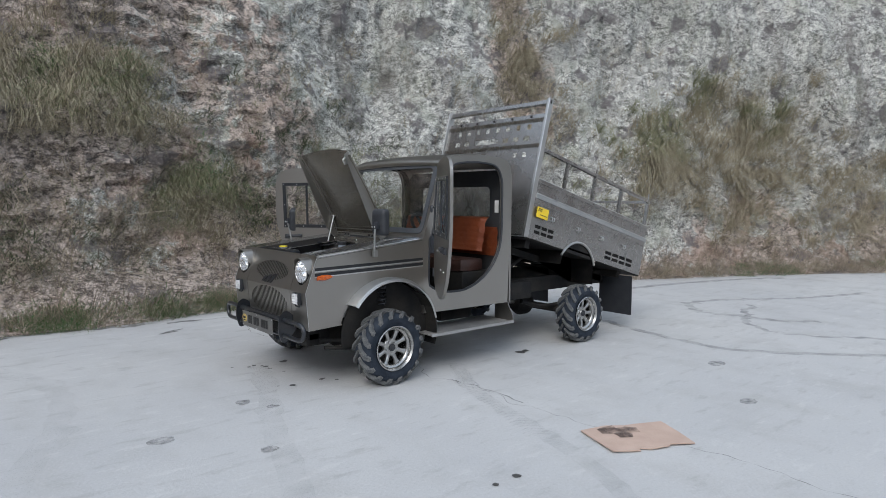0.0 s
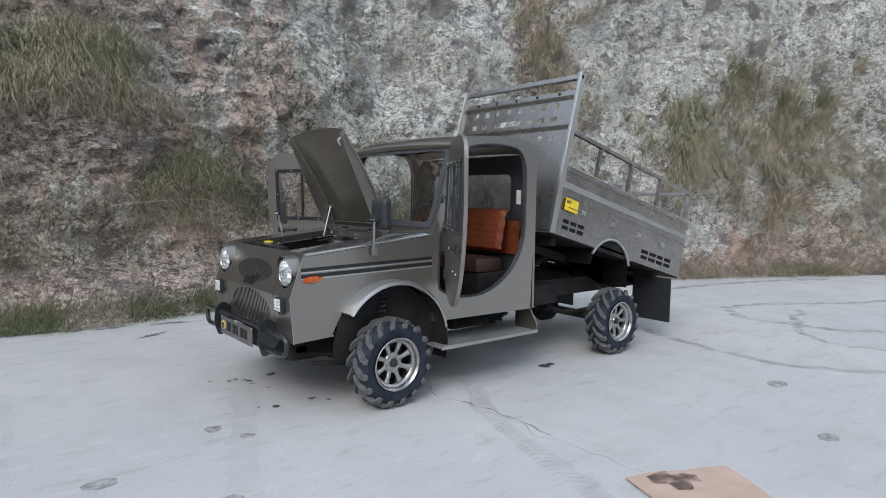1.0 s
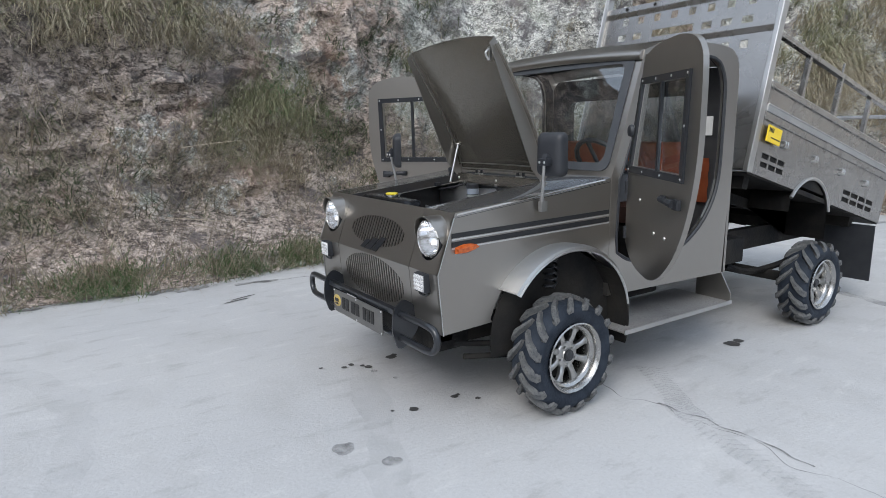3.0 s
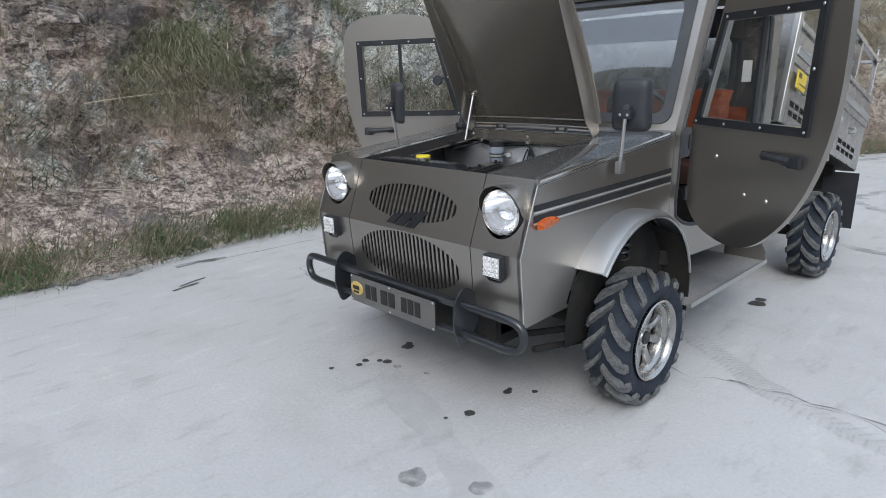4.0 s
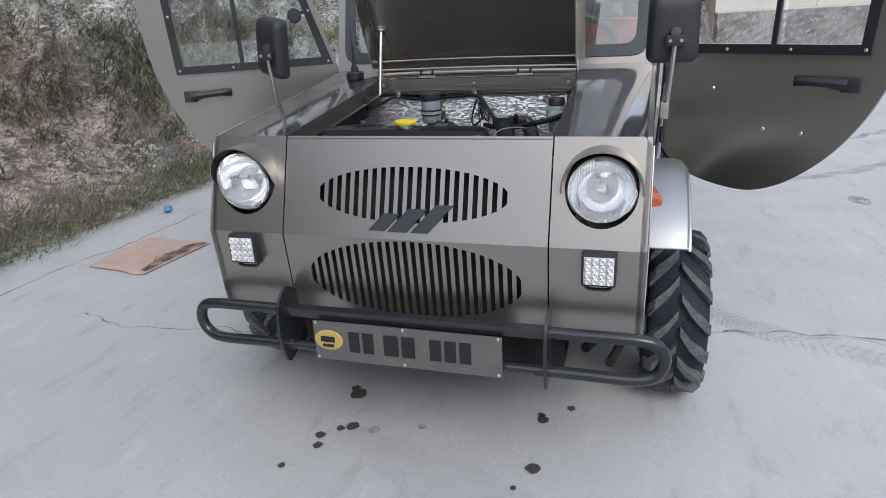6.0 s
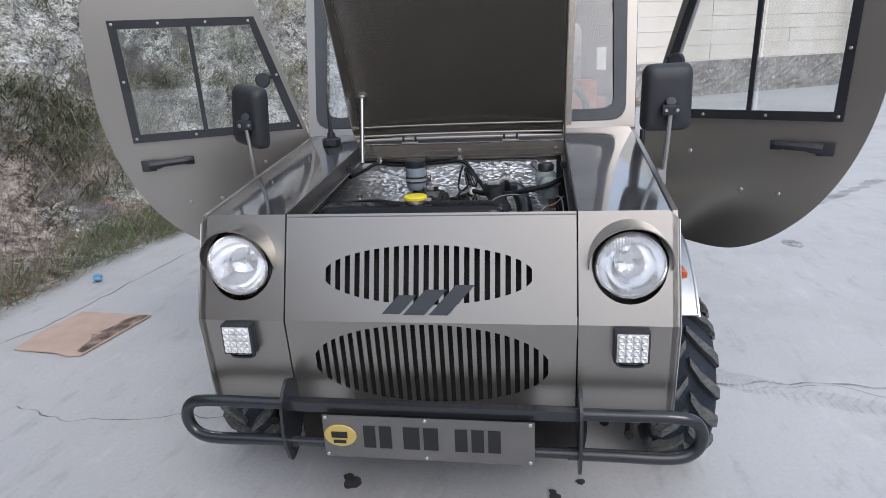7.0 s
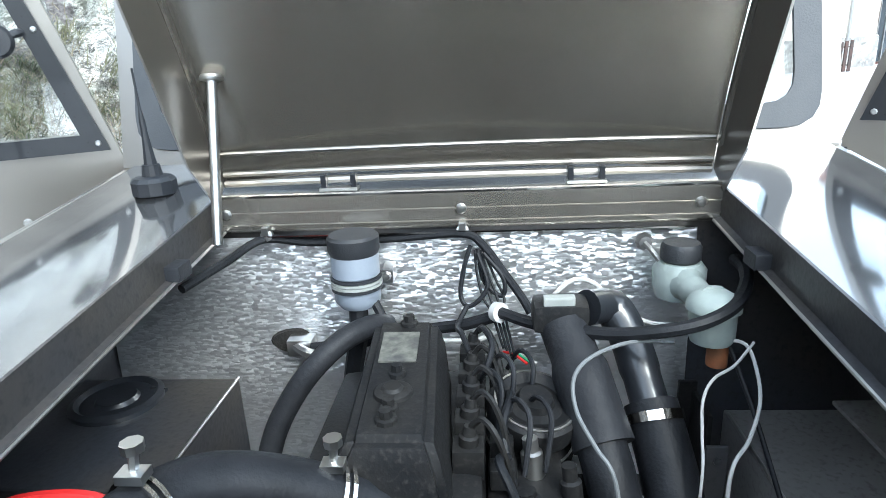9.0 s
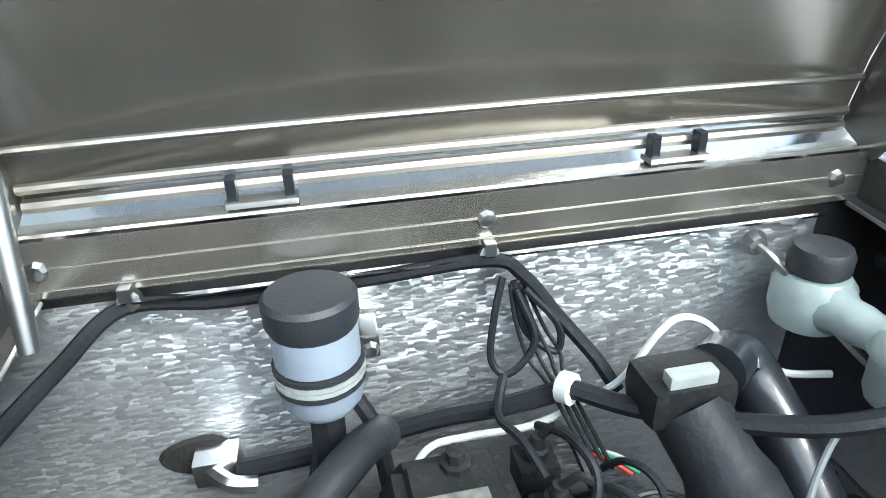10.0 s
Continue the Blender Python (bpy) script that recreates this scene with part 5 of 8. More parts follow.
# mirrors on stalks
for s in (1, -1):
    mir = new("wing_mirror")
    mir.parent = truck
    fx, fy, fz = -0.063, s * 0.634, 0.960
    jx, jy, jz = (-0.074, -0.650, 1.145) if s < 0 else (-0.112, 0.632, 1.147)
    bm = bmesh.new()
    tube(bm, [(fx, fy, fz - 0.02), (fx - 0.01, fy + s * 0.006, fz + 0.02), (jx, jy, jz)], 0.0075, 8, 4)
    part("stalk", bm, steel, mir, "thin steel mirror stalk", smooth=True)
    bm = bmesh.new()
    box(bm, (fx - 0.018, fy - 0.012, fz - 0.035), (fx + 0.018, fy + 0.012, fz + 0.012), 0.004)
    part("foot", bm, steel, mir, smooth=True)
    bm = bmesh.new()
    box(bm, (jx - 0.014, jy - 0.026, jz - 0.016), (jx + 0.024, jy + 0.026, jz + 0.014), 0.006)
    lathe(bm, [(0, 0.022), (0.014, 0.020), (0.019, 0.0), (0, 0)], (jx + 0.018, jy, jz + 0.014), (-1, 0, 0.5), 14)
    part("clamp", bm, black_plastic, mir, smooth=True)
    for dy in (-0.015, 0.015):
        bm = bmesh.new()
        bolt(bm, (jx - 0.014, jy + dy, jz - 0.002), (-1, 0, 0), 0.006, 0.005)
        part("clamp_bolt", bm, bolt_metal, mir)
    bm = bmesh.new()
    turn = pose(jx + 0.045, jy + 0.003, jz + 0.014, 0, 0, 8) if s < 0 else pose(jx + 0.052, jy + 0.012, jz + 0.004, 8, 0, -31)
    rows = []
    shape = round_poly([(-0.072, -0.079), (0.072, -0.079), (0.069, 0.113), (-0.069, 0.113)], 0.030, 6)
    for q, k in ((0.024, 1.0), (0.010, 1.01), (-0.002, 1.0), (-0.016, 0.93), (-0.024, 0.80), (-0.026, 0.5)):
        rows.append([bm.verts.new(turn @ Vector((q, u * k, (v - 0.017) * k + 0.017))) for u, v in shape])
    for a, b in zip(rows, rows[1:]):
        for j in range(len(shape)):
            bm.faces.new((a[j], a[(j + 1) % len(shape)], b[(j + 1) % len(shape)], b[j]))
    bm.faces.new(rows[0])
    bm.faces.new(rows[-1])
    part("mirror_housing", bm, black_plastic, mir, "black plastic mirror housing", smooth=True)
    bm = bmesh.new()
    box(bm, (0.0245, -0.058, -0.064), (0.026, 0.058, 0.098), 0.0, turn)
    part("mirror_glass", bm, chrome, mir)

# ---- bonnet lid, cab, doors ----
hood = new("bonnet_lid")
hood.parent = truck
HA, HB = Vector((0.224, 0, 1.047)), Vector((-0.118, 0, 1.700))
hv = (HB - HA).normalized()
hn = Vector((-hv.z, 0, hv.x)).normalized()
if hn.x > 0:
    hn = -hn
HL, HW = (HB - HA).length, 0.358


def lid_bow(t):
    """How far the lid bends back from a straight line."""
    return 0.034 * math.sin(math.pi * min(1.0, max(0.0, t)) ** 0.75)


bm = bmesh.new()
rows = []
for i in range(13):
    t = i / 12
    row = []
    for j in range(13):
        y = HW * (j / 6 - 1)
        crown = 0.028 * (1 - (y / HW) ** 2)
        d = HL * t + (0.018 * (1 - (y / HW) ** 2) if i == 12 else 0)
        p = HA + hv * d - hn * (crown + lid_bow(t))
        row.append(bm.verts.new((p.x, y, p.z)))
    rows.append(row)
for a, b in zip(rows, rows[1:]):
    for j in range(12):
        bm.faces.new((a[j], a[j + 1], b[j + 1], b[j]))
bmesh.ops.solidify(bm, geom=bm.faces[:], thickness=0.004)
part("lid_panel", bm, hood_under, hood, "brown-grey underside of the raised bonnet lid", smooth=True)
for s in (1, -1):
    bm = bmesh.new()
    m = frame_axes((HA.x, s * (HW + 0.001), HA.z), hv, hn)
    sheet(bm, [(HL * k / 12, -lid_bow(k / 12)) for k in range(13)] + [(HL - 0.012, 0.040), (0.09, 0.075), (0.0, 0.05)], [], 0.003, m)
    part("lid_flange", bm, body_paint, hood, "brown-grey bonnet lid flange")
    bm = bmesh.new()
    m = frame_axes((HA.x, s * (HW - 0.004), HA.z), hv, hn)
    sheet(bm, [(HL * (0.06 + 0.075 * k), 0.012 - lid_bow(0.06 + 0.075 * k)) for k in range(13)] + [(HL * (0.06 + 0.075 * k), 0.02 - lid_bow(0.06 + 0.075 * k)) for k in range(12, -1, -1)], [], -s * 0.03, m)
    part("lid_stiffener", bm, hood_under, hood)
for d, r in ((0.003, 0.006), (0.017, 0.0045), (0.049, 0.0035)):
    bm = bmesh.new()
    p = [HA + hv * (d + 0.018 * (1 - (j / 4 - 1) ** 2) * (1 if d > 0.05 else 0.2)) + hn * (0.006 - lid_bow(d / HL)) + Vector((0, (j / 4 - 1) * (HW - 0.004), 0)) for j in range(9)]
    tube(bm, p, r, 8, 2)
    part("lid_rib", bm, body_paint, hood, "bright folded rib", smooth=True)

bm = bmesh.new()
p = HA + hv * (HL - 0.07) + hn * 0.012
box(bm, (p.x - 0.012, -0.315, p.z - 0.03), (p.x + 0.004, -0.295, p.z + 0.03), 0.003)
tube(bm, [(p.x - 0.012, -0.305, p.z + 0.02), (p.x - 0.03, -0.305, p.z), (p.x - 0.012, -0.305, p.z - 0.03)], 0.005, 6, 4)
part("lid_catch", bm, bolt_metal, hood, "bright lid catch", smooth=True)
# prop rod
prop = new("prop_rod")
prop.parent = truck
bm = bmesh.new()
tube(bm, [(0.112, 0.331, 0.985), (0.170, 0.330, 1.200)], 0.007, 10, 0)
part("rod", bm, bolt_metal, prop, "bright steel prop rod", smooth=True)
bm = bmesh.new()
lathe(bm, [(0, 0.008), (0.014, 0.007), (0.016, 0.003), (0.015, 0), (0.0, -0.002)], (0.170, 0.330, 1.200), (0.2, 0, 1), 14)
part("rod_head", bm, bolt_metal, prop, smooth=True)

# cab shell: its sides spread towards the rear
CY = 0.62


def cab_y(x):
    return 0.62 + 0.0955 * (x - 0.39)


def cab_side(s):
    """Placing for outlines in (x, z) on a cab side; the thickness goes inwards."""
    return Matrix(((1, 0, 0, 0), (s * 0.0955, 0, -s, s * cab_y(0)), (0, 1, 0, 0), (0, 0, 0, 1)))


CAB = [(0.40, 0.456), (1.258, 0.468)] + [(1.279, 1.05), (1.285, 1.54)] + arc(1.170, 1.58, 0.115, 0, 70, 5) + [(1.12, 1.702), (0.93, 1.712), (0.68, 1.690), (0.585, 1.652), (0.40, deck_z(0.40))]
OPENING = [(0.455, 0.672), (0.52, 0.632), (0.60, 0.611), (0.70, 0.605), (0.81, 0.614), (0.92, 0.655), (1.013, 0.717), (1.09, 0.795), (1.149, 0.893), (1.18, 1.0), (1.189, 1.12), (1.189, 1.46),
           (1.178, 1.53), (1.150, 1.592), (1.09, 1.634), (0.92, 1.650), (0.74, 1.636), (0.67, 1.606), (0.63, 1.54), (0.47, 1.07), (0.455, 1.02), (0.447, 0.74)]
for s in (1, -1):
    bm = bmesh.new()
    sheet(bm, CAB, [OPENING], 0.028, cab_side(s))
    part("cab_side", bm, body_paint, truck, "brown-grey metallic cab side with a rounded door opening")
    bm = bmesh.new()
    tube(bm, [cab_side(s) @ Vector((x, z, 0.004)) for x, z in OPENING], 0.010, 6, 2, closed=True)
    part("door_seal", bm, black_plastic, truck, "black rubber door seal", smooth=True)
# roof
bm = bmesh.new()
xs = [0.585, 0.68, 0.8, 0.93, 1.12, 1.21, 1.285]
zs = [1.652, 1.690, 1.703, 1.712, 1.702, 1.688, 1.60]
rows = []
for x, z in zip(xs, zs):
    rows.append([bm.verts.new((x, cab_y(x) * (j / 6 - 1), z + 0.022 * (1 - (j / 6 - 1) ** 2))) for j in range(13)])
for a, b in zip(rows, rows[1:]):
    for j in range(12):
        bm.faces.new((a[j], a[j + 1], b[j + 1], b[j]))
bmesh.ops.solidify(bm, geom=bm.faces[:], thickness=0.02)
part("roof", bm, body_paint, truck, "brown-grey cab roof", smooth=True)
bm = bmesh.new()
rows = []
for j in range(13):
    y = (cab_y(0.585) - 0.004) * (j / 6 - 1)
    z = 1.652 + 0.022 * (1 - (j / 6 - 1) ** 2)
    rows.append([bm.verts.new((0.592 - 0.040 * math.sin(radians(q)), y, z - 0.030 + 0.032 * math.cos(radians(q)))) for q in (-60, -30, 0, 20, 40, 60, 80, 100, 125)])
for a, b in zip(rows, rows[1:]):
    for j in range(8):
        bm.faces.new((a[j], a[j + 1], b[j + 1], b[j]))
bm.faces.new(rows[0])
bm.faces.new(rows[-1])
part("roof_lip", bm, body_paint, truck, "rounded front edge of the roof", smooth=True)
# windscreen frame
grey_rubber = material("grey_rubber", (0.045, 0.05, 0.058), 0.55, 0.0, (0.06, 0.064, 0.07), 12, 0.08, 300)
WA, WB = Vector((0.398, 0, 1.048)), Vector((0.585, 0, 1.655))
wv = (WB - WA)
WH = wv.length
m = frame_axes(WA, (0, -1, 0), wv)
bm = bmesh.new()
sheet(bm, [(-CY, 0), (CY, 0), (CY + 0.018, WH), (-CY - 0.018, WH)], [round_poly([(-0.562, 0.052), (0.562, 0.052), (0.562, WH - 0.045), (-0.562, WH - 0.045)], 0.07)], -0.03, m)
part("windscreen_frame", bm, body_paint, truck)
bm = bmesh.new()
sheet(bm, round_poly([(-0.590, 0.028), (0.590, 0.028), (0.600, WH - 0.012), (-0.600, WH - 0.012)], 0.06),
      [round_poly([(-0.548, 0.070), (0.548, 0.070), (0.548, WH - 0.062), (-0.548, WH - 0.062)], 0.05)], 0.006, m)
part("windscreen_seal", bm, grey_rubber, truck, "black windscreen rubber", smooth=False)
bm = bmesh.new()
sheet(bm, round_poly([(-0.556, 0.060), (0.556, 0.060), (0.556, WH - 0.053), (-0.556, WH - 0.053)], 0.05), [], -0.004, m @ Matrix.Translation((0, 0, -0.012)))
part("windscreen", bm, screen_glass, truck, "clear windscreen glass").visible_shadow = False
bm = bmesh.new()
sheet(bm, [(-CY, 0.0), (CY, 0.0), (CY, -0.52), (-CY, -0.52)], [], -0.02, frame_axes((0.43, 0, 1.02), (0, -1, 0), (0, 0, 1)))
part("bulkhead", bm, under_and_shade, truck)
# cowl under the windscreen, between deck and screen
bm = bmesh.new()
v = [bm.verts.new(p) for p in ((0.20, -0.365, deck_z(0.2)), (0.20, 0.365, deck_z(0.2)), (0.40, 0.365, deck_z(0.40)), (0.40, -0.365, deck_z(0.40)))]
bm.faces.new(v)
ex = bmesh.ops.extrude_face_region(bm, geom=bm.faces[:])
for q in ex["geom"]:
    if isinstance(q, bmesh.types.BMVert):
        q.co.z -= 0.006
part("cowl", bm, deck_metal, truck, "satin steel cowl under the windscreen")
# rear wall with its window
bm = bmesh.new()
rw = round_poly([(-0.50, 1.155), (0.50, 1.155), (0.50, 1.475), (-0.50, 1.475)], 0.06)
RY = cab_y(1.275) - 0.004
sheet(bm, [(-RY, 0.468), (RY, 0.468), (RY, 1.56), (RY - 0.06, 1.60), (-RY + 0.06, 1.60), (-RY, 1.56)], [rw], -0.02, frame_axes((1.278, 0, 0), (0, -1, 0), (0, 0, 1)))
part("rear_wall", bm, body_paint, truck)
bm = bmesh.new()
sheet(bm, round_poly([(-0.515, 1.14), (0.515, 1.14), (0.515, 1.49), (-0.515, 1.49)], 0.07), [round_poly([(-0.485, 1.17), (0.485, 1.17), (0.485, 1.46), (-0.485, 1.46)], 0.05)], 0.03, frame_axes((1.283, 0, 0), (0, 1, 0), (0, 0, 1)) @ Matrix.Translation((0, 0, -0.032)))
part("rear_window_seal", bm, black_plastic, truck)
bm = bmesh.new()
sheet(bm, round_poly([(-0.49, 1.165), (0.49, 1.165), (0.49, 1.465), (-0.49, 1.465)], 0.05), [], 0.004, frame_axes((1.266, 0, 0), (0, 1, 0), (0, 0, 1)))
part("rear_window", bm, glass, truck).visible_shadow = False
# dark lining of the cab
lining = material("black_lining", (0.022, 0.023, 0.026), 0.7, 0.0, (0.034, 0.034, 0.036), 9, 0.2, 150)
for s in (1, -1):
    bm = bmesh.new()
    sheet(bm, [(0.47, 0.48), (1.24, 0.48), (1.255, 1.05), (1.255, 1.54), (1.20, 1.62), (0.93, 1.685), (0.70, 1.668), (0.61, 1.63), (0.45, 1.06)], [OPENING], 0.006, cab_side(s) @ Matrix.Translation((0, 0, 0.0285)))
    part("side_lining", bm, lining, truck, "black inner lining")
bm = bmesh.new()
sheet(bm, [(-RY + 0.04, 0.478), (RY - 0.04, 0.478), (RY - 0.04, 1.55), (RY - 0.09, 1.60), (-RY + 0.09, 1.60), (-RY + 0.04, 1.55)], [rw], -0.006, frame_axes((1.252, 0, 0), (0, -1, 0), (0, 0, 1)))
part("rear_lining", bm, lining, truck, "black inner lining")
bm = bmesh.new()
rows = []
for x, z in zip(xs[:-1], zs[:-1]):
    rows.append([bm.verts.new((x + 0.01, (cab_y(x) - 0.04) * (j / 6 - 1), z - 0.03 + 0.022 * (1 - (j / 6 - 1) ** 2))) for j in range(13)])
for a, b in zip(rows, rows[1:]):
    for j in range(12):
        bm.faces.new((a[j], a[j + 1], b[j + 1], b[j]))
bmesh.ops.solidify(bm, geom=bm.faces[:], thickness=0.005)
part("headliner", bm, lining, truck, "black headliner", smooth=True)
bm = bmesh.new()
rows = []
for i in range(20):
    row = []
    for j in range(60):
        y, z = -0.60 + 1.20 * j / 59, 0.86 + 0.25 * i / 19
        row.append(bm.verts.new((1.236 - 0.008 * abs(math.sin((y + z) * 34)) * abs(math.sin((y - z) * 34)), y, z)))
    rows.append(row)
for a, b in zip(rows, rows[1:]):
    for j in range(59):
        bm.faces.new((a[j], a[j + 1], b[j + 1], b[j]))
bmesh.ops.solidify(bm, geom=bm.faces[:], thickness=-0.008)
part("rear_upholstery", bm, leather, truck, "quilted tan leather panel on the rear wall", smooth=True)
# floor of the cab
bm = bmesh.new()
box(bm, (0.43, -0.60, 0.455), (1.27, 0.60, 0.475))
part("cab_floor", bm, under_and_shade, truck)

# doors: the outline of the opening with a small overlap
def door(s, angle):
    d = new("door")
    d.parent = truck
    d["label"] = "open brown-grey door with a sliding window in a bolted black frame"
    hinge = Vector((0.468, -0.661, 0) if s < 0 else (0.445, 0.640, 0))
    a = radians(angle)
    u = Vector((math.cos(a), s * math.sin(a), 0))
    w = Vector((-u.y * s, u.x * s, 0))  # outward face
    m = Matrix(((u.x, 0, -w.x, hinge.x), (u.y, 0, -w.y, hinge.y), (0, 1, 0, 0), (0, 0, 0, 1)))
    mid = 0.018 if s < 0 else 0.0
    outline = [(0.0, 0.74), (0.05, 0.685), (0.12, 0.645), (0.22, 0.622), (0.32, 0.616), (0.40, 0.636), (0.48, 0.682), (0.57, 0.765), (0.64, 0.865), (0.69, 0.975), (0.725, 1.10), (0.742, 1.25), (0.738, 1.50),
               (0.715, 1.57), (0.66, 1.612), (0.56, 1.634), (0.45, 1.637), (0.30, 1.627), (0.19, 1.600), (0.150, 1.56), (0.012, 1.09), (0.0, 1.04)]
    win = [(0.022, 1.078), (0.640, 1.072), (0.655, 1.498), (0.158, 1.502)]
    hole = [(0.066, 1.108), (0.612, 1.102), (0.626, 1.470), (0.176, 1.474)]
    outline = [(p.x, p.y) for p in smooth_path([Vector((x, y, 0)) for x, y in outline], 3)]
    bm = bmesh.new()
    sheet(bm, outline, [hole], 0.022, m)
    part("door_skin", bm, body_paint, d)
    bm = bmesh.new()
    sheet(bm, win, [hole], 0.012, m @ Matrix.Translation((0, 0, -0.012)))
    part("window_frame", bm, black_paint, d, "black bolted window frame")
    bm = bmesh.new()
    sheet(bm, [(0.375 - mid, 1.104), (0.391 - mid, 1.104), (0.398 - mid, 1.472), (0.382 - mid, 1.472)], [], 0.014, m @ Matrix.Translation((0, 0, -0.006)))
    part("window_divider", bm, black_paint, d)
    for k, pts in enumerate(([(0.066, 1.108), (0.38, 1.105), (0.387, 1.472), (0.176, 1.474)], [(0.386, 1.105), (0.612, 1.102), (0.626, 1.47), (0.393, 1.472)])):
        bm = bmesh.new()
        sheet(bm, pts, [], 0.004, m @ Matrix.Translation((0, 0, 0.002 + 0.007 * k)))
        part("window_pane", bm, glass, d).visible_shadow = False
    face = m.to_3x3() @ Vector((0, 0, -1))
    near = -0.03 if s < 0 else 0.0
    for p in ((0.04, 1.092), (0.22, 1.090), (0.42, 1.089), (0.626, 1.087), (0.634, 1.29), (0.641, 1.485), (0.49, 1.486), (0.33, 1.487), (0.18, 1.488), (0.10, 1.29)):
        bm = bmesh.new()
        bolt(bm, m @ Vector((p[0], p[1], -0.012)), face, 0.0055, 0.003)
        part("frame_screw", bm, bolt_metal, d)
    for p in ((0.180, 0.960), (0.362, 0.834), (0.48, 0.830)):
        bm = bmesh.new()
        bolt(bm, m @ Vector((p[0], p[1], 0)), face, 0.008, 0.005)
        part("door_bolt", bm, bolt_metal, d)
    bm = bmesh.new()
    lathe(bm, [(0, 0.012), (0.024, 0.011), (0.028, 0.004), (0.028, -0.004), (0, -0.004)], m @ Vector((0.155 + near, 1.272, -0.034)), face, 20)
    tube(bm, [m @ Vector((0.12 + near, 1.285, -0.012)), m @ Vector((0.125 + near, 1.283, -0.03)), m @ Vector((0.15 + near, 1.275, -0.032))], 0.007, 8, 3)
    part("blind_spot_mirror", bm, black_plastic, d, "small round black mirror", smooth=True)
    bm = bmesh.new()
    tube(bm, [m @ Vector(q) for q in ((0.452, 0.993, -0.004), (0.472, 0.996, -0.024), (0.552, 0.992, -0.026), (0.597, 0.988, -0.022))], [0.013, 0.013, 0.013, 0.017, 0.017], 8, 4)
    for lo, hi in (((0.442, 0.978, -0.014), (0.477, 1.010, 0.0)), ((0.577, 0.965, -0.020), (0.627, 1.008, 0.0))):
        bb = bmesh.new()
        box(bb, lo, hi, 0.006, m)
        tmp = bpy.data.meshes.new("tmp")
        bb.to_mesh(tmp)
        bb.free()
        bm.from_mesh(tmp)
        bpy.data.meshes.remove(tmp)
    part("door_handle", bm, black_plastic, d, "black pull handle", smooth=True)
    for z in (0.78, 1.0):
        bm = bmesh.new()
        tube(bm, [(hinge.x, hinge.y, z - 0.03), (hinge.x, hinge.y, z + 0.03)], 0.010, 10, 0)
        part("hinge", bm, black_plastic, d, smooth=True)


door(-1, 121.8)
door(1, 118)

# seats, wheel and dash seen through the openings
seat = new("bench_seat")
seat.parent = truck
bm = bmesh.new()
box(bm, (0.86, -0.54, 0.74), (1.12, 0.54, 0.845), 0.035)
part("seat_cushion", bm, dark_leather, seat, "dark brown leather seat cushion", smooth=True)
for y0, y1 in ((-0.55, -0.02), (0.02, 0.55)):
    bm = bmesh.new()
    m = pose(1.12, 0, 0.90, 0, 10, 0)
    rows = []
    for i in range(22):
        rows.append([])
        for j in range(16):
            y = y0 + (y1 - y0) * j / 15
            z = 0.30 * i / 21
            q = 0.012 * (abs(math.sin((y * 1.0 + z) * 34)) * abs(math.sin((y - z) * 34)))
            edge = 0.03 * (max(0, abs(j - 7.5) - 6) / 1.5) ** 2 + 0.03 * (max(0, i - 19) / 2) ** 2
            rows[-1].append(bm.verts.new(m @ Vector((-0.05 - q + edge, y, z))))
    for a, b in zip(rows, rows[1:]):
        for j in range(15):
            bm.faces.new((a[j], a[j + 1], b[j + 1], b[j]))
    bmesh.ops.solidify(bm, geom=bm.faces[:], thickness=-0.06)
    part("backrest", bm, leather, seat, "quilted tan leather backrest", smooth=True)
bm = bmesh.new()
box(bm, (0.88, -0.54, 0.48), (1.20, 0.54, 0.74), 0.02)
part("seat_base", bm, under_and_shade, seat)
steer = new("steering_wheel")
steer.parent = truck
ax = Vector((0.62, 0, 0.5)).normalized()
cen = Vector((0.70, -0.30, 1.09))
u = ax.orthogonal().normalized()
w = ax.cross(u)
bm = bmesh.new()
tube(bm, [cen + 0.17 * (math.cos(k * math.pi / 10) * u + math.sin(k * math.pi / 10) * w) for k in range(20)], 0.014, 8, 0, closed=True)
part("rim", bm, black_plastic, steer, smooth=True)
bm = bmesh.new()
for k in (0, 1, 2):
    a = k * 2.094 + 0.5
    tube(bm, [cen - ax * 0.03, cen + 0.165 * (math.cos(a) * u + math.sin(a) * w)], 0.012, 6, 0)
tube(bm, [cen - ax * 0.02, cen - ax * 0.45], 0.02, 8, 0)
part("spokes", bm, black_plastic, steer, smooth=True)
bm = bmesh.new()
box(bm, (0.42, -0.62, 0.92), (0.58, 0.62, 1.06), 0.03)
part("dashboard", bm, black_plastic, truck, smooth=True)
bm = bmesh.new()
box(bm, (1.240, -0.60, 1.235), (1.246, -0.555, 1.34), 0.002)
part("paper_tag", bm, material("white_paper", (0.75, 0.75, 0.73), 0.7), truck, "white paper tag on the rear wall")

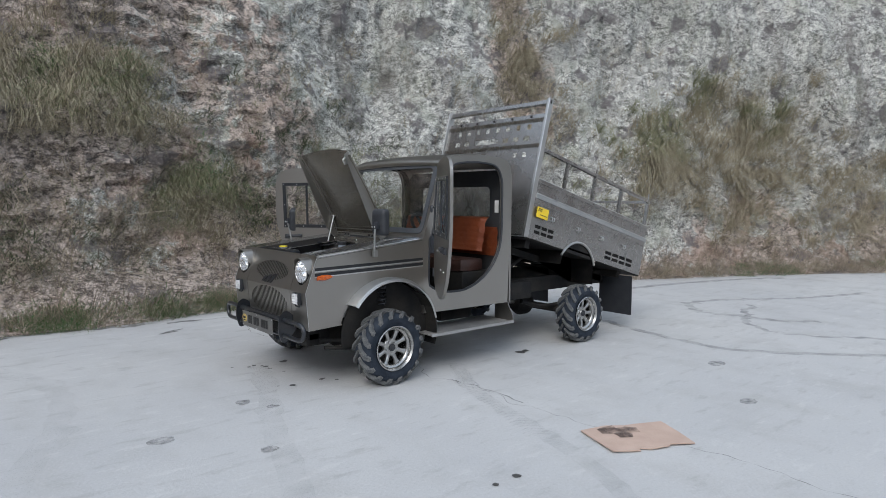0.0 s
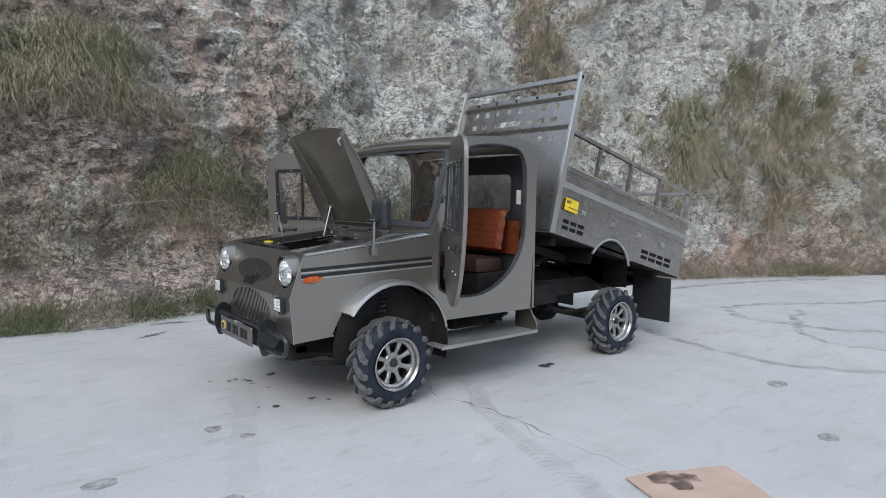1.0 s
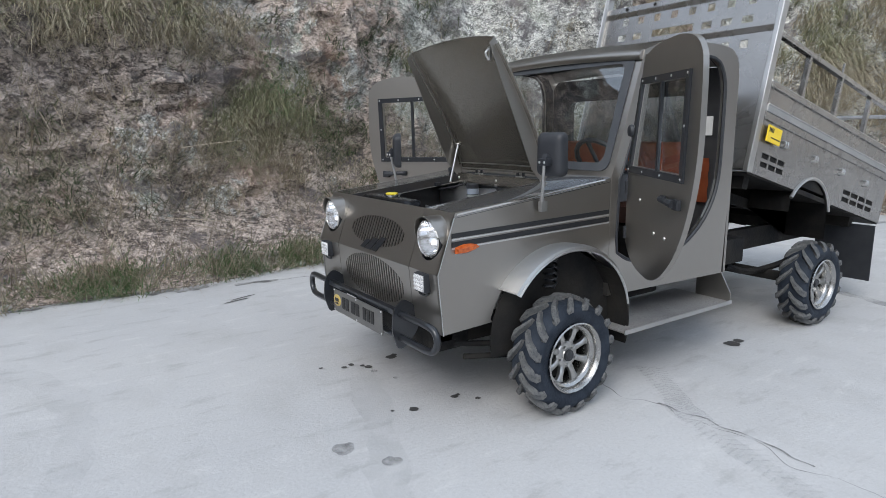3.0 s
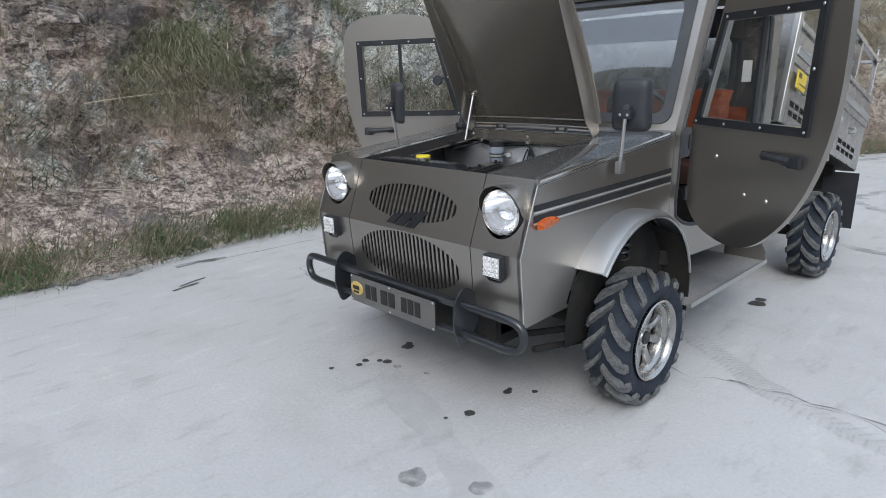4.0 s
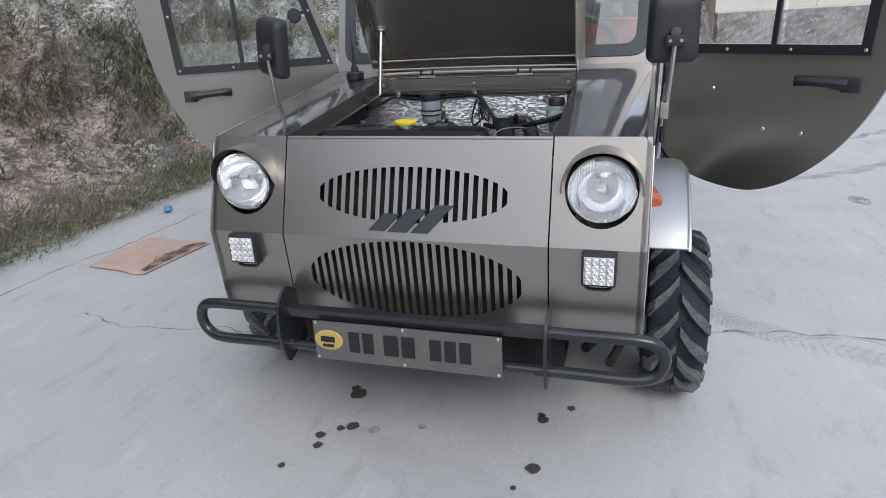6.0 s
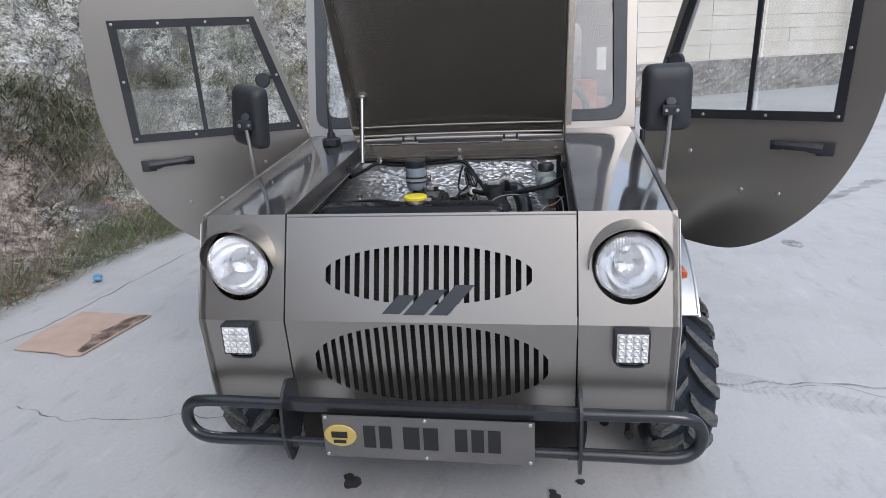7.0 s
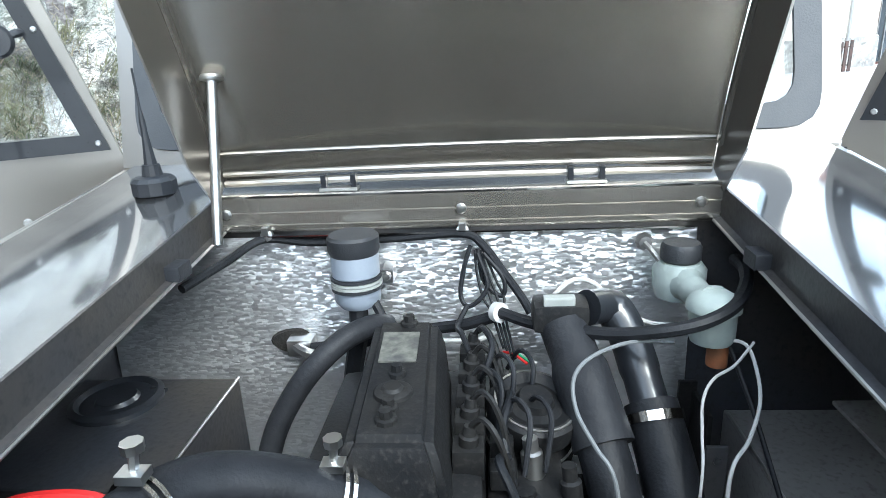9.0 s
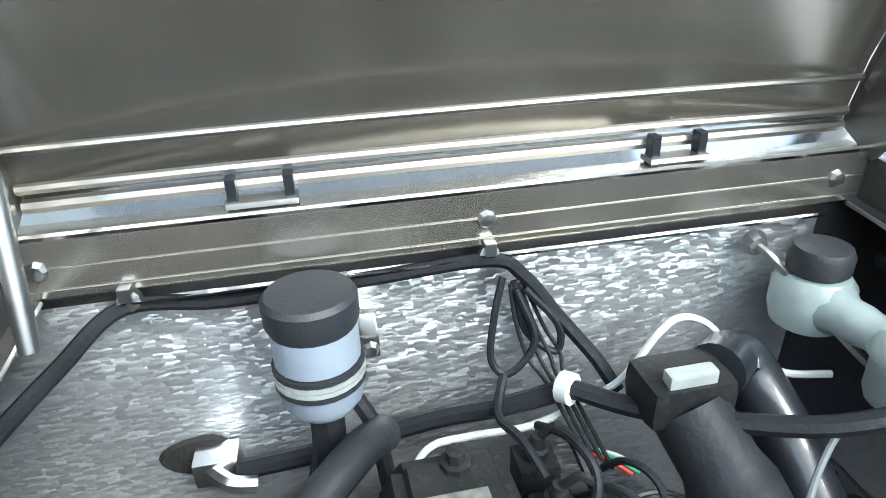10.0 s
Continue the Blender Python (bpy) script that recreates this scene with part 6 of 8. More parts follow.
# ---- wheels, chassis, tipped bed ----
def wheel_mesh():
    """Tyre with bar lugs, dished rim with eight spokes; the axle runs along y, the outer face looks to -y."""
    R, W = 0.250, 0.088
    bm = bmesh.new()
    prof = [(0.160, -0.080), (0.185, -0.092), (0.208, -0.097), (0.228, -0.092), (0.240, -0.080), (R, -0.05), (R + 0.002, 0), (R, 0.05), (0.240, 0.080), (0.228, 0.092), (0.208, 0.097), (0.185, 0.092), (0.160, 0.080)]
    lathe(bm, prof, (0, 0, 0), (0, 1, 0), 56)
    for v in bm.verts:
        v.co.y *= 0.94
    tyre = bm
    lugs = []
    for side in (1, -1):
        bm = bmesh.new()
        # one bar from the middle to the shoulder, trailing
        path = [(0.004, 0.0, 0.272), (0.035, 0.16, 0.274), (0.075, 0.30, 0.270), (0.096, 0.36, 0.250), (0.101, 0.38, 0.226)]
        half = [0.042, 0.052, 0.060, 0.064, 0.056]
        rings = []
        for (y, da, r), hw in zip(path, half):
            low = 0.243 if r > 0.24 else 0.214
            ring = []
            for rr, k in ((low, 1.5), (r, 1.0), (r, -1.0), (low, -1.5)):
                a = da + hw * k
                yy = y if rr == r else min(y, 0.088)
                ring.append(bm.verts.new((rr * math.cos(a), side * yy, rr * math.sin(a))))
            rings.append(ring)
        for p, q in zip(rings, rings[1:]):
            for j in range(3):
                bm.faces.new((p[j], p[j + 1], q[j + 1], q[j]))
        bm.faces.new(rings[0])
        bm.faces.new(rings[-1])
        for v in bm.verts:
            v.co.y *= 0.94
        lugs.append(bm)
    bm = bmesh.new()
    lathe(bm, [(0.158, -0.092), (0.164, -0.088), (0.162, -0.080), (0.154, -0.076), (0.149, -0.066), (0.148, -0.056), (0.138, -0.050), (0.132, -0.044), (0.131, 0.07), (0.156, 0.082), (0.152, 0.085), (0.127, 0.07),
               (0.126, -0.046), (0.132, -0.056), (0.143, -0.062), (0.144, -0.072), (0.150, -0.084)], (0, 0, 0), (0, 1, 0), 48, close=True)
    barrel = bm
    bm = bmesh.new()
    lathe(bm, [(0.0, -0.040), (0.030, -0.040), (0.034, -0.034), (0.058, -0.032), (0.064, -0.026), (0.064, -0.008), (0.0, -0.008)], (0, 0, 0), (0, 1, 0), 32)
    hub = bm
    bm = bmesh.new()
    ring = []
    for r, hw, y0 in ((0.050, 0.021, -0.030), (0.066, 0.0165, -0.036), (0.088, 0.0150, -0.040), (0.110, 0.0170, -0.041), (0.124, 0.024, -0.043), (0.134, 0.036, -0.046)):
        row = []
        for k, d in ((-1, 0.020), (-0.85, 0.006), (-0.4, 0.0), (0.4, 0.0), (0.85, 0.006), (1, 0.020)):
            row.append(bm.verts.new((r, y0 + d, k * hw)))
        ring.append(row)
    for p, q in zip(ring, ring[1:]):
        for j in range(6):
            bm.faces.new((p[j], p[(j + 1) % 6], q[(j + 1) % 6], q[j]))
    spoke = bm
    bm = bmesh.new()
    lathe(bm, [(0, -0.014), (0.007, -0.013), (0.0085, -0.008), (0.0085, 0)], (0.046, -0.033, 0), (0, 1, 0), 8)
    nut = bm
    bm = bmesh.new()
    lathe(bm, [(0, -0.010), (0.014, -0.010), (0.018, -0.006), (0.026, -0.008), (0.028, 0.0)], (0, -0.040, 0), (0, 1, 0), 20)
    cap = bm
    bm = bmesh.new()
    lathe(bm, [(0.0, 0.018), (0.118, 0.018), (0.118, 0.05), (0.0, 0.05)], (0, 0, 0), (0, 1, 0), 24)
    drum = bm
    return tyre, lugs, barrel, hub, spoke, nut, cap, drum


rim_alloy = material("rim_alloy", (0.47, 0.465, 0.45), 0.26, 1.0, (0.37, 0.365, 0.355), 9, 0.03, 100)
pieces = wheel_mesh()
first = None
for i, (x, s) in enumerate(((0.0, -1), (0.0, 1), (2.225, -1), (2.225, 1))):
    if first is None:
        wheel = new("wheel")
        tyre, lugs, barrel, hub, spoke, nut, cap, drum = pieces
        for nm, bmx, mt, lb in (("tyre", tyre, rubber, "black rubber tyre"), ("rim", barrel, rim_alloy, "bright alloy rim"), ("hub", hub, cast_alloy, ""), ("hub_cap", cap, black_plastic, ""), ("brake_drum", drum, under_and_shade, "")):
            part(nm, bmx, mt, wheel, lb, smooth=True)

        def ring_of(name, bmx, mt, count, start):
            one = part(name, bmx, mt, wheel, smooth=True)
            one.matrix_basis = pose(0, 0, 0, 0, start, 0)
            for k in range(1, count):
                more = new(name, one.data)
                more.parent = wheel
                more.matrix_basis = pose(0, 0, 0, 0, start + 360 * k / count, 0)

        ring_of("tread_lug", lugs[0], lug_dust, 16, 0)
        ring_of("tread_lug", lugs[1], lug_dust, 16, 180 / 16)
        ring_of("spoke", spoke, cast_alloy, 8, 22.5)
        ring_of("wheel_nut", nut, bolt_metal, 5, 23)
        first = wheel
        wheel.matrix_basis = pose(x, s * 0.712, 0.272)
    else:
        wheel = copy_thing(first, pose(x, s * (0.712 if x == 0 else 0.74), 0.272, 0, 13 * i, 180 if s > 0 else 0))
    wheel.parent = truck
    tagged(wheel, "chrome eight-spoke wheel with a black bar-tread tyre")

# chassis and running gear
bm = bmesh.new()
for s in (1, -1):
    box(bm, (-0.50, s * 0.36 - 0.03, 0.40), (1.3, s * 0.36 + 0.03, 0.48))
    box(bm, (1.3, s * 0.36 - 0.03, 0.46), (3.15, s * 0.36 + 0.03, 0.60))
box(bm, (1.30, -0.36, 0.42), (1.36, 0.36, 0.60))
box(bm, (3.05, -0.40, 0.46), (3.15, 0.40, 0.60))
box(bm, (-0.48, -0.40, 0.33), (-0.40, 0.40, 0.42))
part("chassis_frame", bm, under_and_shade, truck, "black chassis frame")
for x in (0.0, 2.215):
    bm = bmesh.new()
    tube(bm, [(x, -0.74, 0.278), (x, 0.74, 0.278)], 0.035, 12, 0)
    lathe(bm, [(0, -0.13), (0.08, -0.11), (0.13, -0.04), (0.13, 0.04), (0.08, 0.11), (0, 0.13)], (x, 0.0, 0.285), (1, 0, 0), 20)
    part("axle", bm, under_and_shade, truck, "black axle", smooth=True)
for s in (1, -1):
    bm = bmesh.new()
    tube(bm, [(-0.42, s * 0.52, 0.29), (0.0, s * 0.60, 0.24)], 0.014, 8, 0)
    tube(bm, [(-0.42, s * 0.45, 0.33), (0.0, s * 0.62, 0.30)], 0.014, 8, 0)
    part("suspension_arm", bm, under_and_shade, truck, smooth=True)
    bm = bmesh.new()
    tube(bm, [(0.02 + 0.035 * math.cos(k * 0.7), s * (0.53 + 0.0) + 0.035 * math.sin(k * 0.7), 0.36 + 0.0035 * k) for k in range(75)], 0.006, 6, 0)
    tube(bm, [(0.02, s * 0.53, 0.30), (0.02, s * 0.53, 0.66)], 0.018, 8, 0)
    part("coil_spring", bm, under_and_shade, truck, "black coil spring", smooth=True)
    bm = bmesh.new()
    tube(bm, [(1.72, s * 0.45, 0.40), (1.95, s * 0.46, 0.33), (2.215, s * 0.46, 0.32), (2.5, s * 0.46, 0.34), (2.78, s * 0.45, 0.42)], 0.022, 6, 4)
    part("leaf_spring", bm, under_and_shade, truck, smooth=True)
bm = bmesh.new()
tube(bm, [(1.2, 0, 0.40), (2.1, 0, 0.31)], 0.03, 10, 0)
part("drive_shaft", bm, steel, truck, smooth=True)
bm = bmesh.new()
box(bm, (0.80, -0.36, 0.30), (1.16, -0.12, 0.455), 0.03)
part("fuel_tank", bm, under_and_shade, truck, smooth=True)
bm = bmesh.new()
box(bm, (-0.50, -0.40, 0.28), (-0.30, 0.40, 0.40), 0.03)
box(bm, (-0.25, -0.30, 0.25), (0.40, 0.30, 0.45), 0.05)
part("sump_guard", bm, under_and_shade, truck, smooth=True)

for s in (1, -1):
    rb = new("running_board")
    rb.parent = truck
    bm = bmesh.new()
    box(bm, (0.36, min(s * 0.40, s * 0.768), 0.305), (1.27, max(s * 0.40, s * 0.768), 0.313))
    part("tread", bm, step_plate, rb, "brown-grey step plate")
    bm = bmesh.new()
    box(bm, (0.36, min(s * 0.768, s * 0.774), 0.298), (1.27, max(s * 0.768, s * 0.774), 0.322), 0.002)
    part("front_lip", bm, steel, rb, "satin steel step edge")
    bm = bmesh.new()
    sheet(bm, [(0.70, 0.47), (0.765, 0.36), (0.765, 0.313), (0.55, 0.313), (0.55, 0.47)], [], 0.006, Matrix(((0, 0, 1, 1.262), (s, 0, 0, 0), (0, 1, 0, 0), (0, 0, 0, 1))))
    part("gusset", bm, body_paint, rb)
    bm = bmesh.new()
    if True:
        rows = [[bm.verts.new((0.055 + r * math.cos(radians(a)), s * y, 0.350 + r * math.sin(radians(a)))) for r, y in ((0.396, 0.585), (0.396, 0.715), (0.404, 0.715), (0.404, 0.585))] for a in range(42, -22, -6)]
        for a, b in zip(rows, rows[1:]):
            for j in range(4):
                bm.faces.new((a[j], a[(j + 1) % 4], b[(j + 1) % 4], b[j]))
        bm.faces.new(rows[0])
        bm.faces.new(rows[-1])
    part("front_mud_flap", bm, under_and_shade, truck)

# bed: built level with its front lower edge at the origin, then tipped
bed = new("tipper_bed")
bed.parent = truck
bed.matrix_basis = pose(1.51, 0, 1.043, 0, 14.6, 0)
tagged(bed, "raised brown-grey steel tipper bed with rails and a slatted headboard")
BW, BL, PH, RH, HH = 0.68, 1.90, 0.52, 0.78, 1.258


def yz(x):
    """Placing for panels across the bed at x: u to +y, v up."""
    return Matrix(((0, 0, 1, x), (1, 0, 0, 0), (0, 1, 0, 0), (0, 0, 0, 1)))


def xz(y):
    return Matrix(((1, 0, 0, 0), (0, 0, 1, y), (0, 1, 0, 0), (0, 0, 0, 1)))


def cut(u0, u1, v0, v1):
    return [(u0, v0), (u1, v0), (u1, v1), (u0, v1)]


holes = []
for k in range(8):
    u = -0.50 + 0.135 * k
    holes.append(cut(u, u + 0.05, 0.985, 1.035))
for k in range(8):
    u = -0.50 + 0.135 * k
    if k in (3, 4, 5):
        continue
    holes.append(cut(u, u + 0.07, 0.875, 0.92))
holes.append(cut(-0.10, 0.22, 0.875, 0.925))
for k in range(2):
    holes.append(cut(-0.50 + 0.12 * k, -0.45 + 0.12 * k, 0.72, 0.77))
    holes.append(cut(0.35 + 0.12 * k, 0.40 + 0.12 * k, 0.72, 0.77))
bm = bmesh.new()
sheet(bm, cut(-BW + 0.03, BW - 0.03, -0.02, 1.075), holes, 0.005, yz(0.0))
part("headboard_panel", bm, bed_metal, bed, "brown-grey headboard with punched windows")
for z0, z1, th in ((1.048, 1.084, 0.012), (0.806, 0.842, 0.013)):
    bm = bmesh.new()
    a, b = ([bm.verts.new((x, y, z)) for x, z in ((0.0, z0), (-0.003, z0), (-th, z1 - 0.004), (-th, z1), (0.0, z1))] for y in (-BW + 0.03, BW - 0.03))
    for j in range(5):
        bm.faces.new((a[j], a[(j + 1) % 5], b[(j + 1) % 5], b[j]))
    bm.faces.new(a)
    bm.faces.new(b)
    part("headboard_rib", bm, bed_metal, bed)
bm = bmesh.new()
box(bm, (-0.012, -BW, HH - 0.05), (0.022, BW, HH - 0.01), 0.004)
part("top_bar", bm, bed_metal, bed)
bm = bmesh.new()
sheet(bm, cut(-BW + 0.03, BW - 0.03, 1.084, 1.125), [], 0.004, yz(0.0))
part("bar_support", bm, bed_metal, bed)
# Dark discs laid on as the shade of round holes; nothing is punched.
for k in range(5):
    bm = bmesh.new()
    lathe(bm, [(0, 0.002), (0.012, 0.002), (0.012, 0)], (-0.003, -0.48 + 0.24 * k, 1.105), (-1, 0, 0), 12)
    part("hole_shade_disc", bm, under_and_shade, bed)
for s in (1, -1):
    bm = bmesh.new()
    box(bm, (-0.02, min(s * (BW - 0.03), s * BW), -0.02), (0.035, max(s * (BW - 0.03), s * BW), HH), 0.004)
    part("corner_post", bm, steel, bed, "bright steel corner post")
    arch = [(0.80 + 0.30 * math.cos(radians(a)), -0.24 + 0.33 * math.sin(radians(a))) for a in range(145, 30, -8)]
    outer = [(0.03, -0.02), (0.55, -0.02)] + arch + [(1.09, -0.02), (BL, -0.02), (BL, PH), (0.03, PH)]
    louv = []
    for k in range(3):
        for r in range(2):
            louv.append(cut(0.10 + 0.095 * k, 0.18 + 0.095 * k, 0.035 + 0.05 * r, 0.066 + 0.05 * r))
    for k in range(4):
        for r in range(2):
            louv.append(cut(1.22 + 0.13 * k, 1.33 + 0.13 * k, 0.03 + 0.05 * r, 0.062 + 0.05 * r))
    bm = bmesh.new()
    sheet(bm, outer, louv, 0.006, xz(s * (BW - 0.008)) if s > 0 else xz(-BW + 0.002))
    part("side_panel", bm, bed_metal, bed, "brown-grey bed side with louvres and a wheel cut-out")
    # Near-black block closes the louvres in place of the shade behind them.
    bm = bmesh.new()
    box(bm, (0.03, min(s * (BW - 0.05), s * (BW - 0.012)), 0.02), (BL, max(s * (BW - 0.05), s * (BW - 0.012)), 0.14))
    part("louvre_shade_block", bm, under_and_shade, bed)
    for z0, z1, y1, mt in ((PH - 0.035, PH, 0.012, bed_metal), (0.345, 0.385, 0.014, flare_metal), (0.30, 0.345, 0.008, bed_metal)):
        bm = bmesh.new()
        y0 = s * (BW - 0.002)
        box(bm, (0.035, min(y0, y0 + s * y1), z0), (BL, max(y0, y0 + s * y1), z1), 0.005)
        part("side_rib", bm, mt, bed)
    for x in (0.40, 0.85, 1.32, 1.84):
        bm = bmesh.new()
        box(bm, (x, min(s * (BW - 0.03), s * BW), PH), (x + 0.028, max(s * (BW - 0.03), s * BW), RH), 0.003)
        part("rail_post", bm, bed_metal, bed)
    for x in (0.864, 1.852):
        bm = bmesh.new()
        box(bm, (x - 0.006, min(s * (BW - 0.02), s * (BW - 0.008)), RH + 0.02), (x + 0.006, max(s * (BW - 0.02), s * (BW - 0.008)), RH + 0.095), 0.002)
        part("rail_pin", bm, bed_metal, bed)
    bm = bmesh.new()
    box(bm, (0.03, min(s * (BW - 0.032), s * (BW + 0.002)), RH - 0.005), (BL, max(s * (BW - 0.032), s * (BW + 0.002)), RH + 0.025), 0.004)
    part("rail", bm, bed_metal, bed)
    for k in range(4):
        bm = bmesh.new()
        x = 0.29 + 0.40 * k
        tube(bm, [(x, s * BW, 0.225), (x, s * (BW + 0.02), 0.222), (x, s * (BW + 0.02), 0.195), (x, s * BW, 0.19)], 0.006, 6, 3)
        tube(bm, [(x + 0.03, s * BW, 0.225), (x + 0.03, s * (BW + 0.02), 0.222), (x + 0.03, s * (BW + 0.02), 0.195), (x + 0.03, s * BW, 0.19)], 0.006, 6, 3)
        part("tie_hook", bm, bolt_metal, bed, "bright tie hook", smooth=True)
    bm = bmesh.new()
    pts = [(0.80 + q * math.cos(radians(a)), -0.24 + q * 1.1 * math.sin(radians(a))) for q in (0.305,) for a in range(150, 28, -8)]
    tube(bm, [(x, s * BW, z) for x, z in pts], 0.012, 6, 0)
    part("arch_trim", bm, steel, bed, smooth=True)
bm = bmesh.new()
box(bm, (0.0, -BW + 0.01, -0.03), (BL, BW - 0.01, 0.0))
part("bed_floor", bm, under_and_shade, bed)
for x in (0.1, 0.6, 1.1, 1.6):
    bm = bmesh.new()
    box(bm, (x, -0.60, -0.10), (x + 0.06, 0.60, -0.03))
    part("cross_member", bm, under_and_shade, bed)
for s in (1, -1):
    bm = bmesh.new()
    box(bm, (0.05, s * 0.36 - 0.03, -0.16), (BL, s * 0.36 + 0.03, -0.10))
    part("long_member", bm, under_and_shade, bed)
bm = bmesh.new()
box(bm, (BL - 0.03, -BW + 0.01, 0.0), (BL - 0.005, BW - 0.01, PH), 0.004)
part("tailgate", bm, bed_metal, bed)
bm = bmesh.new()
box(bm, (BL - 0.02, -BW, RH), (BL + 0.005, BW, RH + 0.025), 0.003)
part("rear_rail", bm, bed_metal, bed)
for s in (1,):
    bm = bmesh.new()
    box(bm, (0.070, -BW - 0.022, 0.180), (0.225, -BW - 0.014, 0.275), 0.002)
    sign = part("brand_sign", bm, sign_yellow, bed, "yellow sign with dark bars")
    bm = bmesh.new()
    for u0, u1, v0, v1 in ((0.080, 0.088, 0.236, 0.262), (0.094, 0.102, 0.236, 0.262), (0.108, 0.116, 0.236, 0.262), (0.122, 0.130, 0.236, 0.262), (0.110, 0.214, 0.204, 0.210)):
        box(bm, (u0, -BW - 0.0235, v0), (u1, -BW - 0.0222, v1))
    part("sign_mark", bm, plate_ink, sign)

for s in (1, -1):
    for nm, pts in (("post_bead", [(-0.021, s * BW, -0.02), (-0.021, s * BW, HH)]), ("side_bead", [(0.03, s * (BW + 0.001), PH + 0.002), (BL, s * (BW + 0.001), PH + 0.002)]),
                    ("rib_bead", [(0.03, s * (BW + 0.013), 0.386), (BL, s * (BW + 0.013), 0.386)])):
        bm = bmesh.new()
        tube(bm, pts, 0.0042, 6, 0)
        part(nm, bm, bolt_metal, bed, "bright folded edge", smooth=True)
bm = bmesh.new()
tube(bm, [(-0.012, -BW, -0.02), (-0.012, BW, -0.02)], 0.005, 6, 0)
part("front_bead", bm, bolt_metal, bed, "bright folded edge", smooth=True)
# tipping gear under the bed, rear guards and flaps
bm = bmesh.new()
tube(bm, [(1.62, 0, 0.55), (1.95, 0, 0.80)], 0.045, 12, 0)
tube(bm, [(1.95, 0, 0.80), (2.1, 0, 0.86)], 0.025, 10, 0)
for s in (1, -1):
    tube(bm, [(1.45, s * 0.3, 0.60), (1.9, s * 0.3, 0.80)], 0.022, 8, 0)
part("tipping_ram", bm, under_and_shade, truck, smooth=True)
for s in (1, -1):
    bm = bmesh.new()
    pts = [(0.552, -0.16)] + [(0.80 + 0.292 * math.cos(radians(a)), -0.24 + 0.322 * math.sin(radians(a))) for a in range(150, 20, -8)] + [(1.10, -0.26)]
    rows = [[bm.verts.new((x, s * y, z)) for y in (BW - 0.27, BW - 0.006)] for x, z in pts]
    for a, b in zip(rows, rows[1:]):
        bm.faces.new((a[0], a[1], b[1], b[0]))
    bm.faces.new([r[0] for r in rows])
    bmesh.ops.solidify(bm, geom=bm.faces[:], thickness=0.006)
    part("wheel_tub", bm, under_and_shade, bed, "black wheel tub", smooth=True)
    bm = bmesh.new()
    box(bm, (3.08, min(s * 0.36, s * 0.76), 0.15), (3.09, max(s * 0.36, s * 0.76), 0.56), 0.003)
    part("rear_mud_flap", bm, black_plastic, truck, "black mud flap")
bm = bmesh.new()
box(bm, (1.36, -0.55, 0.44), (1.75, -0.40, 0.60), 0.02)
part("tool_box", bm, under_and_shade, truck, smooth=True)

# ---- engine bay ----
bay_grey = material("bay_grey_hose", (0.015, 0.016, 0.019), 0.52, 0.0, (0.024, 0.025, 0.028), 20, 0.1, 120)
engine_black = material("engine_black", (0.010, 0.0105, 0.012), 0.5, 0.0, (0.018, 0.0175, 0.017), 14, 0.06, 160, fine=(0.028, 0.027, 0.026))
hose_black = material("hose_black", (0.010, 0.011, 0.013), 0.48, 0.0, (0.016, 0.017, 0.020), 25, 0.1, 200)
for dull in (bay_grey, engine_black, hose_black, rubber):
    dull.node_tree.nodes["Principled BSDF"].inputs["Specular IOR Level"].default_value = 0.2
wire_white = material("white_cable", (0.55, 0.55, 0.535), 0.5)
red_hose = material("red_cable", (0.55, 0.02, 0.02), 0.45)
copper = material("rusty_copper", (0.28, 0.11, 0.05), 0.6, 0.3, (0.18, 0.08, 0.04), 60)
pale_metal = material("pale_zinc", (0.42, 0.44, 0.42), 0.5, 0.3, (0.34, 0.36, 0.34), 30)
paper_label = material("paper_label", (0.15, 0.15, 0.13), 0.6, 0.0, (0.06, 0.06, 0.055), 90, fine=(0.05, 0.05, 0.05))
cloudy = material("cloudy_plastic", (0.27, 0.305, 0.355), 0.35, 0.0, (0.23, 0.26, 0.31), 20, 0.05, 90)

# inner flanges of the deck, front shelf and floor of the bay
for s in (1, -1):
    bm = bmesh.new()
    rows = []
    for x in (-0.505, -0.2, 0.19):
        rows.append([bm.verts.new((x, s * y, deck_z(x) + dz)) for y, dz in ((0.3655, 0.001), (0.3615, 0.001), (0.3615, -0.042), (0.352, -0.045), (0.352, -0.049), (0.3655, -0.049))])
    for a, b in zip(rows, rows[1:]):
        for j in range(6):
            bm.faces.new((a[j], a[(j + 1) % 6], b[(j + 1) % 6], b[j]))
    part("bay_flange", bm, bay_paint, truck, "dark folded flange of the bay")
    bm = bmesh.new()
    tube(bm, [(x, s * 0.3515, deck_z(x) - 0.046) for x in (-0.50, -0.2, 0.185)], 0.0022, 6, 0)
    part("flange_edge", bm, steel, truck, "bare metal edge of the flange", smooth=True)
    bm = bmesh.new()
    box(bm, (-0.50, min(s * 0.575, s * 0.583), 0.60), (0.21, max(s * 0.575, s * 0.583), 0.95))
    part("bay_side_wall", bm, bay_paint, truck)
    bm = bmesh.new()
    box(bm, (0.02, s * 0.355 - 0.012, 0.965), (0.055, s * 0.355 + 0.012, 0.985), 0.003)
    part("stop_block", bm, black_plastic, truck)
bm = bmesh.new()
box(bm, (0.205, -0.58, 0.50), (0.225, 0.58, 0.975))
part("firewall", bm, bay_paint, truck, "dark firewall")
bm = bmesh.new()
rows = []
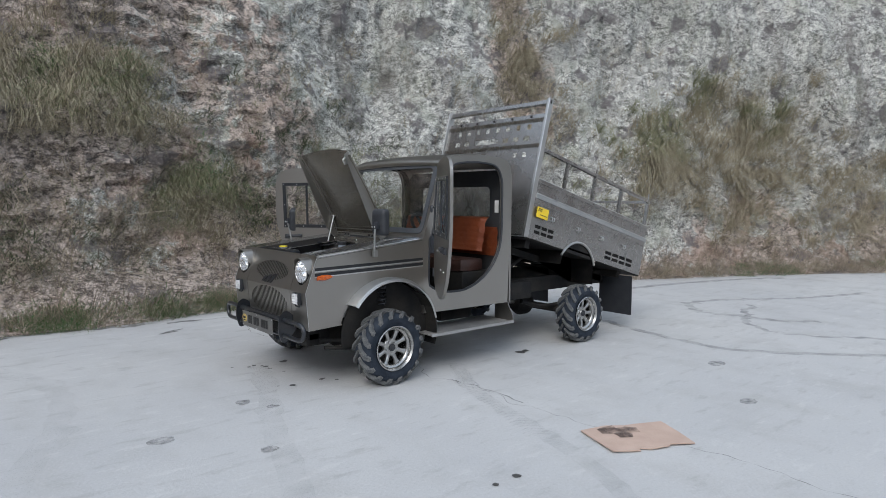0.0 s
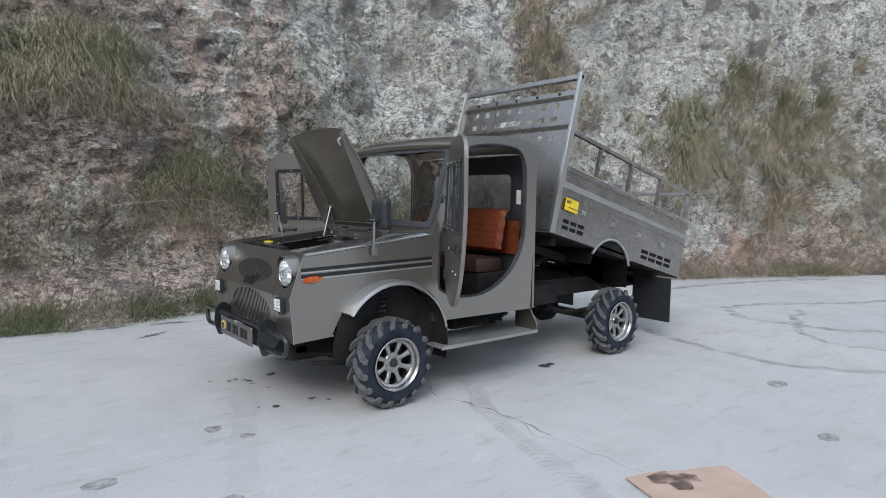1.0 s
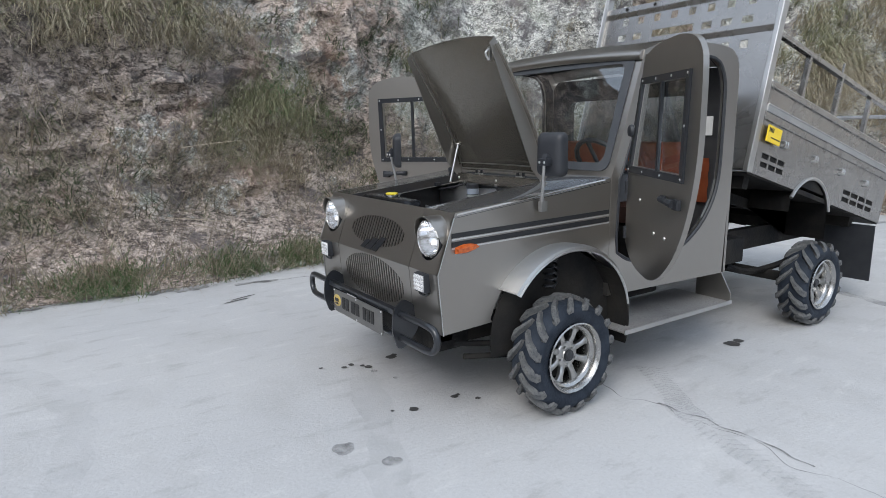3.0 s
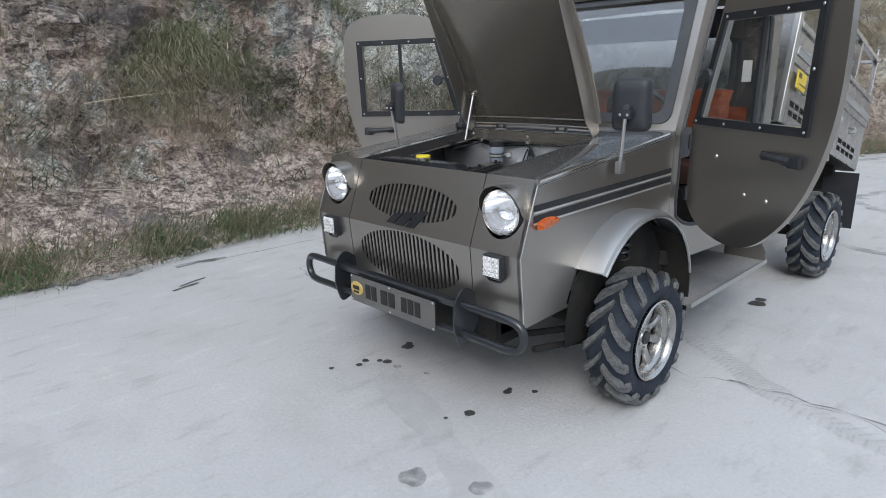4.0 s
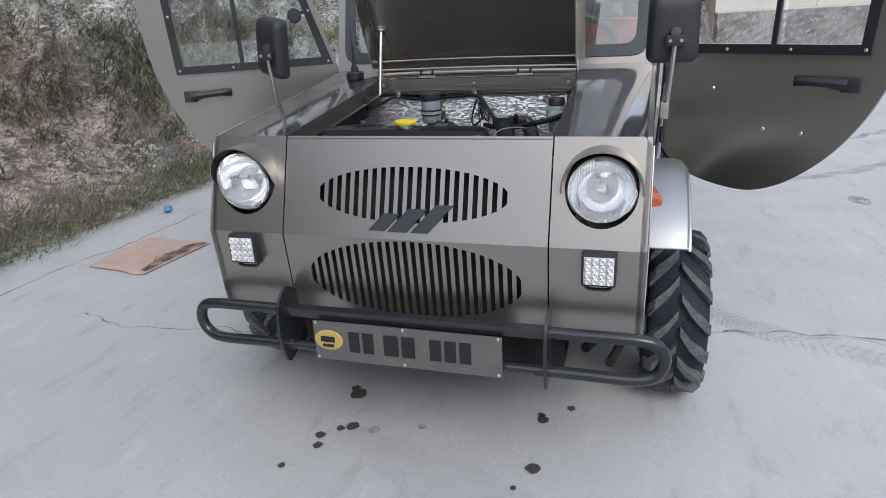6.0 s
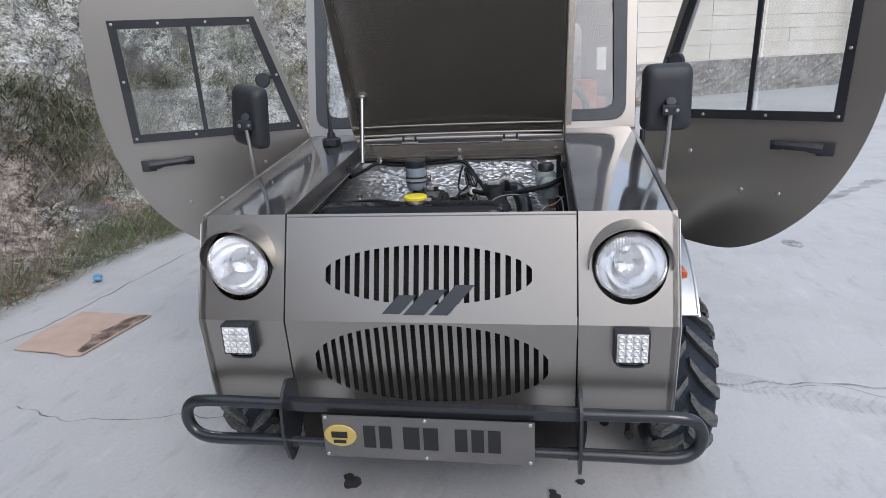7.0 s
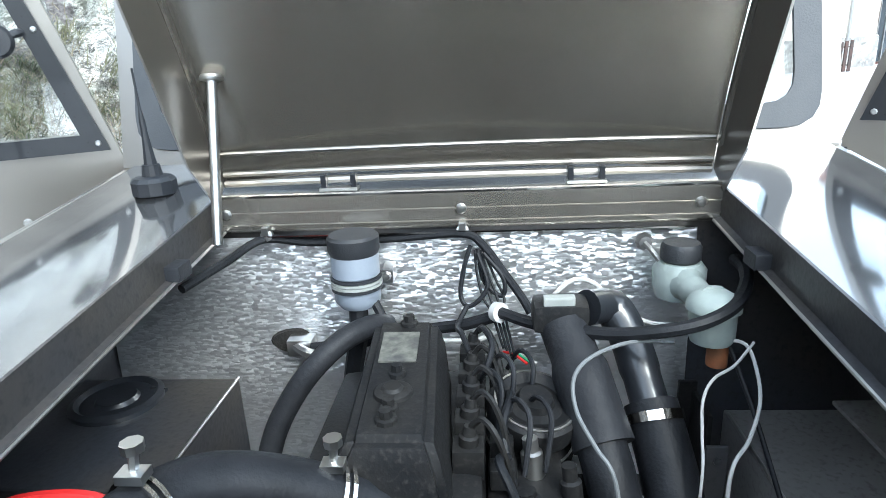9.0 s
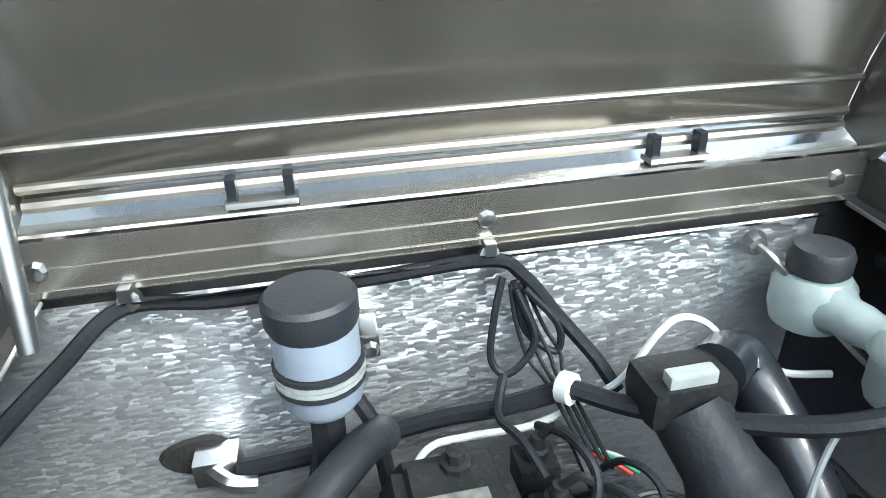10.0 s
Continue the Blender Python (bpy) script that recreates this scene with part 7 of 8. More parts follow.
for i in range(64):
    z = 0.968 - 0.42 * i / 63
    rows.append([])
    for j in range(120):
        y = 0.572 - 0.907 * j / 119
        w = 0.0008 * noise.noise(Vector((y * 18, z * 60, 0))) + 0.003 * noise.noise(Vector((y * 7, z * 9, 9)))
        rows[-1].append(bm.verts.new((0.199 + w, y, z)))
for a, b in zip(rows, rows[1:]):
    for j in range(119):
        bm.faces.new((a[j], a[j + 1], b[j + 1], b[j]))
part("heat_shield", bm, foil, truck, "crinkled silver foil insulation on the firewall", smooth=True)
bm = bmesh.new()
prof = [(0.190, 1.034), (0.186, 1.031), (0.186, 1.0105), (0.1872, 1.0095), (0.186, 1.0085), (0.186, 0.992), (0.1872, 0.991), (0.186, 0.990), (0.187, 0.984), (0.195, 0.978), (0.215, 0.978), (0.215, 1.034)]
a = [bm.verts.new((x, -0.362, z)) for x, z in prof]
b = [bm.verts.new((x, 0.362, z)) for x, z in prof]
for j in range(len(prof)):
    bm.faces.new((a[j], a[(j + 1) % len(prof)], b[(j + 1) % len(prof)], b[j]))
bm.faces.new(a); bm.faces.new(b)
part("bay_rail", bm, hood_under, truck, "brown-grey folded rail behind the bay")
bm = bmesh.new()
tube(bm, [(0.188, -0.36, 1.034), (0.188, 0.36, 1.034)], 0.003, 6, 0)
part("rail_edge", bm, chrome, truck, smooth=True)
for y in (-0.333, 0.0, 0.346):
    bm = bmesh.new()
    bolt(bm, (0.186, y, 1.008), (-1, 0, 0), 0.008, 0.005)
    part("rail_bolt", bm, bolt_metal, truck)
for y in (0.178, -0.178):
    hg = new("lid_hinge")
    hg.parent = truck
    for dy in (-0.022, 0.022):
        bm = bmesh.new()
        box(bm, (0.200, y + dy - 0.004, 1.032), (0.212, y + dy + 0.004, 1.060), 0.001)
        part("hinge_leaf", bm, black_paint, hg)
    bm = bmesh.new()
    box(bm, (0.196, y - 0.028, 1.036), (0.216, y + 0.028, 1.041), 0.001)
    part("hinge_plate", bm, steel, hg)

bm = bmesh.new()
v = [bm.verts.new(p) for p in ((0.199, 0.305, 0.964), (0.178, 0.300, 0.974), (0.178, -0.325, 0.974), (0.199, -0.33, 0.964))]
bm.faces.new(v)
ex = bmesh.ops.extrude_face_region(bm, geom=bm.faces[:])
for q in ex["geom"]:
    if isinstance(q, bmesh.types.BMVert):
        q.co.z += 0.002
part("shield_lip", bm, chrome, truck, "bright folded lip of the heat shield")
# brake fluid reservoir
res = new("fluid_reservoir")
res.parent = truck
rc = (0.140, 0.150, 0)
bm = bmesh.new()
lathe(bm, [(0, 0.880), (0.026, 0.882), (0.033, 0.892), (0.034, 0.912), (0.030, 0.916), (0.030, 0.926), (0.034, 0.930), (0.034, 0.962), (0, 0.962)], rc, (0, 0, 1), 24)
part("bottle", bm, cloudy, res, "cloudy plastic reservoir bottle", smooth=True)
bm = bmesh.new()
lathe(bm, [(0, 0.988), (0.033, 0.988), (0.0365, 0.984), (0.0365, 0.966), (0.034, 0.960), (0, 0.960)], rc, (0, 0, 1), 24)
part("cap", bm, black_plastic, res, "black screw cap", smooth=True)
for z, mt in ((0.926, black_plastic), (0.921, pale_metal), (0.916, pale_metal), (0.911, black_plastic)):
    bm = bmesh.new()
    lathe(bm, [(0.030, -0.002), (0.0365, -0.002), (0.0365, 0.002), (0.030, 0.002)], (rc[0], rc[1], z), (0, 0, 1), 24, close=True)
    part("strap", bm, mt, res)
bm = bmesh.new()
box(bm, (0.155, 0.100, 0.908), (0.19, 0.116, 0.93), 0.002)
bolt(bm, (0.15, 0.108, 0.921), (-1, 0, 0), 0.007, 0.006)
part("strap_bracket", bm, bolt_metal, res)
bm = bmesh.new()
tube(bm, [(0.135, 0.150, 0.885), (0.13, 0.152, 0.84), (0.14, 0.17, 0.76), (0.16, 0.18, 0.68)], 0.014, 8, 5)
tube(bm, [(0.13, 0.125, 0.89), (0.12, 0.112, 0.86), (0.10, 0.105, 0.80)], 0.007, 8, 5)
part("outlet_hose", bm, hose_black, res, "", True)

# washer bottle of two joined chambers
wb = new("washer_bottle")
wb.parent = truck
bm = bmesh.new()
lathe(bm, [(0, 0.884), (0.031, 0.886), (0.035, 0.90), (0.0355, 0.926), (0.028, 0.936), (0.020, 0.938), (0, 0.938)], (0.145, -0.298, 0), (0, 0, 1), 22)
part("rear_chamber", bm, white_plastic, wb, "milky plastic chamber", smooth=True)
bm = bmesh.new()
lathe(bm, [(0, 0.864), (0.025, 0.866), (0.028, 0.874), (0.0285, 0.906), (0.033, 0.909), (0.033, 0.913), (0.028, 0.924), (0.016, 0.931), (0.0, 0.932)], (0.046, -0.311, 0), (0, 0, 1), 24)
part("front_chamber", bm, white_plastic, wb, "milky plastic chamber", smooth=True)
bm = bmesh.new()
tube(bm, [(0.150, -0.299, 0.912), (0.10, -0.303, 0.911), (0.050, -0.311, 0.913)], [0.030, 0.024, 0.019, 0.017, 0.019, 0.024], 16, 6)
part("neck", bm, white_plastic, wb, smooth=True)
bm = bmesh.new()
lathe(bm, [(0, 0.964), (0.024, 0.963), (0.027, 0.957), (0.027, 0.941), (0.023, 0.937), (0, 0.937)], (0.145, -0.298, 0), (0, 0, 1), 20)
part("cap", bm, black_plastic, wb, "dark cap", smooth=True)
bm = bmesh.new()
tube(bm, [(0.185, -0.255, 0.955), (0.165, -0.262, 0.948), (0.145, -0.275, 0.93), (0.10, -0.292, 0.90), (0.06, -0.31, 0.875)], 0.004, 6, 4)
bolt(bm, (0.186, -0.258, 0.953), (-1, 0, 0), 0.013, 0.012)
part("hold_strap", bm, steel, wb, smooth=True)
bm = bmesh.new()
lathe(bm, [(0, 0.0), (0.013, 0.0), (0.013, 0.03), (0, 0.03)], (0.042, -0.319, 0.834), (0, 0, 1), 12)
part("pump", bm, copper, wb, "copper-brown pump", smooth=True)

# engine with rocker cover
eng = new("engine")
eng.parent = truck
bm = bmesh.new()
v0 = [bm.verts.new(p) for p in ((0.060, 0.022, 0.872), (0.060, 0.116, 0.872), (-0.203, 0.112, 0.850), (-0.203, 0.006, 0.850))]
v1 = [bm.verts.new(p) for p in ((0.047, 0.031, 0.899), (0.047, 0.105, 0.899), (-0.187, 0.096, 0.884), (-0.187, 0.018, 0.884))]
v2 = [bm.verts.new(p) for p in ((0.066, 0.016, 0.79), (0.066, 0.124, 0.79), (-0.208, 0.122, 0.79), (-0.208, -0.002, 0.79))]
for a, b in ((v2, v0), (v0, v1)):
    for j in range(4):
        bm.faces.new((a[j], a[(j + 1) % 4], b[(j + 1) % 4], b[j]))
bm.faces.new(v1)
bm.faces.new(v2)
bmesh.ops.bevel(bm, geom=[e for e in bm.edges], offset=0.008, segments=2, affect="EDGES")
part("rocker_cover", bm, engine_black, eng, "black pressed rocker cover", smooth=True)
bm = bmesh.new()
v = [bm.verts.new(p) for p in ((0.010, 0.047, 0.8972), (0.010, 0.091, 0.8972), (-0.056, 0.088, 0.8930), (-0.056, 0.045, 0.8930))]
bm.faces.new(v)
ex = bmesh.ops.extrude_face_region(bm, geom=bm.faces[:])
for q in ex["geom"]:
    if isinstance(q, bmesh.types.BMVert):
        q.co.z += 0.002
part("label", bm, paper_label, eng, "worn paper label")
for x, r, z0 in ((0.034, 0.007, 0.897), (-0.080, 0.006, 0.890), (-0.142, 0.006, 0.886), (-0.160, 0.007, 0.885)):
    bm = bmesh.new()
    lathe(bm, [(0, 0.015), (r, 0.014), (r, 0.006), (r * 1.6, 0.005), (r * 1.6, 0.0), (0, 0)], (x, 0.063, z0), (0, 0, 1), 8)
    part("cover_nut", bm, engine_black, eng)
bm = bmesh.new()
lathe(bm, [(0, 0.009), (0.009, 0.009), (0.012, 0.006), (0.017, 0.006), (0.020, 0.004), (0.021, 0.0), (0, 0)], (-0.113, 0.063, 0.888), (0, 0, 1), 16)
part("oil_cap", bm, engine_black, eng, "black oil filler cap", smooth=True)
bm = bmesh.new()
box(bm, (-0.20, -0.03, 0.45), (0.10, 0.17, 0.80), 0.02)
part("block", bm, engine_black, eng, smooth=True)
# injector pump side: a row of stubs, pipes and brackets
for k in range(5):
    bm = bmesh.new()
    x = 0.085 - 0.049 * k
    box(bm, (x - 0.016, -0.030, 0.79), (x + 0.016, 0.004, 0.838 - 0.003 * k), 0.003)
    lathe(bm, [(0, 0.022), (0.006, 0.022), (0.008, 0.012), (0.011, 0.010), (0.011, 0)], (x, -0.013, 0.838 - 0.003 * k), (0, -0.1, 1), 10)
    part("injector", bm, engine_black, eng, smooth=True)
    bm = bmesh.new()
    box(bm, (x + 0.0165, -0.028, 0.828 - 0.003 * k), (x + 0.0185, 0.002, 0.833 - 0.003 * k), 0.0006)
    part("clip_edge", bm, steel, eng)
    bm = bmesh.new()
    tube(bm, [(x, -0.016, 0.858 - 0.003 * k), (x - 0.008, -0.030, 0.872 - 0.003 * k), (x - 0.02, -0.048, 0.835), (-0.06 - 0.014 * k, -0.066, 0.745)], 0.0036, 6, 5)
    part("injector_pipe", bm, engine_black, eng, smooth=True)
    bm = bmesh.new()
    box(bm, (x - 0.012, -0.062, 0.775), (x + 0.012, -0.035, 0.80), 0.003)
    part("clamp_block", bm, engine_black, eng)
bm = bmesh.new()
box(bm, (-0.20, -0.12, 0.60), (0.06, -0.03, 0.76), 0.015)
part("injection_pump", bm, engine_black, eng, smooth=True)
for k, (x, y, z, r, h) in enumerate(((-0.02, -0.092, 0.76, 0.018, 0.035), (-0.075, -0.085, 0.755, 0.013, 0.05), (-0.13, -0.075, 0.75, 0.016, 0.03), (-0.165, -0.105, 0.74, 0.014, 0.045), (-0.11, -0.125, 0.74, 0.012, 0.055))):
    bm = bmesh.new()
    lathe(bm, [(0, h), (r * 0.7, h), (r * 0.7, h * 0.7), (r, h * 0.65), (r, 0), (0, 0)], (x, y, z), (0.1, 0.1, 1), 10)
    part("pump_union", bm, steel if k in (1, 3) else engine_black, eng, smooth=True)
bm = bmesh.new()
drum, drum_axis = Vector((-0.008, -0.088, 0.800)), Vector((-0.25, -0.15, 1)).normalized()
lathe(bm, [(0, 0.024), (0.020, 0.024), (0.024, 0.016), (0.034, 0.014), (0.046, 0.020), (0.055, 0.014), (0.058, 0.0), (0.055, -0.014), (0.047, -0.018), (0.045, -0.030), (0.055, -0.034), (0.060, -0.046), (0.060, -0.062), (0.054, -0.074), (0.046, -0.078), (0.046, -0.10), (0.0, -0.10)], drum, drum_axis, 32)
part("air_drum", bm, engine_black, eng, "black round air drum", smooth=True)
for d, r in ((0.0185, 0.049), (-0.0345, 0.0565)):
    bm = bmesh.new()
    lathe(bm, [(r - 0.0012, -0.0012), (r + 0.0012, -0.0012), (r + 0.0012, 0.0012), (r - 0.0012, 0.0012)], drum + drum_axis * d, drum_axis, 32, close=True)
    part("bright_lip", bm, steel, eng, "thin bright lip", smooth=True)
bm = bmesh.new()
tube(bm, [(0.066, -0.132, 0.878), (0.02, -0.148, 0.838), (-0.045, -0.168, 0.775)], [0.031, 0.036, 0.037], 18, 4)
part("intake_barrel", bm, bay_grey, eng, "dull grey intake barrel", smooth=True)
bm = bmesh.new()
tube(bm, [(-0.045, -0.165, 0.775), (-0.07, -0.172, 0.748), (-0.13, -0.19, 0.66), (-0.22, -0.20, 0.60)], [0.030, 0.030, 0.028, 0.028], 14, 4)
part("lower_hose", bm, hose_black, eng, smooth=True)
bm = bmesh.new()
box(bm, (0.050, -0.165, 0.872), (0.102, -0.092, 0.912), 0.014)
part("intake_box", bm, engine_black, eng, smooth=True)
bm = bmesh.new()
box(bm, (0.055, -0.146, 0.908), (0.068, -0.106, 0.922), 0.003)
part("clamp_bar", bm, pale_metal, eng, "pale clamp bar")
bm = bmesh.new()
tube(bm, [(0.085, -0.165, 0.895), (0.108, -0.20, 0.885), (0.085, -0.22, 0.852), (0.045, -0.23, 0.815), (0.012, -0.237, 0.782)], [0.024, 0.026, 0.026, 0.024, 0.024], 16, 5)
part("induction_pipe", bm, black_paint, eng, "glossy black induction pipe", smooth=True)
bm = bmesh.new()
tube(bm, [(0.022, -0.236, 0.790), (-0.05, -0.248, 0.72), (-0.14, -0.255, 0.62)], 0.034, 16, 5)
part("rubber_sleeve", bm, hose_black, eng, smooth=True)
bm = bmesh.new()
lathe(bm, [(0.0345, -0.006), (0.037, -0.006), (0.037, 0.006), (0.0345, 0.006)], (0.008, -0.238, 0.778), (0.08, 0.012, 0.09), 24, close=True)
part("hose_clip", bm, chrome, eng, "bright hose clip")
bm = bmesh.new()
tube(bm, [(0.12, 0.105, 0.858), (0.095, 0.125, 0.868), (0.06, 0.156, 0.865), (0.034, 0.195, 0.835), (0.027, 0.229, 0.79), (0.016, 0.252, 0.745), (-0.004, 0.264, 0.69), (-0.04, 0.27, 0.61)], 0.0155, 12, 6)
part("heater_hose", bm, bay_grey, eng, "thick grey-black coolant hose", smooth=True)
bm = bmesh.new()
tube(bm, [(-0.185, 0.05, 0.800), (-0.205, 0.10, 0.830), (-0.225, 0.15, 0.860), (-0.250, 0.195, 0.882), (-0.285, 0.224, 0.892), (-0.34, 0.240, 0.90), (-0.42, 0.25, 0.915)], 0.029, 16, 6)
part("radiator_hose", bm, hose_black, eng, "fat black radiator hose", smooth=True)
for at, ax in (((-0.300, 0.229, 0.894), (-1, 0.38, 0.13)), ((-0.207, 0.105, 0.833), (-0.35, 0.9, 0.5))):
    for d in (-0.004, 0.004):
        bm = bmesh.new()
        axv = Vector(ax).normalized()
        lathe(bm, [(0.0300, -0.002), (0.0335, -0.002), (0.0335, 0.002), (0.0300, 0.002)], Vector(at) + axv * d, axv, 22, close=True)
        part("clip_ring", bm, chrome, eng)
    bm = bmesh.new()
    tube(bm, [Vector(at) + Vector((0, 0, 0.032)), Vector(at) + Vector((0.006, 0.0, 0.058))], 0.004, 6, 0)
    box(bm, Vector(at) + Vector((-0.008, -0.011, 0.034)), Vector(at) + Vector((0.008, 0.011, 0.042)), 0.001)
    lathe(bm, [(0, 0.008), (0.009, 0.008), (0.009, 0), (0, 0)], Vector(at) + Vector((0.006, 0.0, 0.055)), (0, 0, 1), 8)
    part("wing_screw", bm, bolt_metal, eng)

# radiator
tank_black = material("tank_black", (0.006, 0.007, 0.009), 0.24, 0.0, (0.010, 0.011, 0.013), 8, 0.03, 150)
tank_black.node_tree.nodes["Principled BSDF"].inputs["Specular IOR Level"].default_value = 0.22
rad = new("radiator")
rad.parent = truck
bm = bmesh.new()
section = round_poly([(-0.497, 0.905), (-0.413, 0.905), (-0.413, 0.964), (-0.484, 0.964), (-0.497, 0.948)], 0.012, 4)
rows = [[bm.verts.new((-0.455 + (x + 0.455) * k, y, 0.905 + (z - 0.905) * k)) for x, z in section] for y, k in ((-0.188, 0.55), (-0.184, 0.8), (-0.172, 0.95), (-0.15, 1.0), (0.255, 1.0), (0.277, 0.95), (0.289, 0.8), (0.293, 0.55))]
for a, b in zip(rows, rows[1:]):
    for j in range(len(section)):
        bm.faces.new((a[j], a[(j + 1) % len(section)], b[(j + 1) % len(section)], b[j]))
bm.faces.new(rows[0])
bm.faces.new(rows[-1])
part("top_tank", bm, tank_black, rad, "glossy black radiator top tank", smooth=True)
bm = bmesh.new()
box(bm, (-0.500, -0.195, 0.895), (-0.408, 0.300, 0.908), 0.003)
part("seam_flange", bm, black_paint, rad)
bm = bmesh.new()
box(bm, (-0.485, -0.185, 0.50), (-0.43, 0.29, 0.895))
part("core", bm, under_and_shade, rad)
bm = bmesh.new()
lathe(bm, [(0, 0.0), (0.020, 0.0), (0.020, 0.006), (0.0275, 0.008), (0.0285, 0.015), (0.0, 0.015)], (-0.448, 0.038, 0.962), (0, 0, 1), 22)
part("filler_neck", bm, bolt_metal, rad, smooth=True)
bm = bmesh.new()
lathe(bm, [(0.027, -0.007), (0.0295, -0.005), (0.0305, 0.001), (0.028, 0.004), (0.016, 0.0055), (0.0, 0.006)], (-0.448, 0.038, 0.980), (0, 0, 1), 26)
part("cap", bm, yellow_plastic, rad, "bright yellow radiator cap", smooth=True)
for s in (1, -1):
    bm = bmesh.new()
    box(bm, (-0.454, 0.038 + s * 0.034 - 0.007, 0.969), (-0.442, 0.038 + s * 0.034 + 0.007, 0.977), 0.002)
    part("cap_ear", bm, bolt_metal, rad)
bm = bmesh.new()
tube(bm, [(-0.42, 0.07, 0.955), (-0.40, 0.15, 0.962), (-0.41, 0.25, 0.96)], 0.004, 6, 4)
part("overflow_pipe", bm, hose_black, rad, smooth=True)

# covered box on the right-hand inner fender, shelf on the left
bx_ = new("inner_fender_box")
bx_.parent = truck
bm = bmesh.new()
box(bm, (-0.13, 0.335, 0.55), (0.118, 0.575, 0.776), 0.004)
part("box_body", bm, bay_paint, bx_, "dark sheet-metal box")
bm = bmesh.new()
lathe(bm, [(0.062, 0.0), (0.062, 0.006), (0.054, 0.010), (0.048, 0.004), (0.030, 0.004), (0.026, 0.009), (0.0, 0.009)], (0.055, 0.486, 0.776), (0, 0, 1), 30)
part("round_cover", bm, black_paint, bx_, "black round cover", smooth=True)
bm = bmesh.new()
tube(bm, [(0.085, 0.452, 0.779), (0.080, 0.428, 0.779)], 0.004, 6, 0)
part("catch", bm, black_paint, bx_)
bm = bmesh.new()
tube(bm, [(-0.13, 0.336, 0.777), (0.118, 0.336, 0.777)], 0.0022, 6, 0)
part("bright_edge", bm, steel, bx_)
bm = bmesh.new()
box(bm, (-0.50, 0.30, 0.50), (-0.16, 0.575, 0.69), 0.004)
part("lower_shelf", bm, bay_paint, truck)
bm = bmesh.new()
box(bm, (-0.50, -0.578, 0.50), (0.205, -0.40, 0.665), 0.004)
part("left_shelf", bm, step_plate, truck, "brown-grey sheet-metal ledge")
bm = bmesh.new()
box(bm, (0.17, -0.345, 0.60), (0.178, -0.318, 0.735), 0.002)
box(bm, (0.10, -0.345, 0.60), (0.178, -0.338, 0.72), 0.002)
part("left_bracket", bm, engine_black, truck)
bm = bmesh.new()
tube(bm, [(-0.27, 0.46, 0.80), (-0.245, 0.42, 0.842), (-0.235, 0.37, 0.855), (-0.235, 0.31, 0.850), (-0.26, 0.285, 0.82)], 0.007, 8, 5)
part("battery_cable", bm, red_hose, truck, "red battery cable", smooth=True)
bm = bmesh.new()
box(bm, (0.165, 0.235, 0.785), (0.195, 0.275, 0.812), 0.004)
tube(bm, [(0.17, 0.26, 0.80), (0.15, 0.24, 0.80), (0.15, 0.22, 0.795)], 0.008, 8, 3)
part("firewall_valve", bm, bolt_metal, truck, "bright firewall valve", smooth=True)
# Dark stretched disc stands for the shaded hole; the firewall stays uncut.
bm = bmesh.new()
lathe(bm, [(0, 0.006), (0.020, 0.005), (0.022, 0)], (0.196, 0.264, 0.798), (-1, 0, 0), 18)
for v in bm.verts:
    if v.co.y > 0.264:
        v.co.y += (v.co.y - 0.264) * 1.1
part("firewall_shade_disc", bm, under_and_shade, truck)

# folded edges and bracket on the other side of the bay
bm = bmesh.new()
sheet_edge = [(-0.48, -0.402, 0.667), (-0.10, -0.402, 0.667), (0.19, -0.402, 0.667)]
tube(bm, sheet_edge, 0.003, 6, 0)
part("bright_edge", bm, steel, truck)
bm = bmesh.new()
box(bm, (-0.025, -0.318, 0.50), (-0.020, -0.292, 0.76), 0.0015)
lathe(bm, [(0, 0.006), (0.005, 0.005), (0.005, 0), (0, 0)], (-0.0255, -0.305, 0.742), (-1, 0, 0), 8)
part("bracket_strap", bm, bay_paint, truck, "dark upright bracket strap")
bm = bmesh.new()
box(bm, (-0.12, -0.576, 0.74), (0.10, -0.50, 0.746), 0.002)
part("fold", bm, step_plate, truck)

# cables
grey_hose = material("grey_hose", (0.16, 0.17, 0.175), 0.5)


def cable(name, pts, r, mat, label=""):
    bm = bmesh.new()
    tube(bm, pts, r, 8, 6)
    return part(name, bm, mat, truck, label, True)


cable("loom", [(0.05, 0.36, 0.945), (0.13, 0.33, 0.955), (0.182, 0.294, 0.970), (0.188, 0.22, 0.962), (0.186, 0.10, 0.966), (0.181, 0.0, 0.972), (0.176, -0.03, 0.955), (0.165, -0.06, 0.915), (0.14, -0.085, 0.885), (0.12, -0.10, 0.86)], 0.0065, hose_black, "black wiring loom")
cable("thin_wire", [(0.178, -0.012, 0.955), (0.168, -0.002, 0.925), (0.158, 0.004, 0.885), (0.15, -0.01, 0.872), (0.155, -0.035, 0.90), (0.172, -0.022, 0.945)], 0.0035, hose_black)
cable("thin_wire", [(0.178, -0.022, 0.950), (0.165, -0.03, 0.905), (0.155, -0.055, 0.885), (0.16, -0.058, 0.91), (0.172, -0.03, 0.945)], 0.0035, hose_black)
cable("thin_wire", [(0.15, -0.005, 0.872), (0.12, 0.008, 0.855), (0.08, 0.0, 0.862), (0.05, -0.01, 0.85)], 0.004, hose_black)
cable("thin_wire", [(0.10, -0.02, 0.855), (0.06, -0.03, 0.878), (0.03, -0.04, 0.868), (0.01, -0.03, 0.84)], 0.004, hose_black)
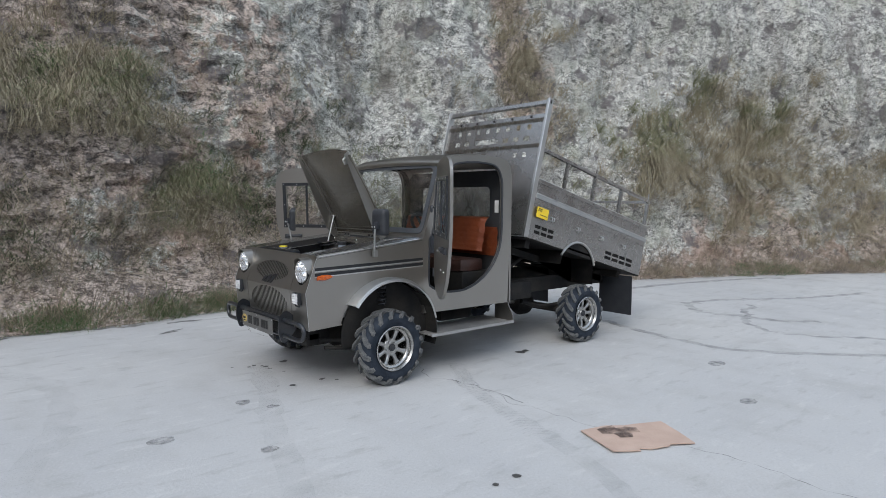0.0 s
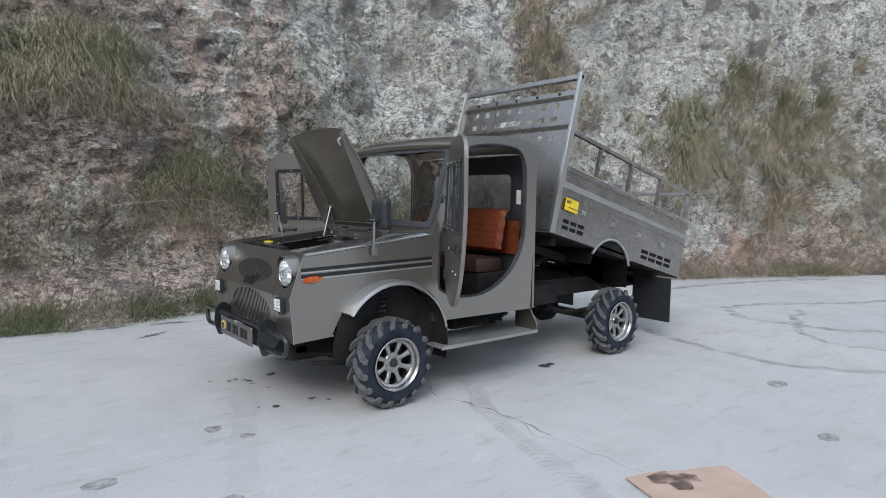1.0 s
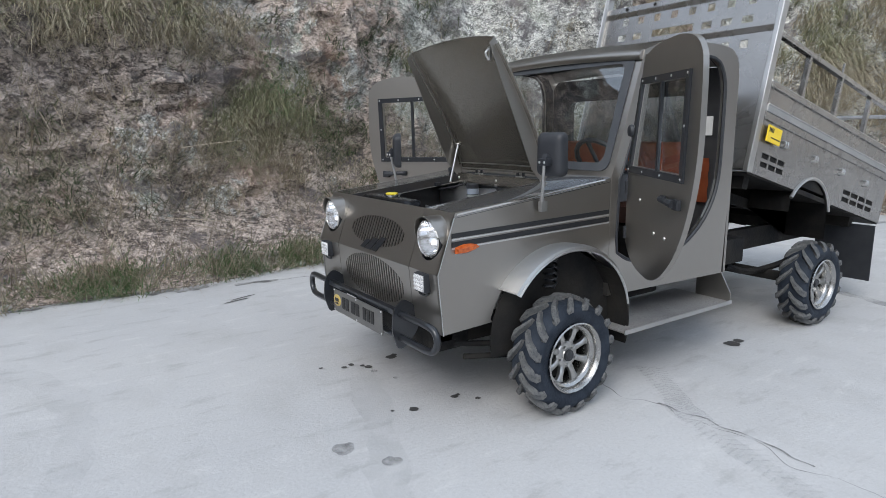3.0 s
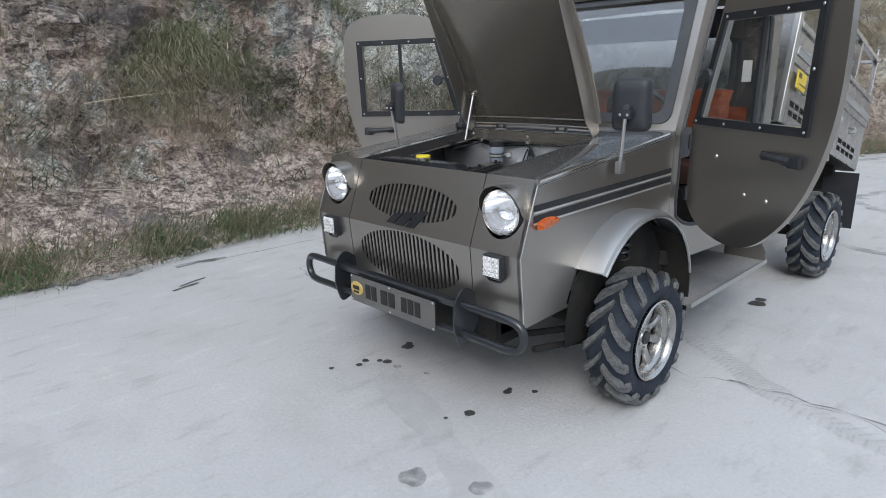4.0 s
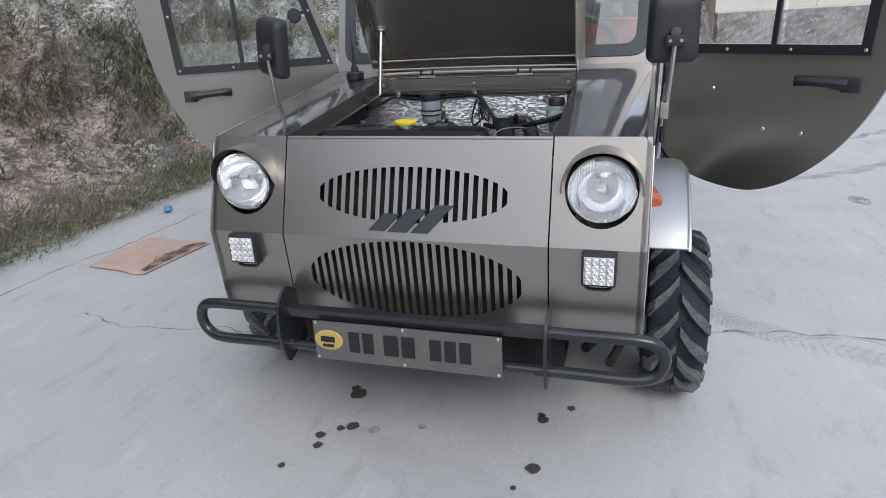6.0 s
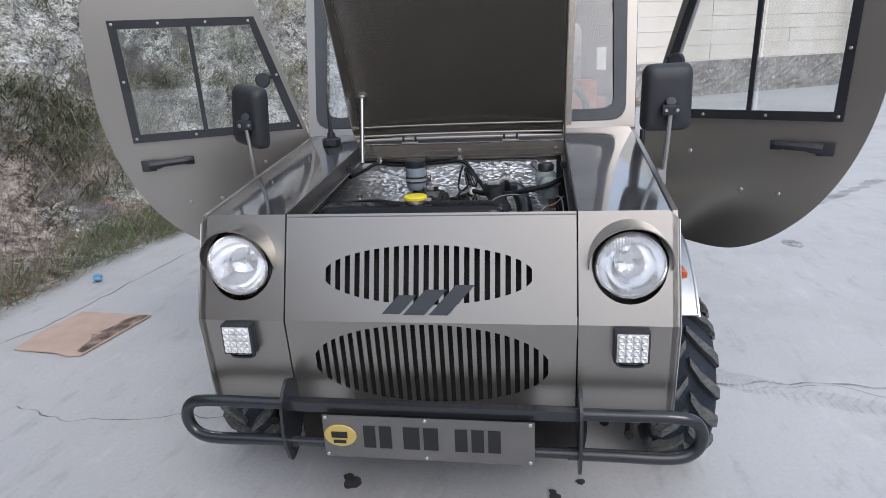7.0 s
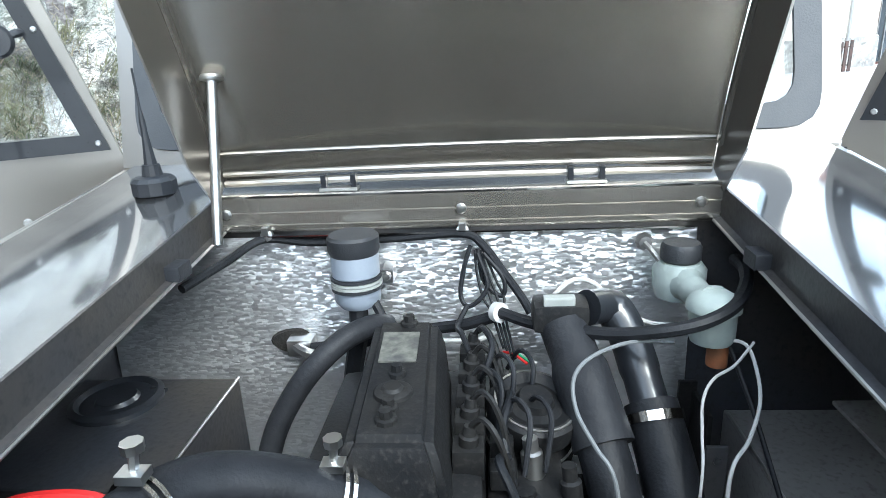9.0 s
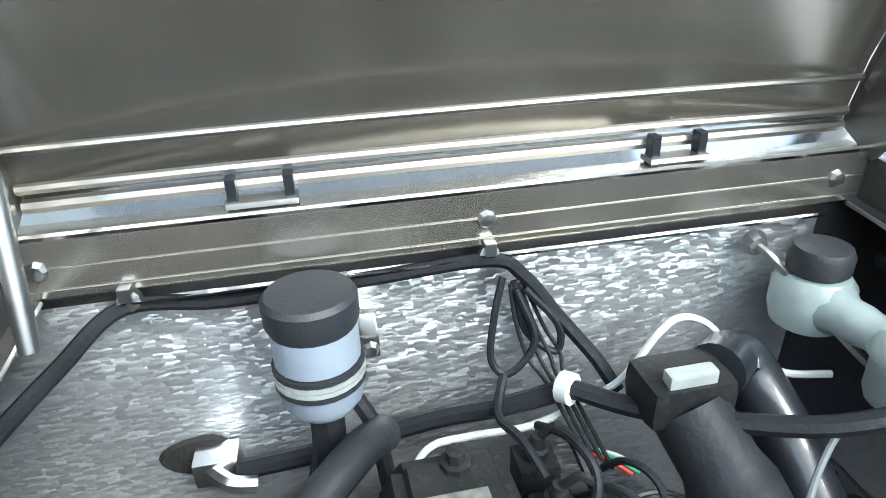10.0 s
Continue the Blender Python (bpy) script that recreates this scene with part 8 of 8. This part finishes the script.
cable("thick_cable", [(0.112, -0.052, 0.878), (0.075, -0.102, 0.876), (0.03, -0.177, 0.884), (0.005, -0.227, 0.897), (0.0, -0.28, 0.909), (0.02, -0.323, 0.920), (0.06, -0.352, 0.930), (0.10, -0.366, 0.938), (0.15, -0.372, 0.935)], 0.0085, hose_black, "thick black cable")
bm = bmesh.new()
lathe(bm, [(0, 0.006), (0.014, 0.005), (0.014, -0.006), (0, -0.006)], (0.113, -0.050, 0.878), (-0.5, -0.4, 0.1), 14)
part("grommet", bm, wire_white, truck, "white cable grommet", smooth=True)
cable("white_cable", [(0.10, 0.10, 0.80), (0.128, 0.07, 0.822), (0.13, 0.033, 0.827), (0.125, -0.024, 0.832), (0.115, -0.070, 0.860), (0.118, -0.103, 0.876), (0.13, -0.14, 0.909), (0.135, -0.162, 0.916), (0.13, -0.185, 0.908), (0.115, -0.209, 0.882), (0.10, -0.248, 0.866), (0.09, -0.286, 0.865)], 0.0034, wire_white, "white cable")
cable("drain_hose", [(0.035, -0.319, 0.872), (0.02, -0.343, 0.872), (0.0, -0.351, 0.845), (-0.02, -0.349, 0.815), (-0.05, -0.328, 0.787), (-0.08, -0.30, 0.77), (-0.10, -0.29, 0.70)], 0.0023, wire_white, "pale drain hose")
cable("drain_hose", [(0.02, -0.352, 0.875), (0.0, -0.324, 0.855), (-0.02, -0.294, 0.849), (-0.04, -0.277, 0.833), (-0.06, -0.272, 0.803), (-0.09, -0.265, 0.775), (-0.10, -0.26, 0.70)], 0.0018, wire_white)
cable("vent_hose", [(0.04, -0.265, 0.866), (0.0, -0.203, 0.887), (-0.04, -0.152, 0.890), (-0.07, -0.128, 0.880), (-0.10, -0.127, 0.858), (-0.13, -0.142, 0.836), (-0.15, -0.159, 0.81), (-0.16, -0.17, 0.72)], 0.0024, grey_hose, "thin grey hose")
cable("thin_wire", [(0.05, -0.33, 0.87), (-0.02, -0.345, 0.80), (-0.11, -0.36, 0.70)], 0.003, hose_black)
cable("thin_wire", [(-0.10, -0.055, 0.80), (-0.14, -0.045, 0.825), (-0.165, -0.06, 0.80), (-0.18, -0.08, 0.74)], 0.005, hose_black)
cable("thin_wire", [(0.02, -0.05, 0.80), (-0.03, -0.06, 0.835), (-0.08, -0.05, 0.82), (-0.11, -0.06, 0.77)], 0.005, hose_black)
cable("heater_pipe", [(0.165, 0.235, 0.80), (0.158, 0.16, 0.812), (0.150, 0.06, 0.835), (0.135, 0.0, 0.85), (0.122, -0.045, 0.868)], 0.009, hose_black)
for k in range(4):
    cable("thin_wire", [(0.176, -0.018 - 0.004 * k, 0.948), (0.166, -0.020 - 0.009 * k, 0.918 - 0.004 * k), (0.152, -0.028 - 0.010 * k, 0.885), (0.135, -0.040 - 0.006 * k, 0.868), (0.09 - 0.01 * k, -0.055 - 0.005 * k, 0.835)], 0.0019, hose_black)
for k, (x, y, z) in enumerate(((0.00, -0.045, 0.85), (-0.03, -0.03, 0.845), (-0.07, -0.06, 0.83), (0.03, -0.07, 0.84), (-0.05, -0.085, 0.82))):
    cable("thin_wire", [(x + 0.05, y + 0.01, z - 0.03), (x + 0.02, y - 0.005, z + 0.012), (x - 0.01, y - 0.02, z + 0.005), (x - 0.035, y - 0.012, z - 0.05)], 0.0032, hose_black if k % 2 else bay_grey)
for y0, y1 in ((-0.285, -0.232), (-0.352, -0.298)):
    bm = bmesh.new()
    box(bm, (-0.500, y0, 0.931), (-0.480, y1, 0.936), 0.001)
    part("front_bracket", bm, pale_metal, truck, "pale bracket edge behind the front panel")
bm = bmesh.new()
tube(bm, [(-0.474, -0.190, 0.925), (-0.480, -0.205, 0.940), (-0.490, -0.212, 0.925), (-0.492, -0.215, 0.86)], 0.008, 8, 4)
part("overflow_stub", bm, grey_hose, truck, "pale grey overflow stub", smooth=True)
cable("brake_pipe", [(0.14, 0.17, 0.78), (0.05, 0.20, 0.72), (-0.05, 0.24, 0.66)], 0.004, steel)
for k, (col, dy) in enumerate(((red_hose, 0.0), (material("green_wire", (0.03, 0.25, 0.12), 0.5), -0.006), (wire_white, -0.012))):
    cable("coloured_wire", [(0.085, -0.055 + dy, 0.832), (0.07, -0.068 + dy, 0.836), (0.055, -0.085 + dy, 0.830)], 0.0018, col)
for y in (0.288, -0.001):
    bm = bmesh.new()
    lathe(bm, [(0, 0.006), (0.009, 0.005), (0.009, -0.004), (0, -0.004)], (0.184, y, 0.976), (-1, 0, 0.2), 10)
    box(bm, (0.174, y - 0.005, 0.978), (0.19, y + 0.005, 0.990), 0.001)
    part("cable_clip", bm, bolt_metal, truck)
# radio aerial base beside the bay
ae = new("aerial")
ae.parent = truck
bm = bmesh.new()
lathe(bm, [(0.034, 0.0), (0.034, 0.020), (0.028, 0.026), (0.016, 0.028), (0.013, 0.045), (0, 0.046)], (0.240, 0.478, deck_z(0.240)), (0, 0, 1), 12)
part("aerial_base", bm, black_plastic, ae)
bm = bmesh.new()
tube(bm, [(0.240, 0.478, 1.06), (0.244, 0.480, 1.11), (0.250, 0.484, 1.16), (0.256, 0.488, 1.22)], [0.010, 0.008, 0.0065, 0.005, 0.0022, 0.002, 0.0018, 0.0016], 8, 3)
part("aerial_mast", bm, black_plastic, ae, smooth=True)
